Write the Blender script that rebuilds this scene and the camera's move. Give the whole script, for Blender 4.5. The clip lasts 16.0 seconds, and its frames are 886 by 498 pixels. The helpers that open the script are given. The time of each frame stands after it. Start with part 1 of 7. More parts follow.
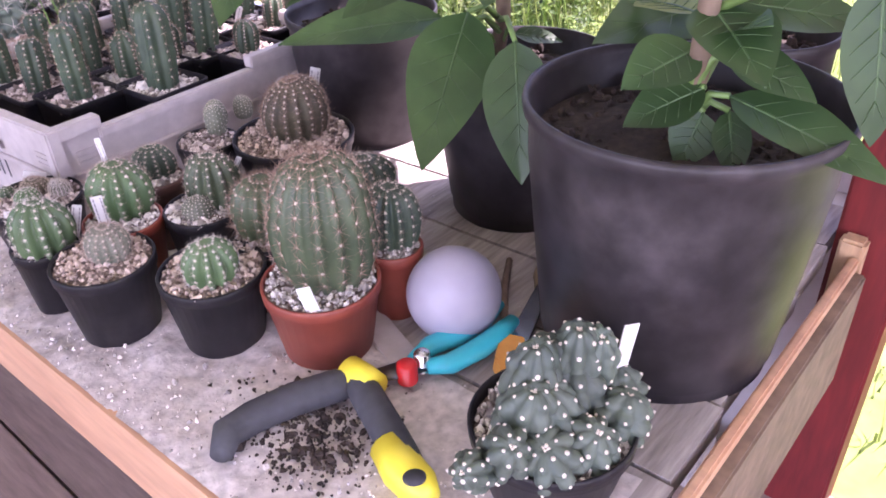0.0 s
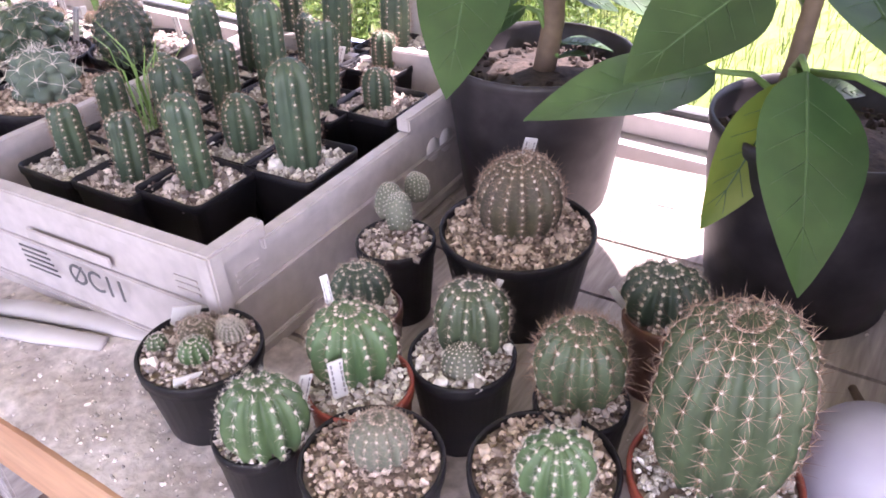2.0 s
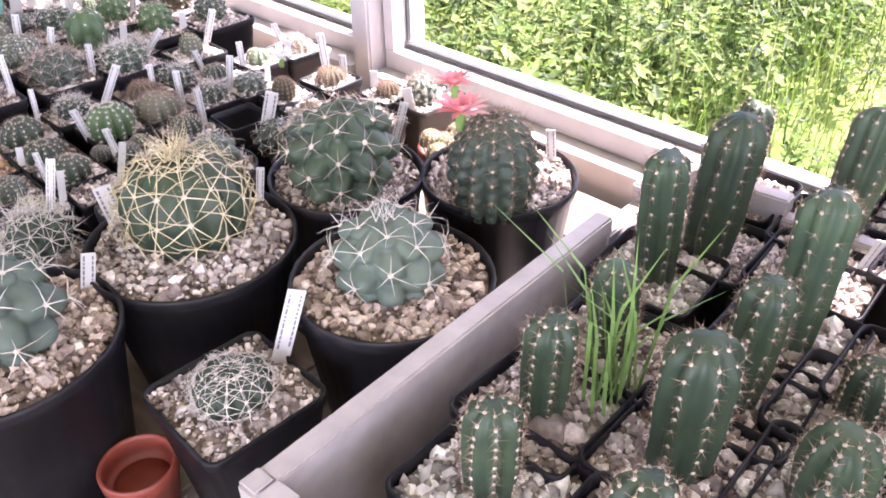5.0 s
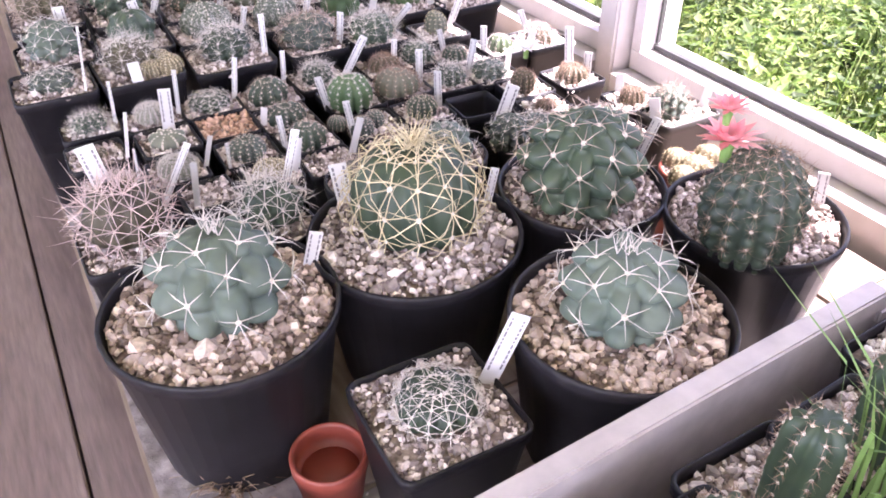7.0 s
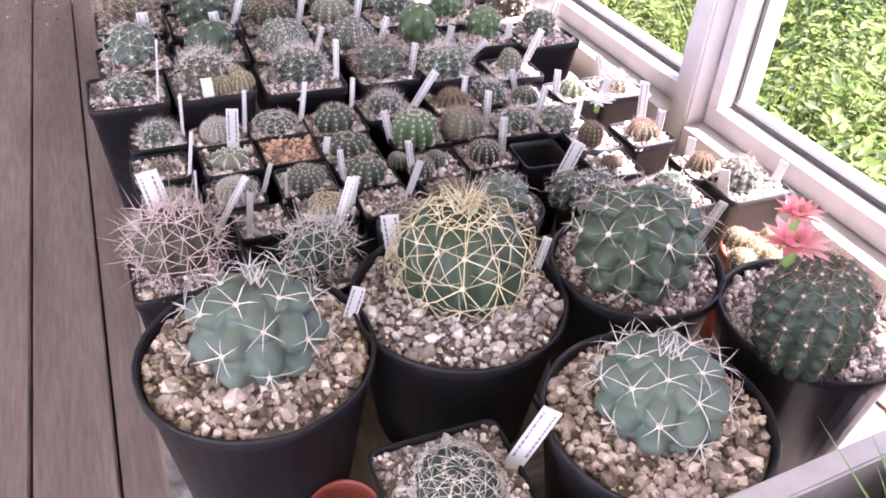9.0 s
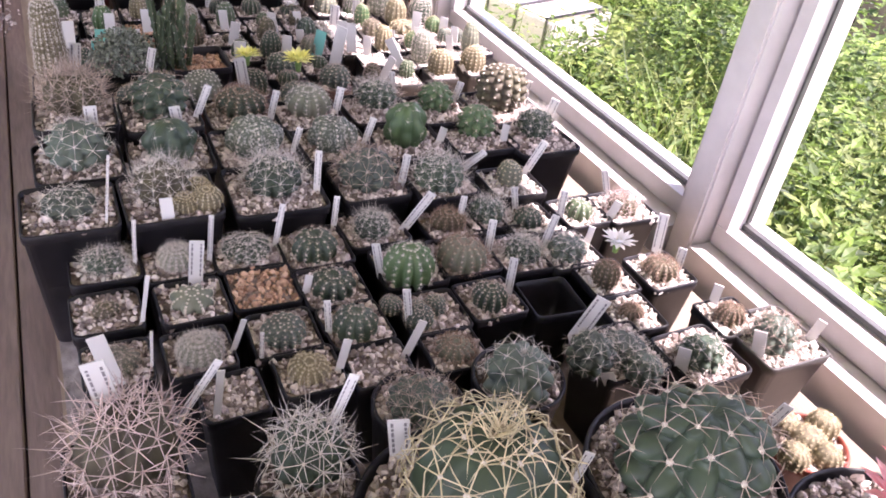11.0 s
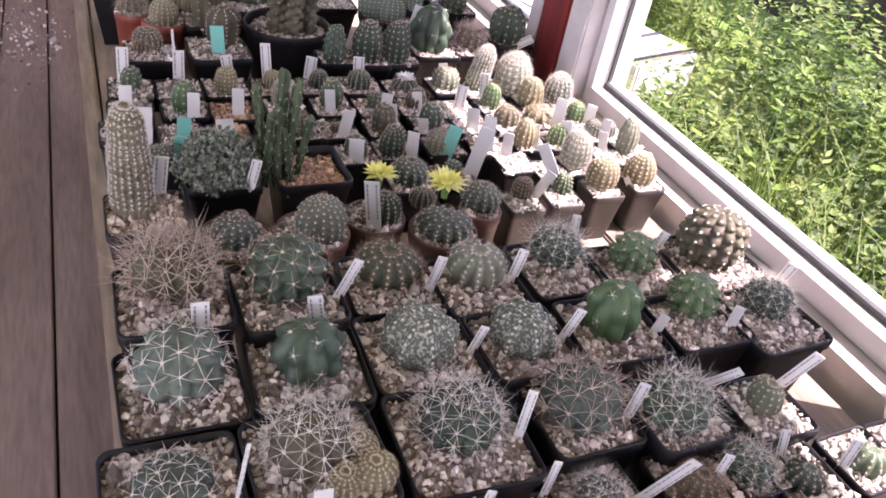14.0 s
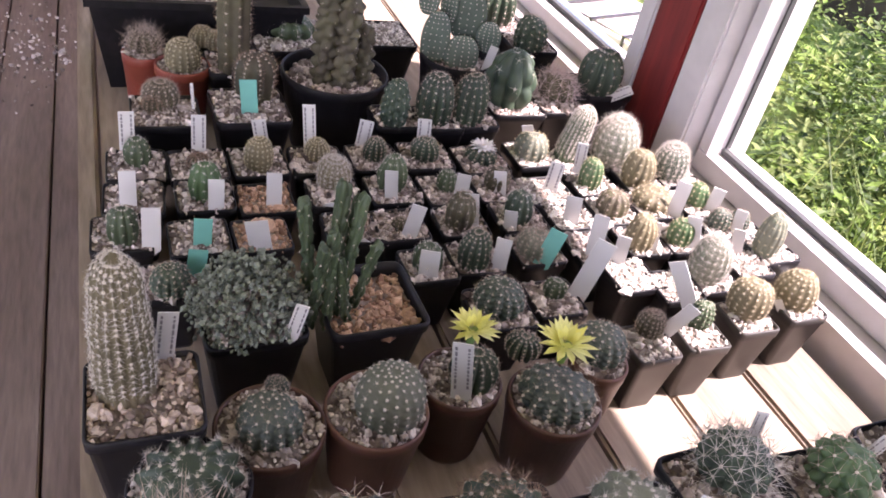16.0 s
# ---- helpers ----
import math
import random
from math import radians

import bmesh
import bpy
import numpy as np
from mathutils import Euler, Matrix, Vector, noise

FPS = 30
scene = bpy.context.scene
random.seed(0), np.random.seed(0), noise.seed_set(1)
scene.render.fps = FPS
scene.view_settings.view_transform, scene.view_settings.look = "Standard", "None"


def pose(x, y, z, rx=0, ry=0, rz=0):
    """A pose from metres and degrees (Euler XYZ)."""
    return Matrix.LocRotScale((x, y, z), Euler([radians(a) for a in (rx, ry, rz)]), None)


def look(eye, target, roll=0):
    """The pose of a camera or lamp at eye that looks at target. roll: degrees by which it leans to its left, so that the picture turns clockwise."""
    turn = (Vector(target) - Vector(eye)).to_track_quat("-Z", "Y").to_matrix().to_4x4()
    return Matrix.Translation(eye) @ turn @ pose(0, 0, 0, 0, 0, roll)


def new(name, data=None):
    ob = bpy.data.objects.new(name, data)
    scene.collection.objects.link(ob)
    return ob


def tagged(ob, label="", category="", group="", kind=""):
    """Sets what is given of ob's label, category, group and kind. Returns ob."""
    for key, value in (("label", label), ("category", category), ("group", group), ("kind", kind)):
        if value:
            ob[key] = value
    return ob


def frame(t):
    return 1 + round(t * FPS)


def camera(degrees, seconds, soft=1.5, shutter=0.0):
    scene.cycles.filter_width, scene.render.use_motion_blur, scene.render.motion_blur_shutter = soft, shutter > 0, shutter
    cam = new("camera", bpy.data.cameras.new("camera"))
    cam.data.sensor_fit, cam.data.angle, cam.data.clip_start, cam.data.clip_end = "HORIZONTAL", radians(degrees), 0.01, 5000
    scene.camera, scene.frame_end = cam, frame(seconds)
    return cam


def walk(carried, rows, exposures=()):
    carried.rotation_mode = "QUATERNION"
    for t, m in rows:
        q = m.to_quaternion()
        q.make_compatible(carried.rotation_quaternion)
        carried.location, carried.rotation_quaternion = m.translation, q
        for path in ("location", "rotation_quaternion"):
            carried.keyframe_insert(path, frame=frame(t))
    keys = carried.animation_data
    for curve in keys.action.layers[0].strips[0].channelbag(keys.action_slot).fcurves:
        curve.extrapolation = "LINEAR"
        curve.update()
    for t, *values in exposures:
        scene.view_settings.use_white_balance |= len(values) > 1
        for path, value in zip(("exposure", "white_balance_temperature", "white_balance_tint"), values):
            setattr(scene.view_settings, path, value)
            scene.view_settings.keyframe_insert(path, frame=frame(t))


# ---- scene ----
cam = camera(59, 16.0, soft=1.75)
PATH = [
    (0, (-0.154, 0.268, 0.447), (1.103, 1.374, -0.647), -2.2),
    (0.5, (-0.118, 0.374, 0.447), (1.119, 1.491, -0.658), -3.2),
    (1, (-0.135, 0.454, 0.449), (1.162, 1.48, -0.675), -3.8),
    (1.5, (-0.16, 0.539, 0.449), (1.173, 1.508, -0.684), -3.3),
    (2, (-0.156, 0.628, 0.443), (1.205, 1.578, -0.673), -2.4),
    (2.5, (-0.089, 0.706, 0.435), (1.251, 1.719, -0.651), -1.8),
    (3, (-0.055, 0.789, 0.436), (1.226, 1.828, -0.695), -2.7),
    (3.5, (-0.056, 0.894, 0.452), (1.23, 1.907, -0.697), -3.8),
    (4, (-0.073, 0.998, 0.447), (1.239, 1.972, -0.706), -2.2),
    (4.5, (-0.049, 1.066, 0.44), (1.258, 2.018, -0.736), 0.8),
    (5, (0.004, 1.141, 0.434), (1.176, 2.278, -0.723), -0.7),
    (5.2, (0.006, 1.178, 0.43), (1.148, 2.307, -0.762), 1.1),
    (7.3, (0.01, 1.202, 0.431), (0.758, 2.621, -0.763), -0.4),
    (7.5, (0.011, 1.206, 0.434), (0.736, 2.627, -0.772), -0.1),
    (8, (0.018, 1.217, 0.443), (0.678, 2.662, -0.773), 1.5),
    (8.2, (0.02, 1.219, 0.447), (0.657, 2.672, -0.772), 1.4),
    (10.3, (0.041, 1.289, 0.48), (0.811, 2.726, -0.68), 7.5),
    (10.5, (0.041, 1.312, 0.481), (0.822, 2.746, -0.675), 7.7),
    (11, (0.036, 1.38, 0.488), (0.855, 2.803, -0.655), 8.7),
    (11.5, (0.008, 1.444, 0.49), (0.841, 2.863, -0.647), 9.4),
    (12, (0.01, 1.482, 0.49), (0.857, 2.891, -0.65), 10.5),
    (12.5, (0.048, 1.547, 0.474), (0.884, 2.967, -0.659), 14.4),
    (13, (0.047, 1.611, 0.472), (0.82, 3.055, -0.676), 12.4),
    (13.5, (0.035, 1.665, 0.474), (0.788, 3.117, -0.676), 11.8),
    (14, (0.008, 1.701, 0.477), (0.796, 3.138, -0.671), 11.4),
    (14.5, (0.018, 1.758, 0.468), (0.81, 3.176, -0.698), 12.7),
    (15, (0.053, 1.818, 0.451), (0.782, 3.264, -0.722), 13.3),
    (15.5, (0.051, 1.879, 0.447), (0.756, 3.33, -0.735), 13.0),
    (16, (0.04, 1.95, 0.451), (0.783, 3.382, -0.732), 12.4),
]
walk(cam, [(t, look(eye, target, roll)) for t, eye, target, roll in PATH], exposures=[(0, 2.05, 6000, 46), (1, 2.2, 6100, 42), (2, 2.2, 6200, 37), (3.5, 2.25, 6250, 34), (5, 2.5, 6250, 32), (8, 2.65, 6150, 37), (10.5, 1.98, 6300, 35), (12.5, 1.9, 6350, 36), (16, 1.82, 6400, 33)])

# ---------------------------------------------------------------- light
world = bpy.data.worlds.new("world")
scene.world = world
world.use_nodes = True
wn = world.node_tree
sky = wn.nodes.new("ShaderNodeTexSky")
sky.sky_type, sky.sun_disc = "NISHITA", False
SUN_ELEVATION, SUN_AZIMUTH = 58.0, 118.0
sky.sun_elevation, sky.sun_rotation = radians(SUN_ELEVATION), radians(SUN_AZIMUTH)
sky.dust_density = 2.0
wn.links.new(sky.outputs[0], wn.nodes["Background"].inputs[0])
wn.nodes["Background"].inputs[1].default_value = 0.14
sun = new("sun", bpy.data.lights.new("sun", "SUN"))
sun.data.energy, sun.data.angle, sun.data.color = 5.0, radians(0.6), (1.0, 0.95, 0.86)
_el, _az = radians(SUN_ELEVATION), radians(SUN_AZIMUTH)
_toward = Vector((math.cos(_el) * math.sin(_az), math.cos(_el) * math.cos(_az), math.sin(_el)))
sun.matrix_world = look(_toward * 10, (0, 0, 0))


def fill_light(name, x, y, z, w, h, power, toward):
    """An area lamp added as sky fill, standing at an unseen wall opening."""
    lamp = bpy.data.lights.new(name, "AREA")
    lamp.shape, lamp.size, lamp.size_y, lamp.energy, lamp.color = "RECTANGLE", w, h, power, (0.93, 0.97, 1.0)
    ob = new(name, lamp)
    ob.matrix_world = look((x, y, z), toward)


# ---------------------------------------------------------------- materials
def material(name, base, rough=0.6, metal=0.0, vary=0.25, scale=40.0, bump=0.15, island=0.0, objvary=0.0, second=None,
             second_scale=6.0, transmission=0.0, spec=0.5, sheen=0.0, stretch=(1, 1, 1), translucent=0.0, thresh=(0.35, 0.65)):
    m = bpy.data.materials.new(name)
    m.use_nodes = True
    nt = m.node_tree
    n, l = nt.nodes, nt.links
    b = n["Principled BSDF"]
    b.inputs["Roughness"].default_value, b.inputs["Metallic"].default_value = rough, metal
    b.inputs["Specular IOR Level"].default_value = spec
    b.inputs["Transmission Weight"].default_value = transmission
    co = n.new("ShaderNodeTexCoord")
    mp = n.new("ShaderNodeMapping")
    mp.inputs["Scale"].default_value = stretch
    l.new(co.outputs["Object"], mp.inputs["Vector"])
    fine = n.new("ShaderNodeTexNoise")
    fine.inputs["Scale"].default_value, fine.inputs["Detail"].default_value = scale, 6
    l.new(mp.outputs[0], fine.inputs["Vector"])
    coarse = n.new("ShaderNodeTexNoise")
    coarse.inputs["Scale"].default_value, coarse.inputs["Detail"].default_value = second_scale, 4
    l.new(mp.outputs[0], coarse.inputs["Vector"])
    mix = n.new("ShaderNodeMix")
    mix.data_type = "RGBA"
    sec = second or tuple(min(1.0, c * 1.35) for c in base)
    mix.inputs["A"].default_value, mix.inputs["B"].default_value = (*base, 1), (*sec, 1)
    ramp = n.new("ShaderNodeMapRange")
    ramp.inputs["From Min"].default_value, ramp.inputs["From Max"].default_value = thresh
    l.new(coarse.outputs["Fac"], ramp.inputs["Value"])
    factor = ramp.outputs[0]
    if island >= 0.4:
        geo = n.new("ShaderNodeNewGeometry")
        avg = n.new("ShaderNodeMath")
        avg.operation = "MULTIPLY_ADD"
        half = n.new("ShaderNodeMath")
        half.operation = "MULTIPLY"
        half.inputs[1].default_value = 0.25
        l.new(factor, half.inputs[0])
        l.new(geo.outputs["Random Per Island"], avg.inputs[0])
        avg.inputs[1].default_value = 0.8
        l.new(half.outputs[0], avg.inputs[2])
        factor = avg.outputs[0]
    l.new(factor, mix.inputs["Factor"])
    val = n.new("ShaderNodeMapRange")
    val.inputs["From Min"].default_value, val.inputs["From Max"].default_value = 0.25, 0.75
    val.inputs["To Min"].default_value, val.inputs["To Max"].default_value = 1 - vary, 1 + vary
    l.new(fine.outputs["Fac"], val.inputs["Value"])
    value = val.outputs[0]
    for amount, node, socket in ((island, "ShaderNodeNewGeometry", "Random Per Island"), (objvary, "ShaderNodeObjectInfo", "Random")):
        if amount:
            src = n.new(node)
            r = n.new("ShaderNodeMapRange")
            r.inputs["To Min"].default_value, r.inputs["To Max"].default_value = 1 - amount, 1 + amount
            l.new(src.outputs[socket], r.inputs["Value"])
            mul = n.new("ShaderNodeMath")
            mul.operation = "MULTIPLY"
            l.new(value, mul.inputs[0])
            l.new(r.outputs[0], mul.inputs[1])
            value = mul.outputs[0]
    sc = n.new("ShaderNodeVectorMath")
    sc.operation = "SCALE"
    l.new(mix.outputs["Result"], sc.inputs[0])
    l.new(value, sc.inputs["Scale"])
    l.new(sc.outputs[0], b.inputs["Base Color"])
    if bump:
        bp = n.new("ShaderNodeBump")
        bp.inputs["Strength"].default_value, bp.inputs["Distance"].default_value = bump, 0.002
        l.new(fine.outputs["Fac"], bp.inputs["Height"])
        l.new(bp.outputs[0], b.inputs["Normal"])
    if translucent:
        tr = n.new("ShaderNodeBsdfTranslucent")
        l.new(sc.outputs[0], tr.inputs[0])
        ms = n.new("ShaderNodeMixShader")
        ms.inputs[0].default_value = translucent
        l.new(b.outputs[0], ms.inputs[1])
        l.new(tr.outputs[0], ms.inputs[2])
        l.new(ms.outputs[0], n["Material Output"].inputs[0])
    return m


M_POT = material("black_pot_plastic", (0.012, 0.011, 0.013), 0.40, vary=0.3, scale=90, bump=0.08, objvary=0.35, second=(0.022, 0.019, 0.021), second_scale=14, spec=0.22)
M_TUB = material("grey_black_tub_plastic", (0.018, 0.015, 0.017), 0.45, vary=0.5, scale=45, bump=0.10, second=(0.048, 0.040, 0.043), second_scale=9, spec=0.32)
M_TERRA = material("terracotta_plastic", (0.26, 0.056, 0.034), 0.45, vary=0.15, scale=60, bump=0.06, second=(0.19, 0.042, 0.028), objvary=0.15)
M_BROWN = material("brown_pot_plastic", (0.10, 0.045, 0.032), 0.45, vary=0.2, scale=60, bump=0.06, objvary=0.3)
M_TAUPE = material("taupe_pot_plastic", (0.040, 0.035, 0.032), 0.5, vary=0.12, scale=60, bump=0.05)
M_STONE = material("pumice_gravel", (0.17, 0.115, 0.095), 0.9, vary=0.35, scale=260, bump=0.6, island=0.5, second=(0.60, 0.53, 0.50), second_scale=70)
M_STONE_TAN = material("tan_gravel", (0.19, 0.12, 0.085), 0.9, vary=0.35, scale=260, bump=0.6, island=0.5, second=(0.54, 0.44, 0.37), second_scale=70)
M_STONE_PALE = material("pale_gravel", (0.28, 0.23, 0.20), 0.9, vary=0.25, scale=260, bump=0.5, island=0.42, second=(0.70, 0.66, 0.62), second_scale=70)
M_STONE_RED = material("reddish_gravel", (0.36, 0.19, 0.115), 0.9, vary=0.3, scale=260, bump=0.5, island=0.5, second=(0.46, 0.31, 0.22), second_scale=70)
M_SOIL = material("dark_potting_soil", (0.022, 0.015, 0.012), 0.95, vary=0.5, scale=160, bump=0.9, second=(0.055, 0.038, 0.03), second_scale=40)
M_GRIT = material("brown_grit", (0.14, 0.10, 0.08), 0.95, vary=0.5, scale=240, bump=0.9, second=(0.26, 0.21, 0.18), second_scale=60)
M_SPINE_W = material("white_spine", (0.52, 0.47, 0.43), 0.6, vary=0.15, scale=200, bump=0, island=0.25)
M_SPINE_T = material("tan_spine", (0.36, 0.28, 0.235), 0.6, vary=0.2, scale=200, bump=0, island=0.35)
M_SPINE_Y = material("yellow_spine", (0.50, 0.42, 0.27), 0.55, vary=0.2, scale=200, bump=0, island=0.3)
M_SPINE_R = material("reddish_brown_spine", (0.20, 0.11, 0.08), 0.6, vary=0.2, scale=200, bump=0, island=0.35)
M_SPINE_P = material("pinkish_spine", (0.50, 0.385, 0.36), 0.6, vary=0.15, scale=200, bump=0, island=0.3)
M_SPINE_B = material("brown_spine", (0.27, 0.18, 0.135), 0.6, vary=0.2, scale=200, bump=0, island=0.35)
M_SPINE_D = material("dark_grey_spine", (0.13, 0.11, 0.10), 0.6, vary=0.2, scale=200, bump=0, island=0.4)
M_WOOL = material("areole_wool", (0.56, 0.50, 0.43), 0.95, vary=0.15, scale=300, bump=0.4)
SKINS = {
    "green": material("green_cactus_skin", (0.056, 0.084, 0.042), 0.5, vary=0.22, scale=70, bump=0.14, objvary=0.25, second=(0.085, 0.112, 0.062), second_scale=25),
    "dark": material("dark_green_cactus_skin", (0.034, 0.054, 0.036), 0.5, vary=0.22, scale=70, bump=0.14, objvary=0.25, second=(0.055, 0.080, 0.050), second_scale=25),
    "blue": material("blue_green_cactus_skin", (0.082, 0.112, 0.088), 0.6, vary=0.2, scale=70, bump=0.12, objvary=0.2, second=(0.115, 0.145, 0.112), second_scale=20),
    "deep": material("deep_blue_green_skin", (0.062, 0.084, 0.066), 0.55, vary=0.2, scale=70, bump=0.12, objvary=0.3, second=(0.092, 0.112, 0.088), second_scale=22),
    "grey": material("grey_green_cactus_skin", (0.13, 0.145, 0.105), 0.7, vary=0.2, scale=90, bump=0.2, objvary=0.25, second=(0.19, 0.19, 0.145), second_scale=30),
    "brown": material("brown_cactus_skin", (0.075, 0.06, 0.04), 0.65, vary=0.25, scale=90, bump=0.2, objvary=0.25, second=(0.11, 0.10, 0.055), second_scale=30),
    "lime": material("fresh_green_cactus_skin", (0.060, 0.112, 0.045), 0.5, vary=0.18, scale=70, bump=0.12, objvary=0.15, second=(0.090, 0.145, 0.065), second_scale=25),
    "fleck": material("white_flecked_cactus_skin", (0.085, 0.10, 0.072), 0.75, vary=0.2, scale=120, bump=0.2, objvary=0.2, second=(0.34, 0.33, 0.29), second_scale=420, thresh=(0.50, 0.58)),
    "tan": material("golden_cactus_skin", (0.14, 0.118, 0.07), 0.7, vary=0.2, scale=90, bump=0.25, objvary=0.2, second=(0.20, 0.165, 0.10), second_scale=30),
    "column": material("columnar_cactus_skin", (0.050, 0.078, 0.042), 0.5, vary=0.25, scale=50, bump=0.15, objvary=0.3, second=(0.036, 0.060, 0.038), second_scale=30),
}
SPINES = {"w": M_SPINE_W, "t": M_SPINE_T, "y": M_SPINE_Y, "r": M_SPINE_R, "d": M_SPINE_D, "b": M_SPINE_B, "p": M_SPINE_P}
M_LABEL = material("white_plastic_label", (0.74, 0.72, 0.72), 0.55, vary=0.06, scale=80, bump=0.03, second=(0.60, 0.57, 0.56), second_scale=20, objvary=0.12)
M_LABEL_GREEN = material("green_plastic_label", (0.16, 0.46, 0.40), 0.55, vary=0.06, scale=80, bump=0.03)
M_INK = material("label_ink", (0.19, 0.175, 0.19), 0.8, vary=0.2, scale=90, bump=0)
M_CRATE = material("grey_crate_plastic", (0.54, 0.485, 0.48), 0.5, vary=0.14, scale=60, bump=0.08, second=(0.43, 0.38, 0.37), second_scale=5)
M_CRATE_TEXT = material("crate_print", (0.09, 0.085, 0.09), 0.7, vary=0.15, scale=90, bump=0)
M_BENCH = material("weathered_bench_wood", (0.47, 0.415, 0.39), 0.9, vary=0.28, scale=28, bump=0.5, second=(0.29, 0.25, 0.225), second_scale=5, objvary=0.2, stretch=(1, 9, 4))
M_BENCH_EDGE = material("fresh_timber_edge", (0.56, 0.33, 0.20), 0.75, vary=0.2, scale=24, bump=0.3, second=(0.46, 0.25, 0.15), second_scale=6, stretch=(4, 0.7, 4))
M_FLOOR = material("worn_brown_floorboard", (0.30, 0.218, 0.186), 0.7, vary=0.25, scale=24, bump=0.3, second=(0.215, 0.15, 0.128), second_scale=3, objvary=0.18, stretch=(7, 0.8, 7))
M_WHITE = material("white_gloss_paint", (0.60, 0.56, 0.565), 0.4, vary=0.08, scale=40, bump=0.08, second=(0.50, 0.465, 0.465), second_scale=6)
M_RED = material("red_barn_paint", (0.21, 0.018, 0.016), 0.6, vary=0.2, scale=40, bump=0.2, second=(0.14, 0.012, 0.012), second_scale=8, stretch=(4, 4, 0.6))
M_PINE = material("bare_pine_timber", (0.58, 0.38, 0.22), 0.7, vary=0.2, scale=30, bump=0.2, second=(0.46, 0.28, 0.16), second_scale=6, stretch=(5, 5, 0.7))
M_WALL = material("cream_painted_panel", (0.66, 0.62, 0.58), 0.7, vary=0.08, scale=40, bump=0.1)
M_GASKET = material("black_window_gasket", (0.05, 0.05, 0.05), 0.6, vary=0.2, scale=60, bump=0.05)
M_LEAF = material("pepper_leaf", (0.034, 0.080, 0.026), 0.42, vary=0.22, scale=30, bump=0.35, second=(0.058, 0.112, 0.036), second_scale=12, objvary=0.2, translucent=0.35)
M_LEAF_YELLOW = material("yellowing_leaf", (0.24, 0.27, 0.04), 0.45, vary=0.18, scale=30, bump=0.2, second=(0.14, 0.22, 0.04), second_scale=12, translucent=0.35)
M_VEIN = material("leaf_vein", (0.050, 0.098, 0.034), 0.5, vary=0.15, scale=60, bump=0)
M_STEM = material("green_plant_stem", (0.13, 0.22, 0.06), 0.5, vary=0.2, scale=60, bump=0.15)
M_BARK = material("woody_plant_stem", (0.16, 0.11, 0.075), 0.8, vary=0.3, scale=60, bump=0.4)
M_GRASS = material("meadow_foliage", (0.042, 0.100, 0.016), 0.6, vary=0.25, scale=10, bump=0, island=0.6, second=(0.135, 0.205, 0.034), second_scale=1.1, translucent=0.4)
M_GRASS_DRY = material("dry_grass", (0.20, 0.27, 0.07), 0.7, vary=0.25, scale=10, bump=0, island=0.5, second=(0.16, 0.19, 0.055), second_scale=1.3, translucent=0.35)
M_GROUND = material("garden_ground", (0.125, 0.21, 0.038), 0.95, vary=0.4, scale=14, bump=0.6, second=(0.21, 0.25, 0.06), second_scale=0.8)
# dark brown for the backdrop boxes, with shade put into the colour
M_DARK_BACKDROP = material("dark_backdrop", (0.05, 0.04, 0.03), 0.95, vary=0.5, scale=6, bump=0.6)
M_TEAL = material("turquoise_handle_plastic", (0.012, 0.33, 0.40), 0.35, vary=0.08, scale=60, bump=0.03)
M_RUBBER = material("dark_grey_rubber_grip", (0.045, 0.045, 0.052), 0.7, vary=0.2, scale=120, bump=0.2)
M_YELLOW = material("yellow_plastic", (0.72, 0.60, 0.04), 0.4, vary=0.08, scale=60, bump=0.03)
M_STEEL = material("blackened_steel", (0.12, 0.12, 0.13), 0.35, metal=0.9, vary=0.2, scale=90, bump=0.08)
M_CHROME = material("bright_steel", (0.6, 0.6, 0.62), 0.25, metal=1.0, vary=0.1, scale=90, bump=0.03)
M_BALL = material("white_frosted_ball", (0.38, 0.355, 0.43), 0.45, vary=0.05, scale=60, bump=0.04, second=(0.32, 0.30, 0.36), second_scale=9)
M_REDPLASTIC = material("red_plastic", (0.55, 0.02, 0.02), 0.35, vary=0.1, scale=60, bump=0.03)
M_PETAL_PINK = material("pink_petal", (0.86, 0.30, 0.34), 0.5, vary=0.1, scale=80, bump=0.1, second=(0.9, 0.52, 0.52), second_scale=40, island=0.15, translucent=0.3)
M_PETAL_YELLOW = material("yellow_petal", (0.78, 0.74, 0.16), 0.5, vary=0.1, scale=80, bump=0.1, second=(0.85, 0.85, 0.4), second_scale=40, island=0.12, translucent=0.3)
M_PETAL_WHITE = material("white_petal", (0.82, 0.78, 0.76), 0.5, vary=0.1, scale=80, bump=0.1, island=0.1, translucent=0.3)
M_ORANGE = material("orange_plastic", (0.62, 0.27, 0.05), 0.45, vary=0.1, scale=60, bump=0.03)
M_ROCK = material("rough_clay_lump", (0.20, 0.125, 0.105), 0.95, vary=0.5, scale=170, bump=1.0, second=(0.36, 0.27, 0.24), second_scale=60)
M_BENCH_FAR = material("bare_bench_wood", (0.34, 0.27, 0.21), 0.85, vary=0.25, scale=24, bump=0.4, second=(0.25, 0.19, 0.15), second_scale=5, objvary=0.2, stretch=(6, 0.8, 4))
M_BUSH = material("grey_green_succulent_leaf", (0.135, 0.16, 0.125), 0.6, vary=0.2, scale=90, bump=0.1, island=0.4, second=(0.24, 0.26, 0.215))
M_DUST_GREY = material("grey_bench_dust", (0.36, 0.315, 0.31), 0.95, vary=0.4, scale=110, bump=0.9, second=(0.24, 0.205, 0.20), second_scale=16)
M_DUST = material("pale_pink_dust", (0.62, 0.56, 0.545), 0.95, vary=0.3, scale=120, bump=0.8, second=(0.47, 0.41, 0.39), second_scale=14)
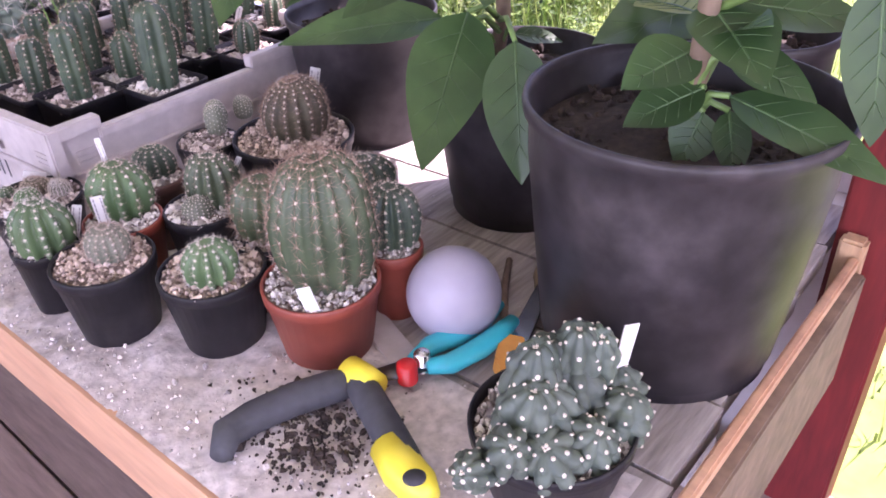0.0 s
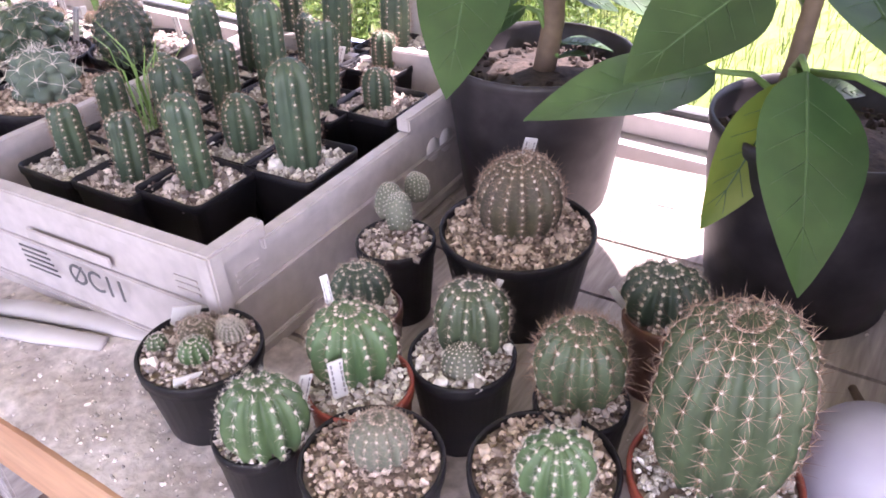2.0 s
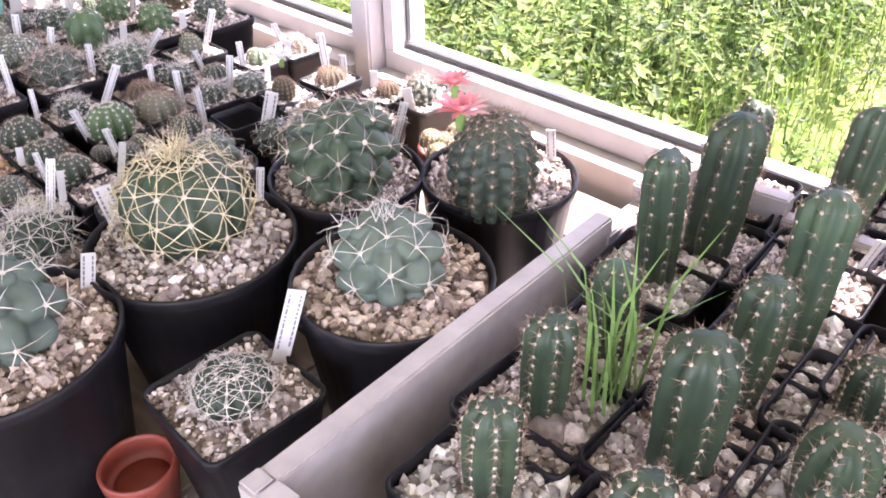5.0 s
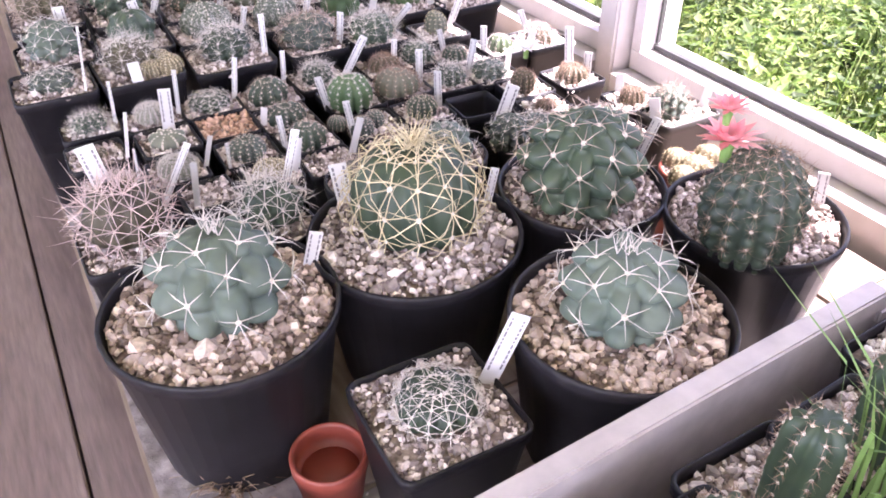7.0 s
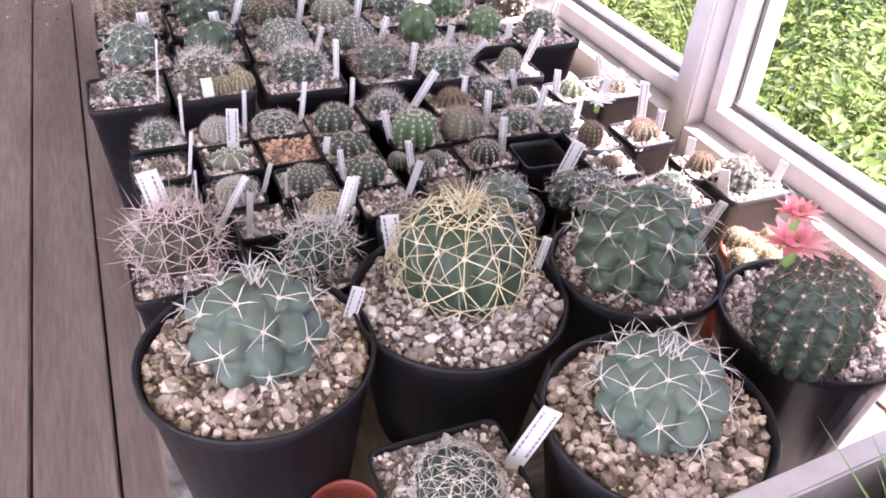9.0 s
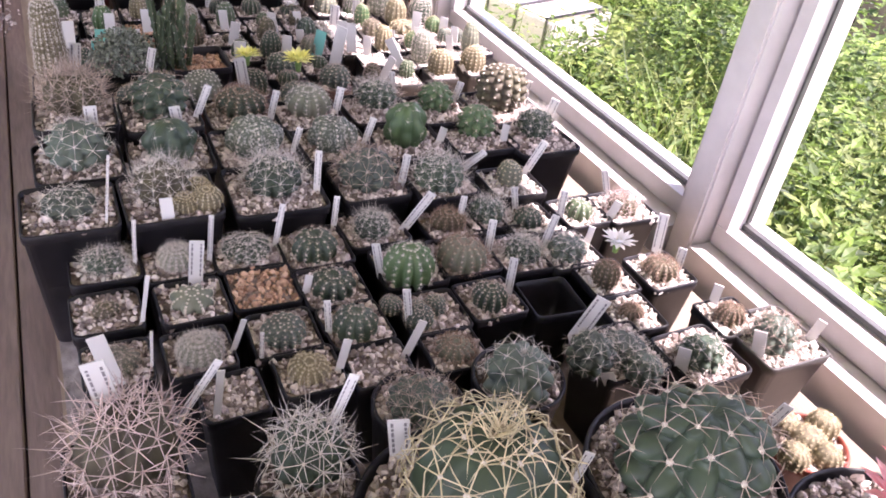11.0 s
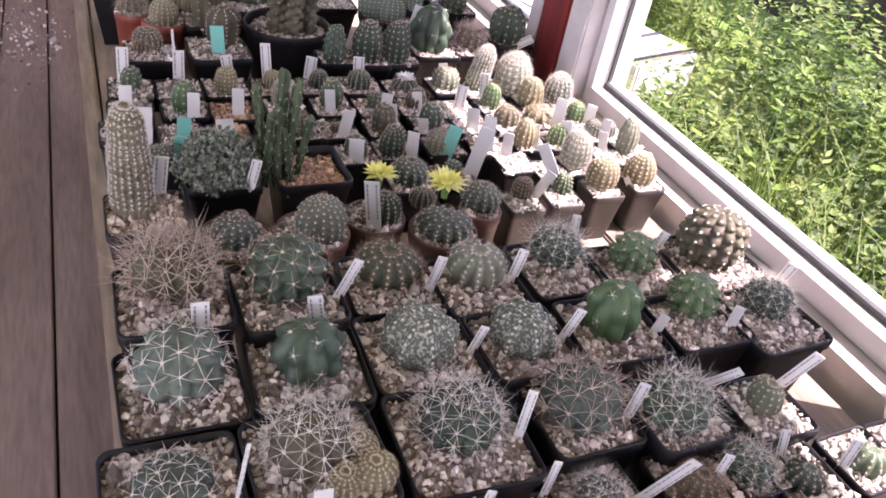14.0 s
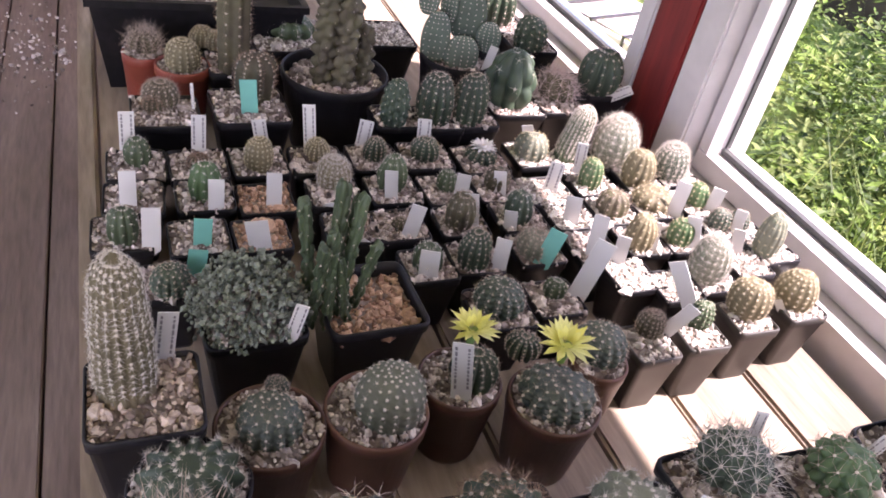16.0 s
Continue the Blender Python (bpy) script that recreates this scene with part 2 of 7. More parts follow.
M_POWDER = material("spilled_pale_grit", (0.47, 0.42, 0.40), 0.95, vary=0.3, scale=260, bump=0.6, island=0.5)


def glass(name):
    m = bpy.data.materials.new(name)
    m.use_nodes = True
    n, l = m.node_tree.nodes, m.node_tree.links
    n.remove(n["Principled BSDF"])
    tr, gl, mx, fr = (n.new("ShaderNodeBsdf" + k) if k in ("Transparent", "Glossy") else n.new("ShaderNode" + k)
                      for k in ("Transparent", "Glossy", "MixShader", "Fresnel"))
    gl.inputs["Roughness"].default_value = 0.03
    fr.inputs["IOR"].default_value = 1.06
    l.new(fr.outputs[0], mx.inputs[0])
    l.new(tr.outputs[0], mx.inputs[1])
    l.new(gl.outputs[0], mx.inputs[2])
    l.new(mx.outputs[0], n["Material Output"].inputs[0])
    return m


M_GLASS = glass("window_glass")


# ---------------------------------------------------------------- mesh helpers
def mesh(name, verts, faces, mats, index=None, smooth=True):
    me = bpy.data.meshes.new(name)
    me.from_pydata([tuple(v) for v in verts], [], [tuple(f) for f in faces])
    for m in mats if isinstance(mats, (list, tuple)) else [mats]:
        me.materials.append(m)
    if index is not None:
        me.polygons.foreach_set("material_index", np.array(index, dtype=np.int32))
    if smooth:
        me.polygons.foreach_set("use_smooth", np.ones(len(me.polygons), dtype=bool))
    me.update()
    return me


def part(name, me, parent, label="", at=None):
    ob = new(name, me)
    ob.parent = parent
    if at is not None:
        ob.matrix_basis = at
    if label:
        ob["label"] = label
    return ob


def thing(name, x, y, z, turn, label, category, group=""):
    ob = new(name)
    ob.empty_display_size = 0.02
    ob.matrix_basis = pose(x, y, z, 0, 0, turn)
    return tagged(ob, label, category, group)


class Build:
    """Collects vertices and faces of one mesh."""

    def __init__(self):
        self.v, self.f, self.i = [], [], []

    def add(self, verts, faces, index=0):
        k = len(self.v)
        self.v.extend(map(tuple, verts))
        self.f.extend(tuple(a + k for a in f) for f in faces)
        self.i.extend([index] * len(faces))
        return self

    def box(self, x0, y0, z0, x1, y1, z1, index=0, bevel=0.0):
        b = min(bevel, abs(x1 - x0) / 3, abs(y1 - y0) / 3, abs(z1 - z0) / 3)
        if b <= 0:
            v = [(x, y, z) for z in (z0, z1) for x, y in ((x0, y0), (x1, y0), (x1, y1), (x0, y1))]
            f = [(3, 2, 1, 0), (4, 5, 6, 7), (0, 1, 5, 4), (1, 2, 6, 5), (2, 3, 7, 6), (3, 0, 4, 7)]
            return self.add(v, f, index)
        bm = bmesh.new()
        bmesh.ops.create_cube(bm, size=1)
        for q in bm.verts:
            q.co = Vector((x0 + (q.co.x + .5) * (x1 - x0), y0 + (q.co.y + .5) * (y1 - y0), z0 + (q.co.z + .5) * (z1 - z0)))
        bmesh.ops.bevel(bm, geom=bm.edges[:], offset=b, segments=2, affect="EDGES")
        bm.verts.index_update()
        out = self.add([q.co for q in bm.verts], [[q.index for q in f.verts] for f in bm.faces], index)
        bm.free()
        return out

    def lathe(self, profile, n=32, index=0, squash=None):
        """profile: (r, z) from the first to the last ring; closed where r is 0."""
        rings = []
        k = len(self.v)
        for r, z in profile:
            if r <= 1e-6:
                rings.append([len(self.v)])
                self.v.append((0, 0, z))
            else:
                rings.append(list(range(len(self.v), len(self.v) + n)))
                self.v.extend((r * math.cos(2 * math.pi * a / n), r * math.sin(2 * math.pi * a / n), z) for a in range(n))
        for a, b in zip(rings, rings[1:]):
            for j in range(n):
                q = (j + 1) % n
                if len(a) == 1 and len(b) == 1:
                    continue
                f = (a[0], b[j], b[q]) if len(a) == 1 else (a[j], a[q], b[0]) if len(b) == 1 else (a[j], a[q], b[q], b[j])
                self.f.append(f)
                self.i.append(index)
        return self

    def loft(self, rings, index=0, cap0=False, cap1=False):
        n = len(rings[0])
        k = len(self.v)
        for r in rings:
            self.v.extend(map(tuple, r))
        for a in range(len(rings) - 1):
            for j in range(n):
                q = (j + 1) % n
                self.f.append((k + a * n + j, k + a * n + q, k + (a + 1) * n + q, k + (a + 1) * n + j))
                self.i.append(index)
        if cap0:
            self.f.append(tuple(k + j for j in range(n - 1, -1, -1)))
            self.i.append(index)
        if cap1:
            self.f.append(tuple(k + (len(rings) - 1) * n + j for j in range(n)))
            self.i.append(index)
        return self

    def tube(self, points, radii, n=8, index=0, flat=1.0):
        pts = [Vector(p) for p in points]
        rings = []
        side = None
        for a, p in enumerate(pts):
            d = (pts[min(a + 1, len(pts) - 1)] - pts[max(a - 1, 0)]).normalized()
            if side is None:
                side = d.cross(Vector((0, 0, 1)) if abs(d.z) < 0.9 else Vector((1, 0, 0))).normalized()
            side = (side - d * side.dot(d)).normalized()
            other = d.cross(side)
            r = radii[a] if isinstance(radii, (list, tuple)) else radii
            rings.append([p + r * (math.cos(2 * math.pi * j / n) * side + flat * math.sin(2 * math.pi * j / n) * other) for j in range(n)])
        return self.loft(rings, index, True, True)

    def stones(self, rng, places, sizes, index=0):
        """Rough rounded grains: uneven twenty-sided bodies, each flattened and turned its own way."""
        g = (1 + 5 ** 0.5) / 2
        base = np.array([(-1, g, 0), (1, g, 0), (-1, -g, 0), (1, -g, 0), (0, -1, g), (0, 1, g), (0, -1, -g), (0, 1, -g), (g, 0, -1), (g, 0, 1), (-g, 0, -1), (-g, 0, 1)], float) * 0.28
        faces = [(0, 11, 5), (0, 5, 1), (0, 1, 7), (0, 7, 10), (0, 10, 11), (1, 5, 9), (5, 11, 4), (11, 10, 2), (10, 7, 6), (7, 1, 8),
                 (3, 9, 4), (3, 4, 2), (3, 2, 6), (3, 6, 8), (3, 8, 9), (4, 9, 5), (2, 4, 11), (6, 2, 10), (8, 6, 7), (9, 8, 1)]
        for p, s in zip(places, sizes):
            v = base * (1 + rng.uniform(-0.38, 0.30, (12, 1))) * s * rng.uniform(0.6, 1.25, 3)
            a, b = rng.uniform(0, 6.28), rng.uniform(-0.8, 0.8)
            ca, sa, cb, sb = math.cos(a), math.sin(a), math.cos(b), math.sin(b)
            v = v @ np.array([[ca, -sa, 0], [sa, ca, 0], [0, 0, 1]]) @ np.array([[1, 0, 0], [0, cb, -sb], [0, sb, cb]])
            self.add(v + p, faces, index)
        return self

    def mesh(self, name, mats, smooth=True):
        return mesh(name, self.v, self.f, mats, self.i, smooth)


def rounded_square(half, z, corner, n=4):
    out = []
    for qx, qy, a0 in ((1, 1, 0), (-1, 1, 90), (-1, -1, 180), (1, -1, 270)):
        for k in range(n):
            a = radians(a0 + 90 * k / (n - 1))
            out.append((qx * (half - corner) + corner * math.cos(a), qy * (half - corner) + corner * math.sin(a), z))
    return out


_pots = {}


def round_pot(radius, height, lip=0.011):
    key = ("round", round(radius, 4), round(height, 4))
    if key not in _pots:
        b = Build()
        r, r0, t = radius, radius * 0.74, 0.0022
        b.lathe([(0, 0.003), (r0 * 0.8, 0.003), (r0 * 0.84, 0), (r0, 0), (r0 + 0.001, 0.003), (r * 0.955, height - lip), (r * 0.985, height - lip + 0.0005),
                 (r, height - 0.0015), (r - 0.0008, height), (r - t, height), (r - t - 0.001, height - 0.002), (r * 0.93, height - lip), (r * 0.86, height * 0.6), (0, height * 0.58)], 36)
        _pots[key] = b.v, b.f
    return _pots[key]


def square_pot(side, height):
    key = ("square", round(side, 4), round(height, 4))
    if key not in _pots:
        b = Build()
        h = side / 2
        c = side * 0.10
        b.loft([rounded_square(h * 0.70, 0, c), rounded_square(h * 0.72, 0.003, c), rounded_square(h * 0.955, height - 0.009, c), rounded_square(h * 0.99, height - 0.0085, c),
                rounded_square(h, height - 0.001, c), rounded_square(h - 0.0006, height, c), rounded_square(h - 0.0018, height, c), rounded_square(h * 0.945, height - 0.009, c),
                rounded_square(h * 0.86, height * 0.55, c)], 0, True, True)
        _pots[key] = b.v, b.f
    return _pots[key]


def gravel_mesh(shape, half, z, seed, stone, grain=0.0038, count=None, soil=None):
    """A layer of grit with single stones on it."""
    rng = np.random.default_rng(seed)
    b = Build()
    if shape == "round":
        b.lathe([(0, z + 0.002), (half * 0.5, z + 0.0012), (half, z - 0.001)], 24)
    else:
        b.loft([rounded_square(half, z, half * 0.2), rounded_square(half * 0.5, z + 0.0015, half * 0.1)], 0, False, True)
    area = (math.pi if shape == "round" else 4.0) * half * half
    n = count if count is not None else int(min(1500, (2.1 if grain > 0.004 else 1.5) * area / (grain * grain)))
    if shape == "round":
        a, r = rng.uniform(0, 6.283, n), half * 0.97 * np.sqrt(rng.uniform(0, 1, n))
        p = np.stack([r * np.cos(a), r * np.sin(a), z + rng.uniform(0, 0.003, n)], 1)
    else:
        p = np.stack([rng.uniform(-half, half, n) * 0.96, rng.uniform(-half, half, n) * 0.96, z + rng.uniform(0, 0.003, n)], 1)
    b.stones(rng, p, grain * rng.lognormal(0, 0.38, n), 1)
    return b.mesh("gravel", [soil or M_GRIT, stone], smooth=False)


# ---------------------------------------------------------------- cacti
def body_point(theta, v, R, H, ribs, depth, tub, amp, column, twist):
    """Place on a ribbed stem: v runs 0 to 1 from the foot to the crown."""
    if column:
        s = v * (H + R * 0.6)
        if s < H - R * 0.9:
            r, z = R * (0.86 + 0.14 * min(1, s / (H * 0.35))) * (1 - (1 - column) * v), s
        else:
            q = (s - (H - R * 0.9)) / (R * 1.5)
            q = min(1.0, q)
            r, z = R * (1 - (1 - column) * v) * math.cos(q * math.pi / 2) ** 0.75 if q < 1 else 0.0, H - R * 0.9 + R * 0.9 * math.sin(q * math.pi / 2)
    else:
        phi = radians(-48 + 138 * v)
        c = max(0.0, math.cos(phi))
        r, z = R * c ** 0.82, H * (math.sin(phi) + 0.743) / 1.743
        if v > 0.93:
            z -= H * 0.06 * (v - 0.93) / 0.07
    th = theta + twist * v
    if tub:
        rib = abs(math.cos(ribs * theta / 2)) ** 0.55
        odd = 0.5 * (int(round(theta * ribs / (2 * math.pi))) % 2)
        knob = abs(math.cos(math.pi * (v * tub - odd))) ** 0.7
        k = 1 - depth * (1 - rib) - amp * (1 - knob) * rib ** 0.4 * min(1.0, 3.0 * (1 - v))
    else:
        k = 1 - depth * (1 - (0.5 + 0.5 * math.cos(ribs * theta)) ** 0.75)
    return Vector((r * k * math.cos(th), r * k * math.sin(th), z))


def spine_set(b, rng, p, nrm, up, n, length, width, spread, central=0, index=0, curve=0.0, bend=0.0):
    """n thin tapered spines from p, leaning out from the normal by spread degrees."""
    side = nrm.cross(up).normalized()
    up = side.cross(nrm).normalized()
    for k in range(n + central):
        mid = k >= n
        a = 2 * math.pi * (k + rng.uniform(-0.25, 0.25)) / max(1, n)
        s = radians((spread if not mid else 18) + rng.uniform(-14, 14))
        out = (math.cos(a) * up + math.sin(a) * side)
        d = (nrm * math.cos(s) + out * math.sin(s)).normalized()
        L = length * rng.uniform(0.7, 1.2) * (1.15 if mid else 1)
        e1 = d.cross(nrm if s > 0.3 else side).normalized() * width
        e2 = d.cross(e1).normalized() * width
        tip = p + d * L - nrm * curve * L * (0.0 if mid else 1.0)
        if curve:
            m = p + d * L * 0.55
            base = [p + e1, p - e1 * 0.5 + e2 * 0.87, p - e1 * 0.5 - e2 * 0.87]
            q = [m + e1 * 0.7, m - e1 * 0.35 + e2 * 0.6, m - e1 * 0.35 - e2 * 0.6]
            b.add(base + q + [tip], [(0, 1, 4, 3), (1, 2, 5, 4), (2, 0, 3, 5), (3, 4, 6), (4, 5, 6), (5, 3, 6)], index)
        else:
            b.add([p + e1, p - e1 * 0.5 + e2 * 0.87, p - e1 * 0.5 - e2 * 0.87, tip], [(0, 1, 3), (1, 2, 3), (2, 0, 3)], index)


def wool_dot(b, p, nrm, size, index):
    side = nrm.orthogonal().normalized() * size
    up = nrm.cross(side)
    rim = [p + side * math.cos(k * math.pi / 3) + up * math.sin(k * math.pi / 3) for k in range(6)]
    b.add(rim + [p + nrm * size * 0.8], [(k, (k + 1) % 6, 6) for k in range(6)], index)


def stem(parent, at, seed, R, H, ribs=12, depth=0.16, tub=0, amp=0.0, column=False, twist=0.0, skin="green", areoles=7, n=7, length=0.008,
         width=0.00035, spread=62, central=1, spine="w", wool=0.0012, curve=0.0, rel=0.0, thick=0.0072, lo=0.12, crown=0, label="", name="cactus_stem"):
    """One ribbed stem with its spines. at: its pose in the thing."""
    rng = np.random.default_rng(seed)
    if rel:
        length, width, wool = rel * R, max(0.00019, thick * R), min(wool, 0.045 * R)
    seg = ((10 if R > 0.03 else 6) if tub else 6) if ribs <= 14 else 4
    na, nv = ribs * seg, 22 if not tub else max(24, min(60, int(tub * (10 if R > 0.03 or column else 6))))
    b = Build()
    rings = [[body_point(2 * math.pi * j / na, i / nv * 0.995, R, H, ribs, depth, tub, amp, column, twist) for j in range(na)] for i in range(nv + 1)]
    shift = Vector((seed * 1.7 % 9, seed * 2.3 % 7, 0))
    rings = [[p * (1 + 0.075 * noise.noise(p * (0.9 / R) + shift)) for p in ring] for ring in rings]
    b.loft(rings, 0, True, True)
    st = part(name, b.mesh(name, SKINS[skin]), parent, label, at)
    s = Build()
    vs = [lo + (0.97 - lo) * (k + 0.5) / areoles for k in range(areoles)] if not tub else [k / tub for k in range(int(tub * lo) + 1, int(tub) + 1) if k / tub < 0.97]
    for k in range(ribs):
        th = 2 * math.pi * k / ribs
        for j, v in enumerate(vs):
            v2 = min(0.985, v + (0.5 / tub if tub and k % 2 else 0.0) + rng.uniform(-0.012, 0.012))
            p = body_point(th, v2, R, H, ribs, depth, tub, amp, column, twist)
            q = body_point(th, min(1, v2 + 0.03), R, H, ribs, depth, tub, amp, column, twist)
            w = body_point(th + 0.08, v2, R, H, ribs, 0, 0, 0, column, twist) - body_point(th - 0.08, v2, R, H, ribs, 0, 0, 0, column, twist)
            up = q - p
            if up.length < 1e-6 or w.length < 1e-6:
                continue
            nrm = w.cross(up).normalized()
            p = p * (1 + 0.075 * noise.noise(p * (0.9 / R) + shift))
            if wool:
                wool_dot(s, p, nrm, wool * rng.uniform(0.8, 1.2), 1)
            if n + central:
                spine_set(s, rng, p, nrm, up.normalized(), n, length * (0.75 if v > 0.85 else 1), width, spread, central, 0, curve)
    for k in range(crown):
        a = rng.uniform(0, 6.28)
        p = Vector((0.22 * R * math.cos(a) * rng.uniform(0, 1), 0.22 * R * math.sin(a) * rng.uniform(0, 1), H * 0.985))
        spine_set(s, rng, p, Vector((0, 0, 1)), Vector((1, 0, 0)), 3, length * 0.9, width, 30, 0, 0)
    if s.v:
        tagged(part("spine_coat", s.mesh("spine_coat", [SPINES[spine], M_WOOL], smooth=False), st), kind="stuff")
    return st


# kind: the stem's settings for one plant of radius R
KINDS = {
    "barrel": dict(ribs=13, depth=0.25, skin="green", areoles=8, n=6, rel=0.24, spine="t", wool=0.0014),
    "bloom": dict(ribs=15, depth=0.22, tub=9, amp=0.12, skin="dark", n=9, rel=0.24, spread=66, spine="b", wool=0.0011, central=1),
    "golden": dict(ribs=16, depth=0.23, skin="green", areoles=11, n=9, rel=0.23, spread=70, spine="b", wool=0.0012, central=1, crown=6),
    "fresh": dict(ribs=12, depth=0.30, skin="lime", areoles=7, n=8, rel=0.20, spine="w", wool=0.0011),
    "darkrib": dict(ribs=13, depth=0.27, skin="dark", areoles=8, n=7, rel=0.20, spine="t", wool=0.0016),
    "brownrib": dict(ribs=12, depth=0.26, skin="dark", areoles=6, n=6, rel=0.24, spine="t", wool=0.0018),
    "redspine": dict(ribs=14, depth=0.21, skin="brown", areoles=7, n=9, rel=0.32, spine="b", wool=0.0012, central=2),
    "gymno": dict(ribs=11, depth=0.26, tub=4, amp=0.28, skin="deep", n=6, rel=0.42, thick=0.0110, spread=62, spine="w", wool=0.0024, curve=0.06, central=0),
    "chin": dict(ribs=12, depth=0.30, tub=4, amp=0.34, skin="dark", n=6, rel=0.36, thick=0.0085, spread=66, spine="t", wool=0.0026, curve=0.10, central=0),
    "gymnopale": dict(ribs=10, depth=0.26, tub=3, amp=0.32, skin="blue", n=6, rel=0.46, thick=0.0105, spread=66, spine="w", wool=0.0032, curve=0.14, central=0, crown=8),
    "gymnotan": dict(ribs=12, depth=0.24, tub=4, amp=0.24, skin="deep", n=8, rel=0.52, thick=0.011, spread=58, spine="t", wool=0.0016, curve=0.18, central=1),
    "melon": dict(ribs=12, depth=0.15, skin="green", areoles=4, n=6, rel=0.66, thick=0.0125, spread=76, spine="y", wool=0.0022, curve=0.30, central=0, crown=16),
    "wild": dict(ribs=12, depth=0.20, skin="brown", areoles=6, n=7, rel=0.86, thick=0.0165, spread=60, spine="t", wool=0.0022, central=1, crown=6),
    "wildpink": dict(ribs=11, depth=0.16, skin="brown", areoles=4, n=7, rel=0.85, thick=0.0150, spread=62, spine="p", wool=0.002, central=1, curve=0.10, crown=5),
    "whitewild": dict(ribs=11, depth=0.20, tub=4, amp=0.2, skin="dark", n=7, rel=0.85, thick=0.0150, spread=66, spine="w", wool=0.002, central=1, curve=0.14, crown=4),
    "darkwild": dict(ribs=12, depth=0.24, tub=5, amp=0.20, skin="dark", n=7, rel=0.68, thick=0.0100, spread=58, spine="w", wool=0.0014, central=1),
    "webbed": dict(ribs=13, depth=0.20, skin="dark", areoles=5, n=6, rel=0.5, thick=0.0115, spread=76, spine="w", wool=0.0012, central=0, curve=0.16),
    "hairy": dict(ribs=15, depth=0.14, skin="grey", areoles=7, n=9, rel=0.30, spread=70, spine="t", wool=0.0012, central=1, crown=4),
    "whitehair": dict(ribs=17, depth=0.08, skin="grey", areoles=8, n=11, rel=0.34, thick=0.0085, spread=70, spine="w", wool=0.0011, central=1, crown=6),
    "yellowhair": dict(ribs=16, depth=0.08, skin="tan", areoles=8, n=8, rel=0.18, spread=72, spine="y", wool=0.001, central=1),
    "astro": dict(ribs=8, depth=0.22, skin="fleck", areoles=8, n=0, central=0, wool=0.0012),
    "astrogreen": dict(ribs=8, depth=0.30, tub=2.5, amp=0.20, skin="dark", n=5, rel=0.26, spread=70, spine="w", wool=0.0018, central=0, curve=0.2),
    "dotted": dict(ribs=18, depth=0.07, tub=9, amp=0.07, skin="grey", n=5, rel=0.12, spine="w", wool=0.0013, central=0),
    "knobbly": dict(ribs=13, depth=0.20, tub=7, amp=0.18, skin="brown", n=2, rel=0.12, spine="t", wool=0.0022, central=0),
    "mammil": dict(ribs=14, depth=0.15, tub=7, amp=0.13, skin="deep", n=6, rel=0.24, spine="t", wool=0.0014, central=0),
    "seedling": dict(ribs=10, depth=0.22, skin="green", areoles=5, n=5, rel=0.26, spine="w", wool=0.001),
    "seedtan": dict(ribs=13, depth=0.10, skin="tan", areoles=6, n=6, rel=0.20, spine="y", wool=0.001),
    "seedbrown": dict(ribs=11, depth=0.14, skin="brown", areoles=5, n=6, rel=0.30, spine="t", wool=0.0012),
    "column": dict(ribs=8, depth=0.26, skin="column", areoles=10, n=5, length=0.0058, width=0.00028, spread=58, spine="b", wool=0.0011, column=True, central=1),
    "columntan": dict(ribs=19, depth=0.14, skin="tan", areoles=19, n=6, length=0.0045, width=0.00025, spread=66, spine="w", wool=0.0010, column=0.60, central=0),
}


def label_mesh(w, h, bars, green=False, seed=0):
    """A slim plant label, pointed at its foot, with bars of writing on both faces."""
    b = Build()
    t = 0.0005
    rng = np.random.default_rng(seed)
    out = [(-w / 2, 0), (0, -0.007), (w / 2, 0), (w / 2, h), (-w / 2, h)]
    k = len(out)
    b.add([(x, -t, z) for x, z in out] + [(x, t, z) for x, z in out], [tuple(range(k)), tuple(range(2 * k - 1, k - 1, -1))] + [(j, j + k, (j + 1) % k + k, (j + 1) % k) for j in range(k)], 0)
    for side in (-1, 1) if bars else ():
        for row in range(bars):
            x = -w * 0.3 + row * w * 0.6 / max(1, bars - 1) if bars > 1 else 0
            z = h * 0.94
            while z > h * 0.25:
                d = rng.uniform(0.0015, 0.0045)
                y = side * (t + 0.0002)
                b.add([(x - w * 0.06, y, z), (x + w * 0.06, y, z), (x + w * 0.06, y, z - d), (x - w * 0.06, y, z - d)], [(0, 1, 2, 3)], 1)
                z -= d + 0.0010
    return b.mesh("plant_label", [M_LABEL_GREEN if green else M_LABEL, M_INK], smooth=False)


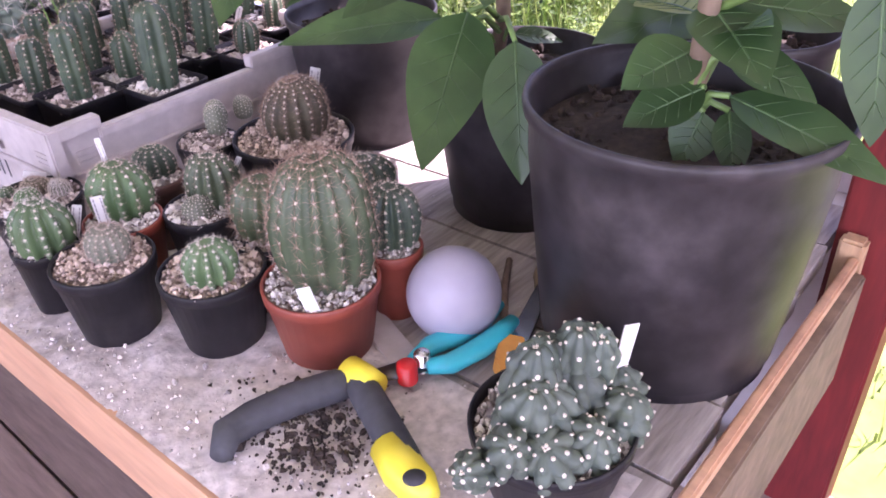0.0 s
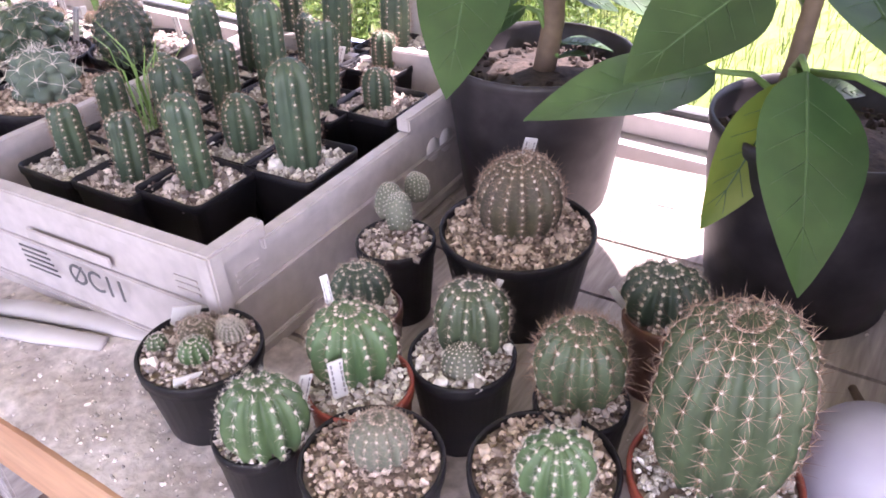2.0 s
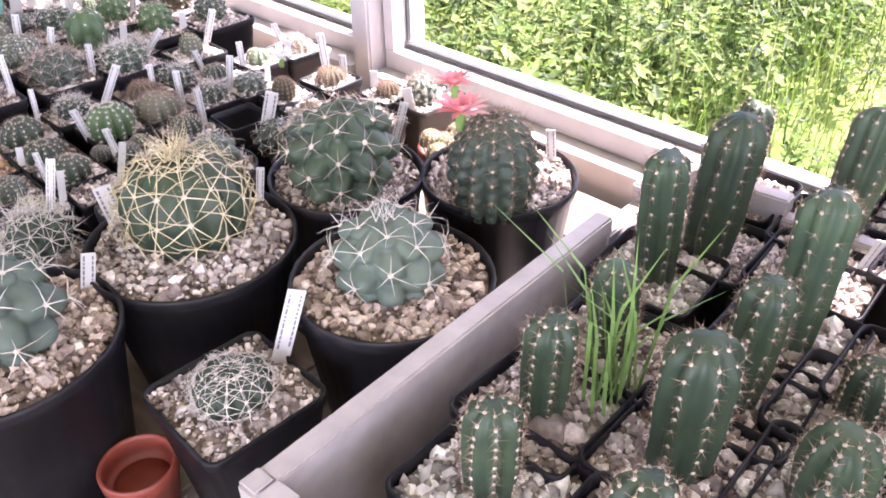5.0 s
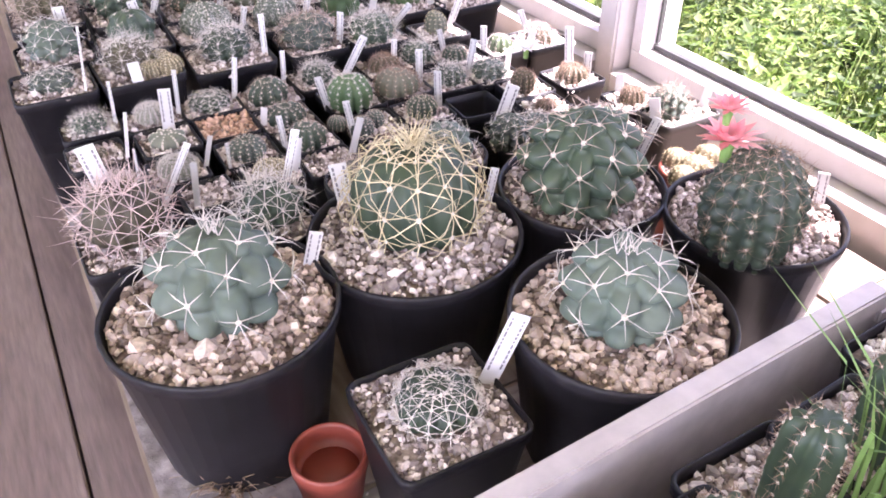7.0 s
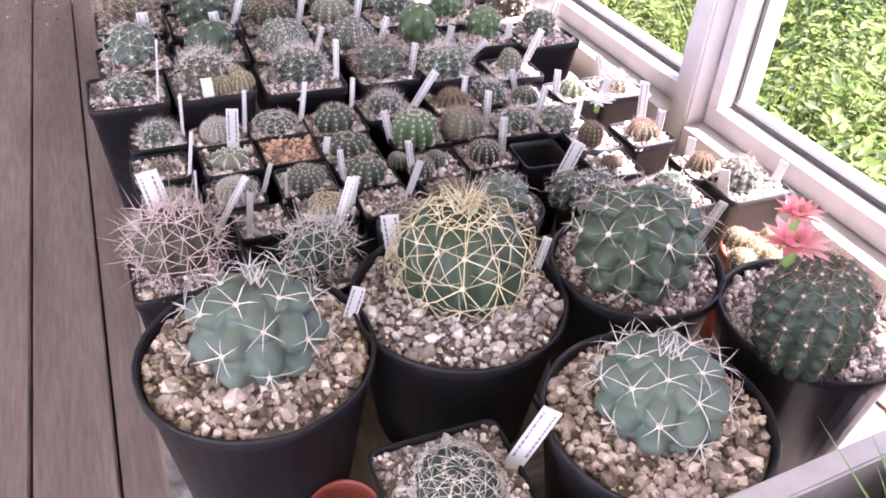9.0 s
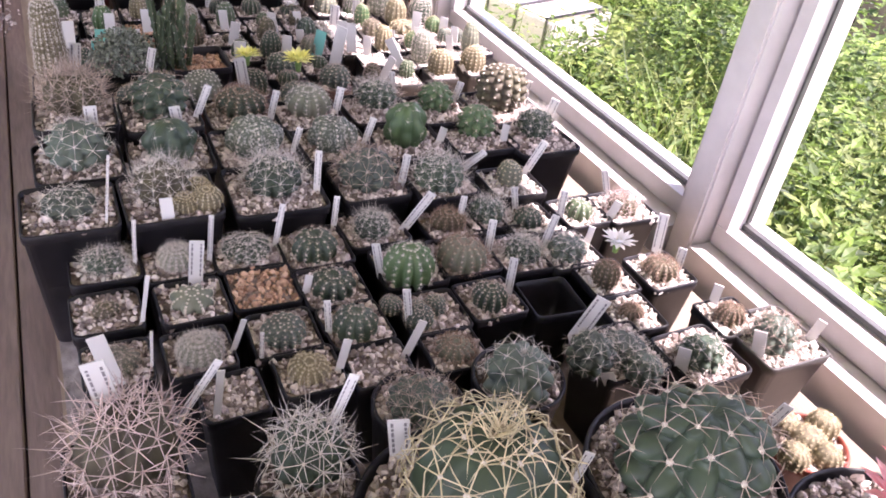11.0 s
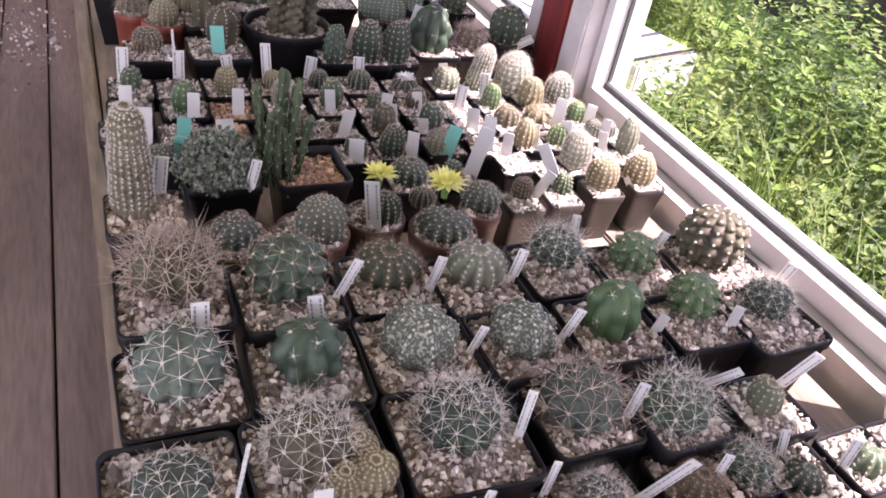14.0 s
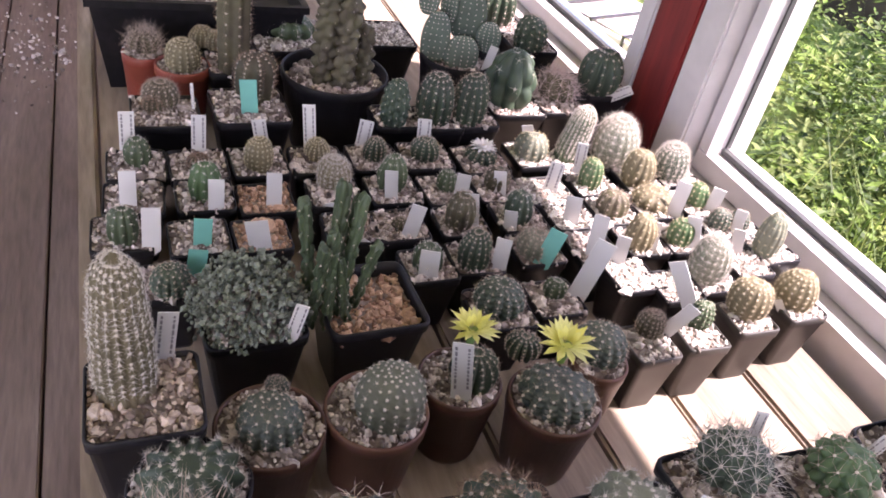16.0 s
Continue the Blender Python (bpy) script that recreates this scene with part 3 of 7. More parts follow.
WORDS = {"chin": "dark green chin cactus with pale areoles", "bloom": "dark cactus with tan spines", "barrel": "ribbed green barrel cactus", "golden": "tall barrel cactus with golden spines", "fresh": "bright green ribbed cactus", "darkrib": "dark green ribbed cactus",
         "brownrib": "brown ribbed cactus with pale dots", "redspine": "cactus with reddish brown spines", "gymno": "blue-green chin cactus with white spines", "gymnopale": "pale blue-green chin cactus",
         "gymnotan": "chin cactus with tan spines", "melon": "cactus caged in long yellow spines", "wild": "round cactus bristling with long tan spines", "wildpink": "brownish cactus with long pale spines",
         "whitewild": "cactus with a tangle of white spines", "darkwild": "green cactus with dark spines", "webbed": "flat cactus in white spines", "hairy": "grey cactus dense with fine spines",
         "whitehair": "small cactus in white fine spines", "yellowhair": "small golden-spined cactus", "astro": "spineless star cactus with white dots", "astrogreen": "shiny green few-ribbed cactus",
         "dotted": "grey globular cactus with white dots", "knobbly": "brown knobbly cactus", "mammil": "dark nipple cactus", "seedling": "small green cactus", "seedtan": "small yellowish cactus",
         "seedbrown": "small brownish cactus", "column": "green columnar cactus", "columntan": "tall pale columnar cactus", "none": "gravel only"}
POTWORDS = {"black": "black plastic pot", "terra": "terracotta-coloured plastic pot", "brown": "brown plastic pot", "taupe": "taupe plastic pot"}
POTMATS = {"black": M_POT, "terra": M_TERRA, "brown": M_BROWN, "taupe": M_TAUPE}
STONES = {"mix": M_STONE, "tan": M_STONE_TAN, "pale": M_STONE_PALE, "red": M_STONE_RED}
_count = [0]


def potted(x, y, size, height, kind, R=0.0, H=0.0, shape="square", pot="black", stone="mix", turn=0.0, tags=(), group="pots on the bench", base=0.0, off=(0, 0), grain=0.0034,
           pups=(), note="", skin=None, fill=0.945, lean=0.0, flowers=()):
    """A pot on the bench with gravel, one cactus and its labels. tags: (dx, dy, turn, tilt, width, height, green) each."""
    _count[0] += 1
    seed = 100 + _count[0]
    words = WORDS[kind] + (", " + note if note else "") + " in " + ("square " if shape == "square" else "round ") + POTWORDS[pot]
    t = thing("potted_cactus" if kind != "none" else "gravel_pot", x, y, base, turn, words, "cactus" if kind != "none" else "plant pot", group)
    v, f = square_pot(size, height) if shape == "square" else round_pot(size / 2, height)
    part("pot", mesh("pot", v, f, POTMATS[pot]), t)
    z = height * fill
    half = size / 2 * (0.95 if shape == "square" else 0.93)
    part("gravel", gravel_mesh(shape, half, z, seed, STONES[stone], grain), t)
    if kind != "none":
        s = dict(KINDS[kind])
        if skin:
            s["skin"] = skin
        stem(t, pose(off[0], off[1], z - H * 0.03, 0, lean, 0 if lean else seed * 37 % 360), seed, R, H, **s)
        for px, py, pr, ph, pk in pups:
            _count[0] += 1
            stem(t, pose(px, py, z - ph * 0.05, 0, 0, _count[0] * 53 % 360), 1000 + _count[0], pr, ph, **KINDS[pk], name="offset_stem")
    for fx, fy, fz, fr, tint in flowers:
        flower(t, fx, fy, z + fz, fr, tint, seed)
    for dx, dy, tt, ll, w, h, green in tags:
        part("plant_label", label_mesh(w, h, 2 if h > 0.026 and size > 0.05 and not green else 0, green, seed), t, "green plastic label" if green else "white plastic label with writing",
             pose(dx, dy, z, 0, ll, tt - turn))
    return t


def flower(parent, x, y, z, r, tint, seed, tilt=(0, 0)):
    """An open cactus flower on its tube: three rings of petals."""
    rng = np.random.default_rng(seed + 7)
    mat = {"pink": M_PETAL_PINK, "yellow": M_PETAL_YELLOW, "white": M_PETAL_WHITE}[tint]
    b = Build()
    b.lathe([(0.0, -r * 0.8), (r * 0.16, -r * 0.8), (r * 0.22, -r * 0.2), (r * 0.34, 0.0), (0, 0.02 * r)], 10, 1)
    for ring, (k, lift, ln) in enumerate(((14, 18, 1.0), (12, 40, 0.85), (9, 62, 0.6))):
        for j in range(k):
            a = 2 * math.pi * (j + 0.5 * ring) / k + rng.uniform(-0.1, 0.1)
            e = radians(lift + rng.uniform(-8, 8))
            d = Vector((math.cos(a) * math.cos(e), math.sin(a) * math.cos(e), math.sin(e)))
            s = Vector((-math.sin(a), math.cos(a), 0)) * r * 0.15
            o = Vector((math.cos(a), math.sin(a), 0)) * r * 0.2
            L = r * ln * rng.uniform(0.9, 1.1)
            dn = Vector((0, 0, -0.10 * L))
            b.add([o - s * 0.4, o + s * 0.4, o + d * L * 0.55 + s, o + d * L * 0.55 - s, o + d * L + dn, o + d * L * 0.5 + Vector((0, 0, -r * 0.03))],
                  [(0, 1, 5), (1, 2, 5), (3, 0, 5), (2, 4, 5), (4, 3, 5)], 0)
    for j in range(14):
        a = rng.uniform(0, 6.28)
        q = Vector((math.cos(a), math.sin(a), 0)) * r * 0.12
        b.add([q, q + Vector((r * 0.02, 0, 0)), q * 1.6 + Vector((0, 0, r * 0.3))], [(0, 1, 2)], 2)
    return part("flower", b.mesh("flower", [mat, M_STEM, M_SPINE_Y], smooth=False), parent, {"pink": "open pink flower", "yellow": "open pale yellow flower", "white": "open white flower"}[tint],
                pose(x, y, z, *tilt, 0))


# ---------------------------------------------------------------- setting
BENCH, FLOOR = 0.0, -0.32
NEAR_END, FAR_END, DEPTH = 0.378, 3.30, 0.626


def bench_top(y):
    """The near boards sag a little towards the crate; the far ones lie level."""
    return 0.036 * max(0.0, 1.45 - y)


def solid(name, b, mats, label="", category="", kind="structure", smooth=False):
    return tagged(new(name, b.mesh(name, mats, smooth)), label, category, "", kind)


def board_mesh(x0, y0, z0, x1, y1, z1, mat, bevel=0.003):
    return Build().box(x0, y0, z0, x1, y1, z1, 0, bevel).mesh("board", mat, False)


# floor of the aisle: single boards over a dark underlay
b = Build().box(-1.9, -1.4, FLOOR - 0.08, 0.62, 4.6, FLOOR - 0.022)
floor = solid("floor", b, M_SOIL, "worn brown wooden floorboards in the aisle", "floor")
x = -1.88
k = 0
while x < 0.56:
    for y0, y1 in ((-1.4, 1.72 - 0.25 * (k % 2)), (1.723 - 0.25 * (k % 2), 4.6)):
        part("plank", board_mesh(x, y0, FLOOR - 0.022, x + 0.092, y1 - 0.003, FLOOR, M_FLOOR, 0.002), floor)
    x += 0.0955
    k += 1

# the bench: long boards, a timber edge, legs
bench = thing("bench", 0, 0, 0, 0, "weathered grey wooden bench with dusty boards and an orange timber edge", "bench", "")
bw = (DEPTH - 0.022) / 7
for j in range(7):
    x0 = 0.022 + bw * j
    cut = 1.47 + 0.03 * (j % 3)
    near, far, x1, up = NEAR_END + 0.004 * j, cut - 0.002, x0 + bw - 0.0035, 0.0005 * (j % 3) - 0.0005
    slab = Build().loft([[(x0, y, bench_top(y) - 0.022), (x1, y, bench_top(y) - 0.022), (x1, y, bench_top(y) + up), (x0, y, bench_top(y) + up)] for y in (near, 0.9, 1.45, far)], 0, True, True)
    part("bench_board", slab.mesh("bench_board", M_BENCH, False), bench)
    part("bench_board", board_mesh(x0, cut, -0.022, x0 + bw - 0.0035, FAR_END, 0.0005 * ((j + 1) % 3) - 0.0005, M_BENCH_FAR), bench)
slab = Build().loft([[(0.0, y, bench_top(y) - 0.07), (0.0185, y, bench_top(y) - 0.07), (0.0185, y, bench_top(y) + 0.001), (0.0, y, bench_top(y) + 0.001)] for y in (NEAR_END, 1.45)], 0, True, True)
part("edge_board", slab.mesh("edge_board", M_BENCH_EDGE, False), bench, "orange-brown timber edge board")
part("edge_board", board_mesh(0.0, 1.453, -0.07, 0.0185, FAR_END, 0.0005, M_BENCH_FAR), bench)
for y in (0.46, 1.4, 2.4, 3.2):
    for x in (0.05, 0.5):
        part("leg", board_mesh(x, y, FLOOR, x + 0.045, y + 0.045, -0.0225, M_BENCH), bench)
part("end_board", board_mesh(0.02, NEAR_END - 0.019, -0.10, 0.53, NEAR_END - 0.001, 0.026, M_BARK, 0.002), bench, "dark brown board across the end of the bench")
part("end_trim", board_mesh(0.02, NEAR_END - 0.010, 0.0265, 0.53, NEAR_END - 0.001, 0.040, M_BENCH_EDGE, 0.002), bench, "orange-brown timber trim")
solid("post_red", Build().box(0.552, 0.334, -0.9, 0.615, 0.398, 1.60, 0, 0.003), M_RED, "red painted timber post beside the bench end", "post")
solid("trim_block", Build().box(0.532, 0.367, -0.146, 0.5515, 0.39, 0.053, 0, 0.003), M_PINE, "bare pine block screwed to the red post", "timber block")


def wall_frame(ax, ay, bx, by):
    """The pose of a wall line in plan: x along it, y outwards."""
    a = math.atan2(by - ay, bx - ax)
    return Matrix.Translation((ax, ay, 0)) @ Matrix.Rotation(a, 4, "Z"), math.hypot(bx - ax, by - ay)


# window head, out of view; height chosen for the sun's reach over the bench
HEAD = 0.70


def window_bay(number, a, b, sill0, sill1, depth=0.06):
    """One window between the plan points a and b: its wall below, sill, sash, gasket and pane. sill0, sill1: the glass's foot at both ends."""
    m, L = wall_frame(*a, *b)
    out = -1.0  # outwards is to the right of the way from a to b
    w = new("window_%d" % number)
    w.matrix_basis = m
    tagged(w, "white painted timber window with clear glass and a broad sill", "window", "windows along the bench", "structure")

    def bar(name, x0, x1, y0, y1, lo, hi, mat, label=""):
        """A bar whose foot and top slope with the sill."""
        s = lambda x, d: d[0] + (d[1] - d[0]) * x / L
        bb = Build()
        bb.add([(x0, y0, s(x0, lo)), (x1, y0, s(x1, lo)), (x1, y1, s(x1, lo)), (x0, y1, s(x0, lo)), (x0, y0, s(x0, hi)), (x1, y0, s(x1, hi)), (x1, y1, s(x1, hi)), (x0, y1, s(x0, hi))],
               [(3, 2, 1, 0), (4, 5, 6, 7), (0, 1, 5, 4), (1, 2, 6, 5), (2, 3, 7, 6), (3, 0, 4, 7)])
        me = bb.mesh(name, mat, False)
        ob = part(name, me, w, label)
        ob.visible_shadow = name != "pane"

    g0, g1 = sill0, sill1
    d = lambda z: (g0 + z, g1 + z)
    flat = lambda z: (z, z)
    bar("wall_below", 0, L, -0.10, 0.034, flat(-0.9), d(-0.075), M_WHITE)
    bar("sill", 0, L, -0.06, 0.040, d(-0.072), d(-0.030), M_WHITE, "white window sill")
    bar("bottom_rail", 0.002, L - 0.002, -0.045, 0.012, d(-0.028), d(-0.004), M_WHITE)
    bar("bead", 0.018, L - 0.018, -0.017, -0.009, d(-0.003), d(0.003), M_GASKET)
    for x0, x1 in ((0.002, 0.018), (L - 0.018, L - 0.002)):
        bar("stile", x0, x1, -0.045, 0.012, d(-0.003), flat(HEAD - 0.021), M_WHITE)
    bar("gasket", 0.0185, 0.021, -0.017, -0.011, d(0.005), flat(HEAD - 0.022), M_GASKET)
    bar("gasket", L - 0.021, L - 0.0185, -0.017, -0.011, d(0.005), flat(HEAD - 0.022), M_GASKET)
    bar("top_rail", 0.002, L - 0.002, -0.045, 0.012, flat(HEAD - 0.02), flat(HEAD), M_WHITE)
    bar("wall_above", 0, L, -0.10, 0.034, flat(HEAD + 0.001), flat(1.60), M_WALL)
    bar("pane", 0.0225, L - 0.0225, -0.018, -0.014, d(0.0045), flat(HEAD - 0.021), M_GLASS, "clear window pane")
    return w


# outwards is to the right of each way, so the ways run from near to far
WALL = 0.678
window_bay(1, (WALL, 1.926), (WALL, 2.580), 0.058, 0.058)
window_bay(2, (WALL, 1.222), (WALL, 1.886), 0.058, 0.058)
window_bay(3, (WALL, 0.40), (WALL, 1.178), 0.058, 0.058)
window_bay(4, (WALL, 2.739), (WALL, 3.900), 0.058, 0.058)
for name, y0, y1, mat, label in (
        ("post_near", 1.181, 1.219, M_WHITE, "white painted window post"),
        ("post_mid", 1.889, 1.923, M_WHITE, "white painted window post"),
        ("post_far", 2.583, 2.630, M_WHITE, "white painted window post"),
        ("post_red_far", 2.632, 2.704, M_RED, "red painted board between the windows"),
        ("post_white_far", 2.706, 2.736, M_WHITE, "white window trim")):
    solid(name, Build().box(WALL - 0.036, y0, -0.9, WALL + 0.06, y1, 1.60, 0, 0.003), mat, label, "post")

# added out of view: keeps direct sun off the tub leaves and bench end
solid("sun_blocker", Build().box(WALL, -0.31, -0.05, WALL + 0.06, 0.397, 1.60), M_WALL, "unseen panel added between the corner and the red post to block sun", "wall")
# the rest of the shed: ends, the aisle's other side, a roof; the wide openings are unseen, added for light
solid("wall_far", Build().box(-1.95, 4.5, -0.9, 0.78, 4.6, 1.60), M_WALL, "cream painted boarded end wall", "wall")
solid("wall_far_red", Build().box(-0.6, 4.44, -0.9, 0.55, 4.497, 0.5), M_RED, "red painted boarding", "wall")
near = Build().box(-1.95, -1.45, -0.9, 0.78, -1.35, -0.2).box(-1.95, -1.45, 1.3, 0.78, -1.35, 1.60).box(-1.95, -1.45, -0.2, -1.6, -1.35, 1.3).box(0.5, -1.45, -0.2, 0.78, -1.35, 1.3)
solid("wall_near", near, M_WALL, "unseen end wall with a wide opening added for light", "wall")
west = Build().box(-1.95, -1.35, -0.9, -1.85, 4.5, -0.1).box(-1.95, -1.35, 1.2, -1.85, 4.5, 1.60).box(-1.95, 1.4, -0.1, -1.85, 1.5, 1.2)
solid("wall_aisle", west, M_WALL, "unseen wall across the aisle with wide openings added for light", "wall")
solid("wall_corner", Build().box(WALL, -1.35, -0.9, WALL + 0.1, -0.31, 1.60), M_WALL, "cream painted wall", "wall")
solid("wall_corner_far", Build().box(WALL, 3.905, -0.9, WALL + 0.1, 4.5, 1.60), M_WALL, "cream painted wall", "wall")
solid("ceiling", Build().box(-2.1, -1.6, 1.60, 0.84, 4.75, 1.66), M_WALL, "pale boarded ceiling", "ceiling")
# added fill lamps, their powers balanced along the bench
fill_light("fill_west", -1.84, 0.0, 0.55, 2.5, 1.2, 12.0, (0.4, 0.3, 0.0))
fill_light("fill_west_far", -1.84, 3.0, 0.55, 2.5, 1.2, 1.6, (0.4, 2.6, 0.0))
fill_light("fill_near", -0.5, -1.33, 0.5, 2.0, 1.3, 7.0, (0.1, 1.0, 0.0))

# ---------------------------------------------------------------- outdoors
ground = Build()
n = 60
gx = [0.78 + 80 * (i / n) ** 2.2 for i in range(n + 1)]
gy = [-40 + 90 * j / n for j in range(n + 1)]
rng = np.random.default_rng(3)
ground.v = [(x, y, -0.60 + 0.035 * x + 0.05 * math.sin(x * 1.7 + y * 0.9) + rng.uniform(-0.02, 0.02)) for x in gx for y in gy]
ground.f = [(i * (n + 1) + j, (i + 1) * (n + 1) + j, (i + 1) * (n + 1) + j + 1, i * (n + 1) + j + 1) for i in range(n) for j in range(n)]
ground.i = [0] * len(ground.f)
solid("ground", ground, M_GROUND, "sunlit overgrown garden ground", "ground", smooth=True)
solid("ground_around", Build().box(-80, -80, -0.96, 0.78, 80, -0.90), M_GROUND, "garden ground round the shed", "ground")


def ground_height(x):
    return -0.60 + 0.035 * x


def grass(name, seed, count, x0, x1, y0, y1, low, high, width, mat, label):
    """Many single bent blades of uneven height."""
    r = np.random.default_rng(seed)
    b = Build()
    for _ in range(count):
        x, y = x0 + (x1 - x0) * r.uniform() ** 1.4, r.uniform(y0, y1)
        if 3.40 < y < 4.75 and x < 2.10 or y > 3.2 and x > 2.45:
            continue
        h, a = r.uniform(low, high) * (0.6 + 0.4 * math.sin(x * 2.3 + y * 1.9)), r.uniform(0, 6.28)
        d, w = Vector((math.cos(a), math.sin(a), 0)), Vector((-math.sin(a), math.cos(a), 0)) * width * r.uniform(0.6, 1.4)
        p = Vector((x, y, ground_height(x)))
        q, t = p + Vector((0, 0, h * 0.65)) + d * h * 0.15, p + Vector((0, 0, h * 0.95)) + d * h * 0.5
        b.add([p - w, p + w, q + w * 0.8, q - w * 0.8, t], [(0, 1, 2, 3), (3, 2, 4)], 0)
    tagged(new(name, b.mesh(name, mat, False)), label, "grass", "", "stuff")


def weeds(name, seed, plants, x0, x1, y0, y1, low, high, leaf, mats, label):
    """Leafy plants: each a bent stalk with tufts of leaves up its length, crowded into clumps."""
    r = np.random.default_rng(seed)
    b = Build()
    for _ in range(plants):
        x, y = x0 + (x1 - x0) * r.uniform() ** 1.3, r.uniform(y0, y1)
        if 3.40 < y < 4.75 and x < 2.10 or y > 3.2 and x > 2.45:
            continue
        clump = 0.5 + 0.5 * noise.noise(Vector((x * 1.7, y * 1.7, seed)))
        if r.uniform() > 0.35 + clump:
            continue
        h = low + (high - low) * min(1.0, max(0.05, clump * r.uniform(0.5, 1.3)))
        lean = Vector((r.normal(0, 0.16), r.normal(0, 0.16), 1.0)) * h
        foot = Vector((x, y, ground_height(x)))
        side = Vector((lean.y, -lean.x, 0.01)).normalized() * 0.0022
        b.add([foot - side, foot + side, foot + lean], [(0, 1, 2)], 1)
        tint = 0 if r.uniform() < 0.72 else 2
        size = leaf * r.uniform(0.6, 1.5)
        for k in range(int(10 + 34 * h / high)):
            u = r.uniform(0.15, 1.0)
            a = r.uniform(0, 6.28)
            L = size * r.uniform(0.6, 1.3) * (1.2 - 0.5 * u)
            d, s = Vector((math.cos(a), math.sin(a), r.uniform(-0.5, 0.6))).normalized(), Vector((-math.sin(a), math.cos(a), r.uniform(-0.3, 0.3)))
            p = foot + lean * u + d * L * r.uniform(0.2, 0.9)
            s = s * L * r.uniform(0.18, 0.30)
            b.add([p, p + d * L * 0.45 + s, p + d * L, p + d * L * 0.45 - s, p + d * L * 0.5 - Vector((0, 0, L * 0.08))], [(0, 1, 4), (1, 2, 4), (2, 3, 4), (3, 0, 4)], tint)
    tagged(new(name, b.mesh(name, mats, False)), label, "weeds", "", "stuff")


GREENS = [M_GRASS, M_STEM, M_GRASS_DRY]
weeds("weeds", 11, 2700, 0.95, 3.2, 1.85, 5.6, 0.10, 0.60, 0.036, GREENS, "sunlit leafy green weeds outside the window")
weeds("low_weeds", 16, 1500, 0.86, 3.6, 1.5, 6.0, 0.04, 0.24, 0.024, GREENS, "low leafy weeds along the foot of the wall")
grass("lawn_grass", 15, 9000, 0.90, 5.0, -0.6, 2.4, 0.04, 0.16, 0.0022, M_GRASS_DRY, "short sunlit yellow-green grass outside the window")
grass("meadow_grass", 12, 5000, 0.90, 4.0, 1.7, 6.4, 0.10, 0.50, 0.0022, M_GRASS, "green grass among the weeds outside the window")
grass("dry_grass", 13, 2600, 0.90, 4.0, 1.7, 6.4, 0.15, 0.60, 0.0016, M_GRASS_DRY, "pale dry grass stalks outside the window")
weeds("bush", 21, 110, 1.22, 1.60, 3.02, 3.34, 0.12, 0.30, 0.040, GREENS, "dark leafy bush beside the cold frame")
weeds("far_hedge", 14, 1500, 4.2, 12.0, -4, 16, 0.5, 1.9, 0.15, GREENS, "green undergrowth further off")
# plain backdrop boxes; the gloom behind the garden is in their dark colour
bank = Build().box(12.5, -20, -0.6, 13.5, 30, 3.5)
solid("backdrop_bank", bank, M_DARK_BACKDROP, "dark backdrop box behind the garden, shade put into its colour", "bank")
solid("backdrop_box", Build().box(2.95, 3.45, -0.7, 4.5, 6.2, 0.25, 0, 0.01), M_DARK_BACKDROP, "low dark brown backdrop box in the garden, shade put into its colour", "shed")
# white cold frame outside
cold = thing("cold_frame", 1.80, 3.70, -0.57, 15.6, "white framed cold frame with glass standing in the grass", "cold frame")
part("side_panel", Build().box(-0.16, -0.02, 0, 0.16, 0.0, 0.17, 0, 0.004).mesh("side_panel", M_WHITE, False), cold)
part("side_panel", Build().box(-0.16, 0.60, 0, 0.16, 0.62, 0.17, 0, 0.004).mesh("side_panel", M_WHITE, False), cold)
part("front_panel", Build().box(-0.18, -0.02, 0, -0.162, 0.62, 0.17, 0, 0.004).mesh("front_panel", M_WHITE, False), cold)
part("lid_pane", Build().box(-0.16, 0.002, 0.172, 0.16, 0.598, 0.176).mesh("lid_pane", M_CRATE, False), cold, "dull whitish lid")
for y in (0.0, 0.15, 0.30, 0.45, 0.585):
    part("lid_bar", Build().box(-0.186, y, 0.06, -0.181, y + 0.010, 0.186, 0, 0.001).box(-0.186, y, 0.178, 0.16, y + 0.010, 0.186, 0, 0.001).mesh("lid_bar", M_STEEL, False), cold)


# ---------------------------------------------------------------- potted cacti
potted(0.16, 0.673, 0.095, 0.068, 'golden', R=0.041, H=0.112, off=(0.01, 0.002), base=0.028, shape='round', pot='terra', stone='pale', turn=-2.5, tags=((-0.03, -0.028, -54.0, -14.2, 0.011, 0.024, False),), group='pots at the end of the bench')
potted(0.116, 0.755, 0.088, 0.07, 'fresh', R=0.022, H=0.036, off=(-0.006, -0.01), base=0.025, shape='round', stone='tan', turn=-0.6, group='pots at the end of the bench')
potted(0.069, 0.841, 0.086, 0.073, 'hairy', R=0.018, H=0.032, off=(0.007, -0.002), base=0.022, shape='round', stone='tan', turn=1.3, group='pots at the end of the bench')
potted(0.055, 0.92, 0.057, 0.067, 'fresh', R=0.027, H=0.051, off=(0.001, -0.009), base=0.019, shape='round', turn=-1.8, tags=((0.022, -0.012, -25.1, 17.9, 0.008, 0.035, False),), group='pots at the end of the bench')
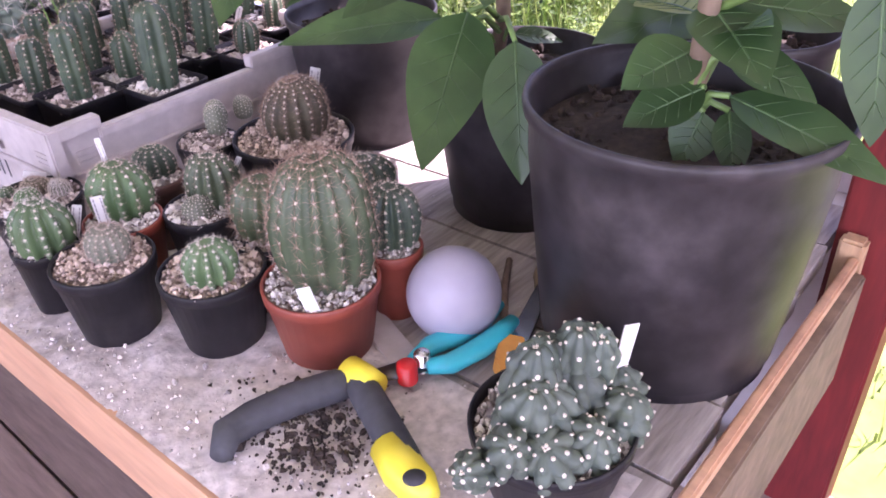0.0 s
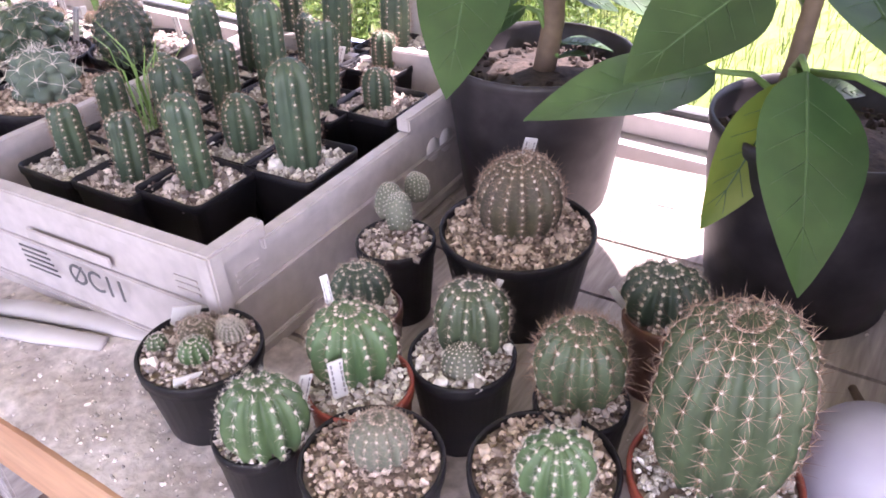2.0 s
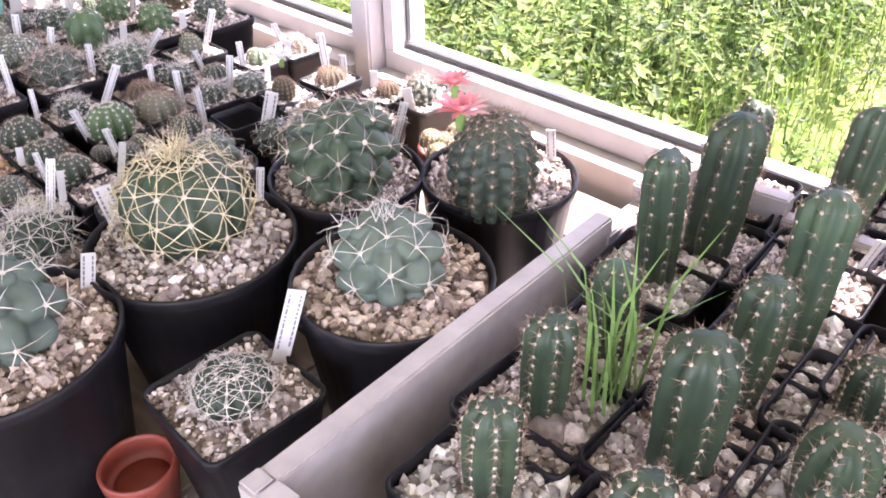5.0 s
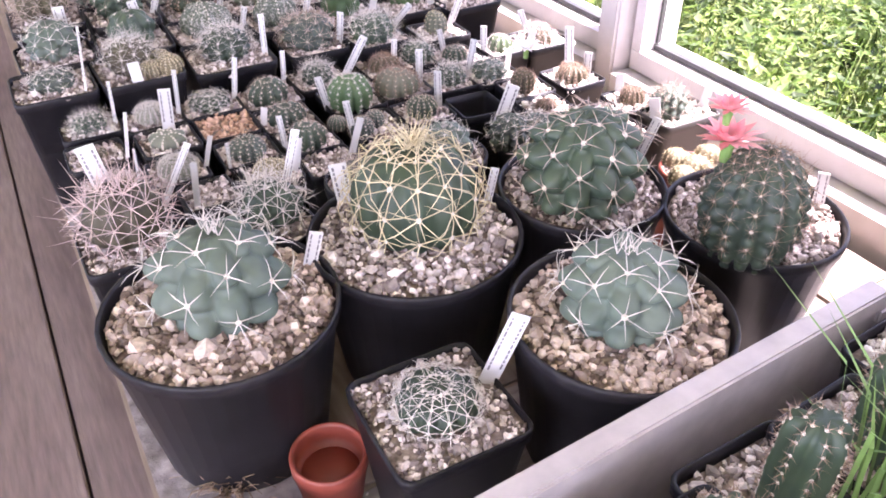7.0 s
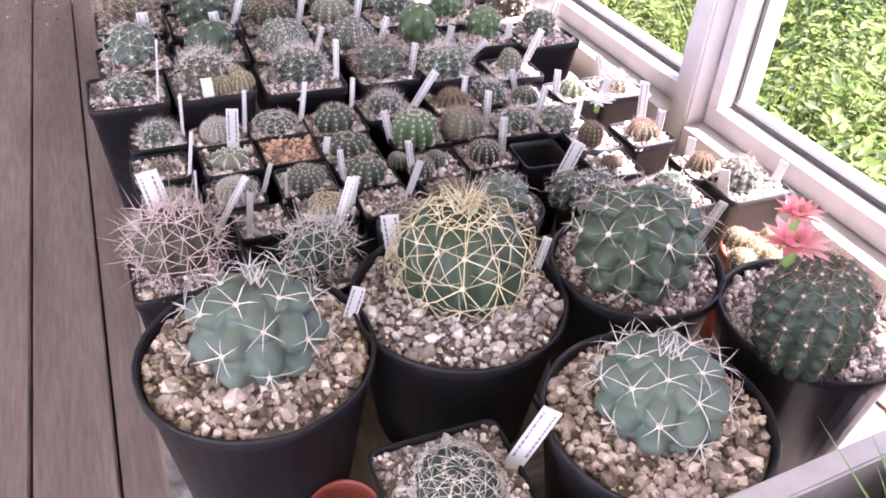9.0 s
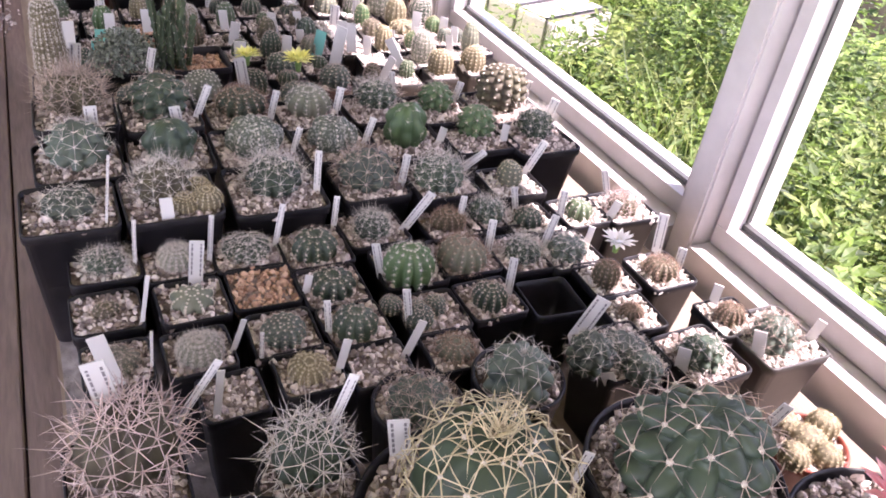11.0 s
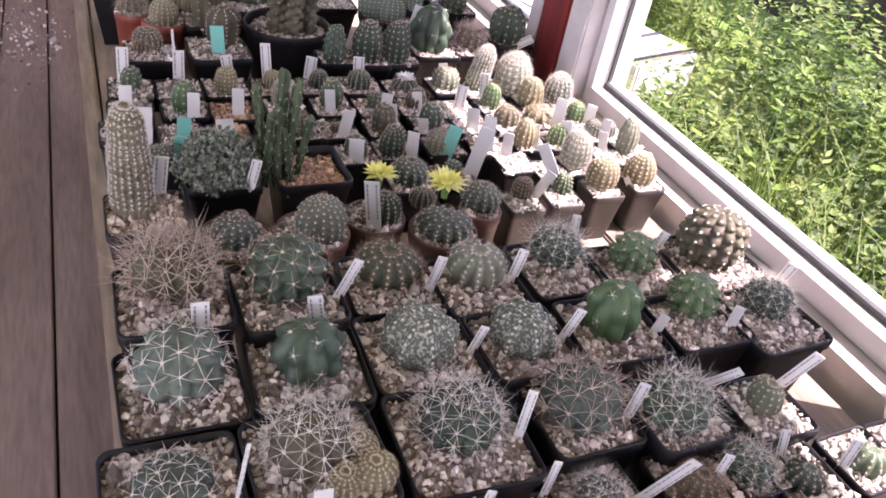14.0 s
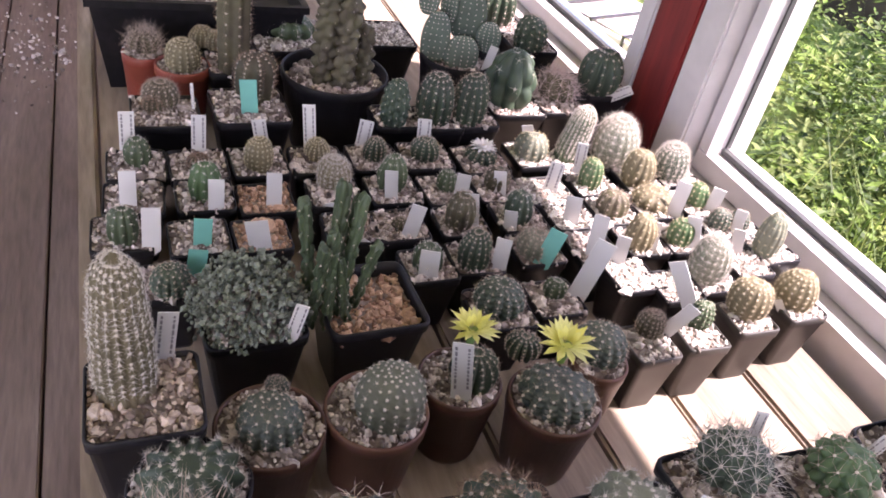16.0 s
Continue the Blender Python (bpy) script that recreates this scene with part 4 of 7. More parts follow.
potted(0.092, 1.014, 0.09, 0.068, 'hairy', R=0.014, H=0.018, off=(0.007, 0.009), base=0.016, shape='round', skin='brown', turn=0.1, pups=((0.022, -0.009, 0.01, 0.015, 'whitehair'), (-0.008, -0.005, 0.012, 0.018, 'fresh'), (-0.015, 0.027, 0.008, 0.012, 'seedling')), tags=((0.015, 0.034, -22.1, 20.7, 0.021, 0.014, False), (-0.028, -0.019, -20.2, 11.2, 0.02, 0.007, False)), group='pots at the end of the bench')
potted(0.115, 0.887, 0.071, 0.075, 'barrel', R=0.029, H=0.052, off=(0.011, 0.012), base=0.02, shape='round', pot='terra', stone='pale', skin='lime', turn=2.0, tags=((-0.015, 0.003, -28.3, -2.1, 0.01, 0.032, False), (0.016, 0.026, -30.0, -4.1, 0.005, 0.07, False)), group='pots at the end of the bench')
potted(0.18, 0.931, 0.051, 0.076, 'darkrib', R=0.022, H=0.033, off=(0.004, 0.01), base=0.019, shape='round', pot='brown', stone='pale', turn=-1.1, group='pots at the end of the bench')
potted(0.172, 0.845, 0.073, 0.073, 'barrel', R=0.026, H=0.051, off=(0.016, 0.002), base=0.022, shape='round', stone='pale', turn=0.8, pups=((-0.01, -0.007, 0.014, 0.021, 'dotted'),), tags=((0.03, 0.01, -40.1, 29.6, 0.005, 0.042, False),), group='pots at the end of the bench')
potted(0.175, 0.76, 0.06, 0.07, 'redspine', R=0.029, H=0.054, off=(0.009, 0.007), base=0.025, shape='round', skin='green', turn=-2.3, group='pots at the end of the bench')
potted(0.314, 0.882, 0.127, 0.085, 'golden', R=0.035, H=0.062, off=(0.009, 0.004), base=0.02, shape='round', stone='tan', skin='brown', note='squat', turn=-0.4, tags=((0.047, 0.029, -47.4, 13.6, 0.011, 0.056, False),), group='pots at the end of the bench')
potted(0.231, 0.662, 0.051, 0.067, 'darkrib', R=0.025, H=0.056, off=(0.007, 0.006), base=0.028, shape='round', pot='terra', stone='pale', turn=1.5, group='pots at the end of the bench')
potted(0.282, 0.747, 0.058, 0.07, 'darkrib', R=0.03, H=0.037, off=(0.003, 0.002), base=0.025, shape='round', pot='brown', turn=-1.6, tags=((-0.009, 0.023, -52.3, -31.7, 0.005, 0.026, False),), group='pots at the end of the bench')
potted(0.265, 0.969, 0.067, 0.075, 'dotted', R=0.012, H=0.035, off=(0.021, 0.011), base=0.017, shape='round', turn=0.3, pups=((0.035, 0.031, 0.014, 0.03, 'dotted'), (0.071, 0.028, 0.012, 0.025, 'dotted')), group='pots at the end of the bench')
potted(0.072, 1.586, 0.148, 0.118, 'gymnopale', R=0.043, H=0.059, off=(0.003, 0.001), shape='round', stone='tan', grain=0.0046, turn=2.2, tags=((0.063, 0.01, -17.5, 14.8, 0.009, 0.029, False),), group='large round pots beyond the crate')
potted(0.212, 1.594, 0.151, 0.118, 'melon', R=0.045, H=0.065, off=(0.006, 0.012), shape='round', skin='column', grain=0.0042, turn=-0.9, tags=((0.064, 0.01, -33.8, 9.3, 0.006, 0.033, False), (-0.026, 0.059, -21.4, -7.7, 0.013, 0.037, False)), group='large round pots beyond the crate')
potted(0.28, 1.456, 0.139, 0.118, 'gymnopale', R=0.04, H=0.053, off=(-0.001, 0.003), shape='round', stone='tan', grain=0.0046, note='squat', turn=1.0, group='large round pots beyond the crate')
potted(0.35, 1.585, 0.128, 0.118, 'chin', R=0.048, H=0.073, off=(-0.008, -0.006), shape='round', turn=-2.1, tags=((0.055, 0.007, -45.7, 15.0, 0.007, 0.048, False),), group='large round pots beyond the crate')
potted(0.432, 1.492, 0.128, 0.118, 'bloom', R=0.035, H=0.078, off=(-0.033, -0.021), shape='round', note='in bloom', turn=-0.2, flowers=((-0.046, -0.0, 0.078, 0.02, 'pink'), (-0.049, 0.003, 0.099, 0.014, 'pink')), tags=((0.054, -0.012, -60.0, -5.7, 0.008, 0.029, False),), group='large round pots beyond the crate')
potted(0.131, 1.658, 0.061, 0.112, 'whitewild', R=0.023, H=0.034, off=(0.005, 0.013), shape='round', turn=1.7, tags=((0.014, 0.022, -15.7, 15.3, 0.006, 0.068, False),), group='large round pots beyond the crate')
potted(0.155, 1.462, 0.083, 0.097, 'webbed', R=0.024, H=0.023, turn=-1.4, tags=((0.036, 0.006, -34.7, 17.5, 0.011, 0.058, False),), group='large round pots beyond the crate')
potted(0.037, 1.701, 0.066, 0.105, 'wildpink', R=0.029, H=0.044, off=(0.003, 0.013), turn=0.5, tags=((0.002, 0.029, -3.0, -8.3, 0.013, 0.07, False), (0.029, 0.029, -6.0, 29.3, 0.005, 0.063, False)), group='large round pots beyond the crate')
potted(0.478, 1.591, 0.06, 0.09, 'seedtan', R=0.013, H=0.016, shape='round', pot='terra', turn=2.4, pups=((-0.005, 0.018, 0.011, 0.016, 'seedtan'), (0.022, 0.006, 0.012, 0.018, 'seedtan'), (-0.023, -0.007, 0.011, 0.017, 'seedtan'), (-0.0, -0.016, 0.011, 0.016, 'seedtan')), group='large round pots beyond the crate')
potted(0.047, 1.93, 0.054, 0.09, 'darkwild', R=0.016, H=0.017, off=(-0.0, -0.002), stone='pale', turn=-0.7, tags=((0.022, -0.005, -3.5, 3.8, 0.003, 0.045, False),), group='small square pots in rows')
potted(0.101, 1.921, 0.056, 0.09, 'whitehair', R=0.015, H=0.018, off=(-0.0, -0.003), turn=1.2, tags=((0.024, -0.008, -9.5, 4.6, 0.004, 0.048, False),), group='small square pots in rows')
potted(0.157, 1.918, 0.057, 0.09, 'webbed', R=0.02, H=0.016, turn=-1.9, tags=((0.025, 0.005, -15.1, 8.6, 0.005, 0.045, False),), group='small square pots in rows')
potted(0.213, 1.909, 0.059, 0.09, 'brownrib', R=0.02, H=0.024, off=(-0.002, -0.007), turn=0.0, tags=((0.026, 0.026, -20.1, 3.5, 0.005, 0.036, False),), group='small square pots in rows')
potted(0.272, 1.925, 0.059, 0.09, 'darkwild', R=0.017, H=0.021, off=(-0.002, -0.005), turn=1.9, tags=((0.026, -0.009, -26.0, 28.0, 0.008, 0.051, False),), group='small square pots in rows')
potted(0.282, 1.862, 0.058, 0.09, 'fresh', R=0.022, H=0.035, off=(-0.006, -0.013), turn=-1.2, tags=((-0.026, -0.005, -24.7, -12.6, 0.007, 0.035, False),), group='small square pots in rows')
potted(0.345, 1.916, 0.057, 0.09, 'redspine', R=0.016, H=0.017, off=(-0.001, -0.002), turn=0.7, tags=((0.01, -0.003, -30.9, 3.2, 0.006, 0.033, False),), group='small square pots in rows')
potted(0.335, 1.863, 0.057, 0.09, 'redspine', R=0.022, H=0.027, off=(-0.005, -0.008), skin='grey', turn=-2.4, tags=((0.023, -0.002, -33.8, 0.3, 0.007, 0.04, False),), group='small square pots in rows')
potted(0.391, 1.923, 0.06, 0.09, 'darkwild', R=0.018, H=0.022, off=(-0.004, -0.006), turn=-0.5, group='small square pots in rows')
potted(0.424, 1.9, 0.053, 0.09, 'brownrib', R=0.014, H=0.017, off=(-0.002, -0.002), stone='pale', turn=1.4, tags=((-0.002, 0.019, -35.6, -12.4, 0.006, 0.029, False),), group='small square pots in rows')
potted(0.391, 1.853, 0.058, 0.09, 'darkwild', R=0.017, H=0.019, off=(-0.002, -0.003), turn=-1.7, tags=((0.021, 0.002, -38.4, 8.6, 0.007, 0.042, False),), group='small square pots in rows')
potted(0.434, 1.845, 0.056, 0.09, 'gymno', R=0.019, H=0.02, off=(-0.003, -0.003), stone='pale', turn=0.2, tags=((0.024, 0.004, -42.0, 4.6, 0.006, 0.024, False),), group='small square pots in rows')
potted(0.483, 1.9, 0.052, 0.09, 'seedling', R=0.014, H=0.019, off=(-0.003, -0.003), stone='pale', turn=2.1, tags=((-0.023, 0.0, -39.2, -1.0, 0.007, 0.032, False),), group='small square pots in rows')
potted(0.534, 1.897, 0.058, 0.09, 'wildpink', R=0.016, H=0.02, off=(-0.004, -0.004), stone='pale', turn=-1.0, tags=((0.001, 0.026, -42.6, -19.0, 0.007, 0.03, False), (-0.025, -0.013, -43.2, 14.6, 0.008, 0.024, False)), group='small square pots in rows')
potted(0.503, 1.794, 0.052, 0.09, 'redspine', R=0.016, H=0.018, off=(-0.002, -0.002), stone='pale', turn=0.9, tags=((0.015, -0.005, -49.6, -0.9, 0.008, 0.029, False), (0.014, 0.023, -47.7, -4.9, 0.009, 0.047, False)), group='small square pots in rows')
potted(0.446, 1.799, 0.049, 0.09, 'redspine', R=0.012, H=0.026, off=(-0.006, -0.006), stone='pale', turn=-2.2, flowers=((-0.005, -0.007, 0.049, 0.014, 'white'),), group='small square pots in rows')
potted(0.042, 1.869, 0.05, 0.09, 'seedbrown', R=0.01, H=0.008, off=(0.0, 0.003), turn=-0.3, tags=((0.022, -0.019, -3.4, 9.7, 0.003, 0.047, False),), group='small square pots in rows')
potted(0.103, 1.865, 0.052, 0.09, 'astro', R=0.017, H=0.013, skin='grey', turn=1.6, tags=((0.007, 0.023, -8.3, 4.5, 0.011, 0.043, False),), group='small square pots in rows')
potted(0.158, 1.868, 0.054, 0.09, 'none', stone='red', turn=-1.5, group='small square pots in rows')
potted(0.211, 1.853, 0.053, 0.09, 'brownrib', R=0.019, H=0.02, off=(-0.001, -0.003), turn=0.4, tags=((-0.023, -0.001, -17.8, 7.9, 0.006, 0.021, False),), group='small square pots in rows')
potted(0.213, 1.804, 0.051, 0.09, 'brownrib', R=0.018, H=0.023, off=(-0.002, -0.005), turn=2.3, tags=((-0.022, -0.003, -20.2, -4.9, 0.005, 0.035, False),), group='small square pots in rows')
potted(0.277, 1.8, 0.052, 0.09, 'mammil', R=0.01, H=0.013, off=(-0.012, 0.004), turn=-0.8, pups=((-0.015, -0.007, 0.012, 0.018, 'mammil'), (0.003, 0.004, 0.01, 0.016, 'mammil'), (-0.03, 0.015, 0.009, 0.014, 'mammil')), tags=((-0.023, -0.009, -27.9, -9.3, 0.006, 0.038, False),), group='small square pots in rows')
potted(0.33, 1.802, 0.051, 0.09, 'darkrib', R=0.015, H=0.022, off=(-0.003, -0.004), turn=1.1, tags=((0.019, 0.002, -36.4, -1.2, 0.007, 0.04, False),), group='small square pots in rows')
potted(0.439, 1.751, 0.048, 0.09, 'redspine', R=0.01, H=0.01, stone='pale', turn=-2.0, group='small square pots in rows')
potted(0.043, 1.811, 0.047, 0.09, 'hairy', R=0.016, H=0.012, turn=-0.1, tags=((-0.002, -0.019, -0.7, -10.5, 0.011, 0.049, False), (0.021, -0.009, -3.8, 3.9, 0.002, 0.036, False)), group='small square pots in rows')
potted(0.097, 1.808, 0.048, 0.09, 'whitehair', R=0.016, H=0.019, off=(-0.0, -0.003), turn=1.8, tags=((0.021, -0.007, -11.0, 16.5, 0.004, 0.034, False),), group='small square pots in rows')
potted(0.159, 1.81, 0.051, 0.09, 'mammil', R=0.017, H=0.019, off=(-0.001, -0.003), turn=-1.3, tags=((-0.022, -0.023, -13.8, 1.3, 0.003, 0.029, False),), group='small square pots in rows')
potted(0.165, 1.766, 0.047, 0.09, 'yellowhair', R=0.015, H=0.013, turn=0.6, tags=((0.02, -0.005, -21.4, 9.5, 0.006, 0.033, False),), group='small square pots in rows')
potted(0.215, 1.758, 0.047, 0.09, 'none', turn=-2.5, tags=((0.021, 0.004, -27.7, 15.6, 0.006, 0.04, False),), group='small square pots in rows')
potted(0.275, 1.755, 0.046, 0.09, 'redspine', R=0.015, H=0.012, skin='grey', turn=-0.6, group='small square pots in rows')
potted(0.11, 1.759, 0.044, 0.09, 'none', turn=1.3, tags=((-0.014, -0.013, -9.3, 5.5, 0.005, 0.043, False),), group='small square pots in rows')
potted(0.305, 1.71, 0.07, 0.095, 'gymnopale', R=0.026, H=0.039, off=(-0.008, -0.01), shape='round', skin='deep', turn=-1.8, tags=((-0.023, -0.019, -38.2, -13.2, 0.009, 0.016, False),), group='small square pots in rows')
potted(0.402, 1.714, 0.06, 0.09, 'gymno', R=0.021, H=0.022, off=(-0.004, -0.004), turn=0.1, pups=((-0.033, -0.003, 0.02, 0.03, 'gymno'), (-0.001, -0.028, 0.016, 0.023, 'gymno')), tags=((-0.027, -0.026, -47.8, -32.4, 0.011, 0.011, False), (-0.026, 0.027, -43.3, 16.1, 0.012, 0.048, False)), group='small square pots in rows')
potted(0.463, 1.69, 0.061, 0.09, 'gymno', R=0.019, H=0.027, off=(-0.007, -0.005), skin='dark', turn=2.0, tags=((-0.027, -0.007, -53.0, -5.4, 0.01, 0.024, False),), group='small square pots in rows')
potted(0.542, 1.689, 0.069, 0.09, 'gymnotan', R=0.019, H=0.03, off=(-0.01, -0.006), pot='taupe', stone='pale', turn=-1.1, tags=((-0.03, -0.014, -58.2, -11.8, 0.01, 0.026, False), (0.03, -0.011, -61.0, 7.8, 0.008, 0.025, False)), group='small square pots in rows')
potted(0.225, 1.709, 0.066, 0.095, 'gymnotan', R=0.024, H=0.019, off=(-0.001, -0.002), shape='round', turn=0.8, group='small square pots in rows')
potted(0.521, 1.721, 0.047, 0.09, 'redspine', R=0.012, H=0.018, off=(-0.002, -0.002), stone='pale', turn=-2.3, tags=((-0.001, 0.02, -53.3, -1.4, 0.008, 0.023, False),), group='small square pots in rows')
potted(0.028, 1.971, 0.073, 0.119, 'gymno', R=0.022, H=0.017, off=(0.0, 0.005), turn=-0.4, tags=((0.025, -0.024, -1.0, 7.4, 0.002, 0.064, False),), group='larger square pots in rows')
potted(0.106, 1.972, 0.078, 0.119, 'darkwild', R=0.025, H=0.032, off=(-0.003, 0.009), skin='brown', turn=1.5, pups=((0.024, 0.003, 0.012, 0.017, 'yellowhair'), (0.027, -0.016, 0.013, 0.019, 'yellowhair'), (0.009, -0.017, 0.011, 0.016, 'yellowhair')), tags=((-0.007, -0.032, -9.0, -3.0, 0.01, 0.024, False),), group='larger square pots in rows')
potted(0.196, 1.974, 0.084, 0.113, 'darkwild', R=0.026, H=0.03, off=(0.001, 0.009), turn=-1.6, tags=((0.037, -0.006, -27.6, 1.2, 0.006, 0.043, False),), group='larger square pots in rows')
potted(0.287, 1.977, 0.068, 0.106, 'gymnotan', R=0.029, H=0.034, off=(0.001, 0.006), skin='deep', turn=0.3, tags=((0.03, -0.01, -37.1, 5.2, 0.007, 0.037, False),), group='larger square pots in rows')
potted(0.356, 1.962, 0.063, 0.106, 'darkwild', R=0.026, H=0.029, off=(-0.001, 0.002), turn=2.2, tags=((0.029, 0.018, -42.3, 39.2, 0.007, 0.04, False),), group='larger square pots in rows')
potted(0.432, 1.953, 0.058, 0.1, 'seedtan', R=0.013, H=0.026, off=(0.0, 0.004), skin='grey', stone='pale', turn=-0.9, tags=((0.025, 0.017, -48.8, 19.4, 0.008, 0.047, False),), group='larger square pots in rows')
potted(0.041, 2.046, 0.073, 0.119, 'gymno', R=0.028, H=0.036, off=(0.001, 0.01), skin='deep', turn=1.0, tags=((0.017, 0.032, -1.3, -0.3, 0.011, 0.042, False),), group='larger square pots in rows')
potted(0.118, 2.045, 0.074, 0.119, 'astrogreen', R=0.025, H=0.037, off=(0.001, 0.006), turn=-2.1, tags=((0.015, 0.033, -10.6, -8.4, 0.01, 0.036, False),), group='larger square pots in rows')
potted(0.198, 2.052, 0.079, 0.113, 'astro', R=0.028, H=0.034, off=(0.0, 0.003), turn=-0.2, tags=((0.035, -0.008, -23.2, 13.4, 0.006, 0.028, False),), group='larger square pots in rows')
potted(0.275, 2.043, 0.071, 0.113, 'astro', R=0.026, H=0.032, off=(0.0, 0.004), turn=1.7, tags=((0.031, -0.002, -31.0, 14.2, 0.007, 0.034, False),), group='larger square pots in rows')
potted(0.357, 2.048, 0.074, 0.106, 'astrogreen', R=0.024, H=0.045, off=(-0.001, 0.005), skin='lime', turn=-1.4, tags=((0.033, -0.009, -38.7, 10.4, 0.008, 0.022, False),), group='larger square pots in rows')
potted(0.443, 2.053, 0.077, 0.1, 'chin', R=0.024, H=0.034, off=(0.005, 0.013), skin='lime', turn=0.5, tags=((0.025, -0.017, -44.7, 2.7, 0.008, 0.024, False),), group='larger square pots in rows')
potted(0.51, 2.036, 0.079, 0.1, 'darkwild', R=0.022, H=0.03, off=(0.008, 0.015), turn=2.4, tags=((0.036, 0.033, -47.2, 11.9, 0.01, 0.034, False),), group='larger square pots in rows')
potted(0.045, 2.111, 0.072, 0.135, 'wild', R=0.026, H=0.039, off=(0.001, 0.018), turn=-0.7, group='larger square pots in rows')
potted(0.12, 2.109, 0.072, 0.127, 'chin', R=0.029, H=0.041, off=(0.002, 0.015), turn=1.2, tags=((0.031, -0.008, -11.9, 20.3, 0.007, 0.04, False),), group='larger square pots in rows')
potted(0.201, 2.124, 0.071, 0.113, 'redspine', R=0.026, H=0.025, off=(0.003, 0.015), skin='dark', turn=-1.9, tags=((0.028, -0.009, -19.8, 11.0, 0.007, 0.035, False),), group='larger square pots in rows')
potted(0.269, 2.109, 0.071, 0.113, 'fresh', R=0.024, H=0.028, off=(0.004, 0.016), skin='grey', turn=0.0, tags=((0.031, 0.005, -26.7, 8.3, 0.008, 0.033, False),), group='larger square pots in rows')
potted(0.352, 2.126, 0.074, 0.106, 'darkwild', R=0.024, H=0.028, off=(0.008, 0.018), turn=1.9, tags=((0.034, 0.031, -31.6, -5.3, 0.007, 0.032, False),), group='larger square pots in rows')
potted(0.419, 2.11, 0.073, 0.106, 'chin', R=0.022, H=0.032, off=(0.004, 0.013), skin='lime', turn=-1.2, tags=((0.032, 0.022, -37.8, 12.9, 0.008, 0.029, False),), group='larger square pots in rows')
potted(0.511, 2.115, 0.085, 0.1, 'knobbly', R=0.032, H=0.054, off=(0.001, 0.012), turn=0.7, tags=((0.038, 0.015, -44.0, 7.5, 0.007, 0.029, False),), group='larger square pots in rows')
potted(0.112, 2.262, 0.069, 0.066, 'mammil', R=0.021, H=0.026, off=(-0.001, -0.003), shape='round', pot='brown', skin='deep', turn=-2.4, pups=((0.008, 0.029, 0.008, 0.011, 'mammil'),), group='round pots beside the flowering ones')
potted(0.18, 2.262, 0.069, 0.066, 'dotted', R=0.023, H=0.04, off=(0.006, -0.004), shape='round', pot='brown', turn=-0.5, pups=((0.005, -0.013, 0.008, 0.018, 'dotted'), (0.02, -0.011, 0.007, 0.016, 'dotted'), (0.004, -0.001, 0.007, 0.014, 'dotted')), group='round pots beside the flowering ones')
potted(0.244, 2.277, 0.06, 0.066, 'darkrib', R=0.017, H=0.032, off=(0.006, -0.004), shape='round', pot='brown', turn=1.4, flowers=((0.0, -0.0, 0.049, 0.016, 'yellow'),), tags=((-0.006, -0.017, -32.6, -8.9, 0.014, 0.051, False),), group='round pots beside the flowering ones')
potted(0.303, 2.246, 0.067, 0.066, 'mammil', R=0.027, H=0.021, shape='round', pot='brown', turn=-1.7, pups=((-0.005, 0.048, 0.013, 0.019, 'darkrib'),), flowers=((-0.004, 0.004, 0.052, 0.019, 'yellow'),), group='round pots beside the flowering ones')
potted(0.355, 2.274, 0.044, 0.066, 'mammil', R=0.021, H=0.027, off=(0.003, 0.008), shape='round', pot='brown', turn=0.2, group='round pots beside the flowering ones')
potted(0.062, 2.229, 0.069, 0.066, 'fresh', R=0.029, H=0.023, shape='round', pot='black', skin='dark', turn=2.1, group='round pots beside the flowering ones')
potted(0.042, 2.283, 0.066, 0.085, 'columntan', R=0.02, H=0.101, off=(-0.009, 0.009), stone='tan', lean=-1, turn=-1.0, tags=((0.012, 0.029, -2.3, 6.3, 0.012, 0.041, False),), group='round pots beside the flowering ones')
potted(0.411, 2.289, 0.041, 0.06, 'hairy', R=0.011, H=0.025, off=(0.005, 0.011), pot='taupe', stone='pale', skin='brown', turn=0.9, tags=((0.018, 0.008, -48.2, 21.1, 0.011, 0.04, False),), group='small square pots of young cacti')
potted(0.462, 2.292, 0.04, 0.06, 'knobbly', R=0.011, H=0.026, off=(0.005, 0.011), pot='taupe', stone='pale', skin='green', turn=-2.2, tags=((0.007, 0.018, -50.1, -34.8, 0.014, 0.054, False),), group='small square pots of young cacti')
potted(0.52, 2.302, 0.041, 0.06, 'yellowhair', R=0.018, H=0.036, off=(0.002, 0.008), pot='taupe', stone='pale', turn=-0.3, group='small square pots of young cacti')
potted(0.579, 2.309, 0.043, 0.06, 'yellowhair', R=0.018, H=0.038, off=(-0.005, 0.003), pot='taupe', stone='pale', turn=1.6, tags=((-0.019, -0.006, -55.9, -41.6, 0.007, 0.013, False),), group='small square pots of young cacti')
potted(0.052, 2.581, 0.051, 0.055, 'seedling', R=0.012, H=0.027, off=(0.001, 0.005), turn=-1.5, tags=((-0.007, 0.022, -0.4, 1.3, 0.013, 0.043, False),), group='small square pots of young cacti')
potted(0.104, 2.578, 0.052, 0.055, 'redspine', R=0.009, H=0.013, turn=0.4, tags=((0.003, 0.023, -5.8, 0.1, 0.013, 0.04, False),), group='small square pots of young cacti')
potted(0.158, 2.579, 0.052, 0.055, 'yellowhair', R=0.013, H=0.034, off=(-0.002, -0.008), turn=2.3, tags=((0.009, 0.022, -11.0, -9.7, 0.013, 0.034, False),), group='small square pots of young cacti')
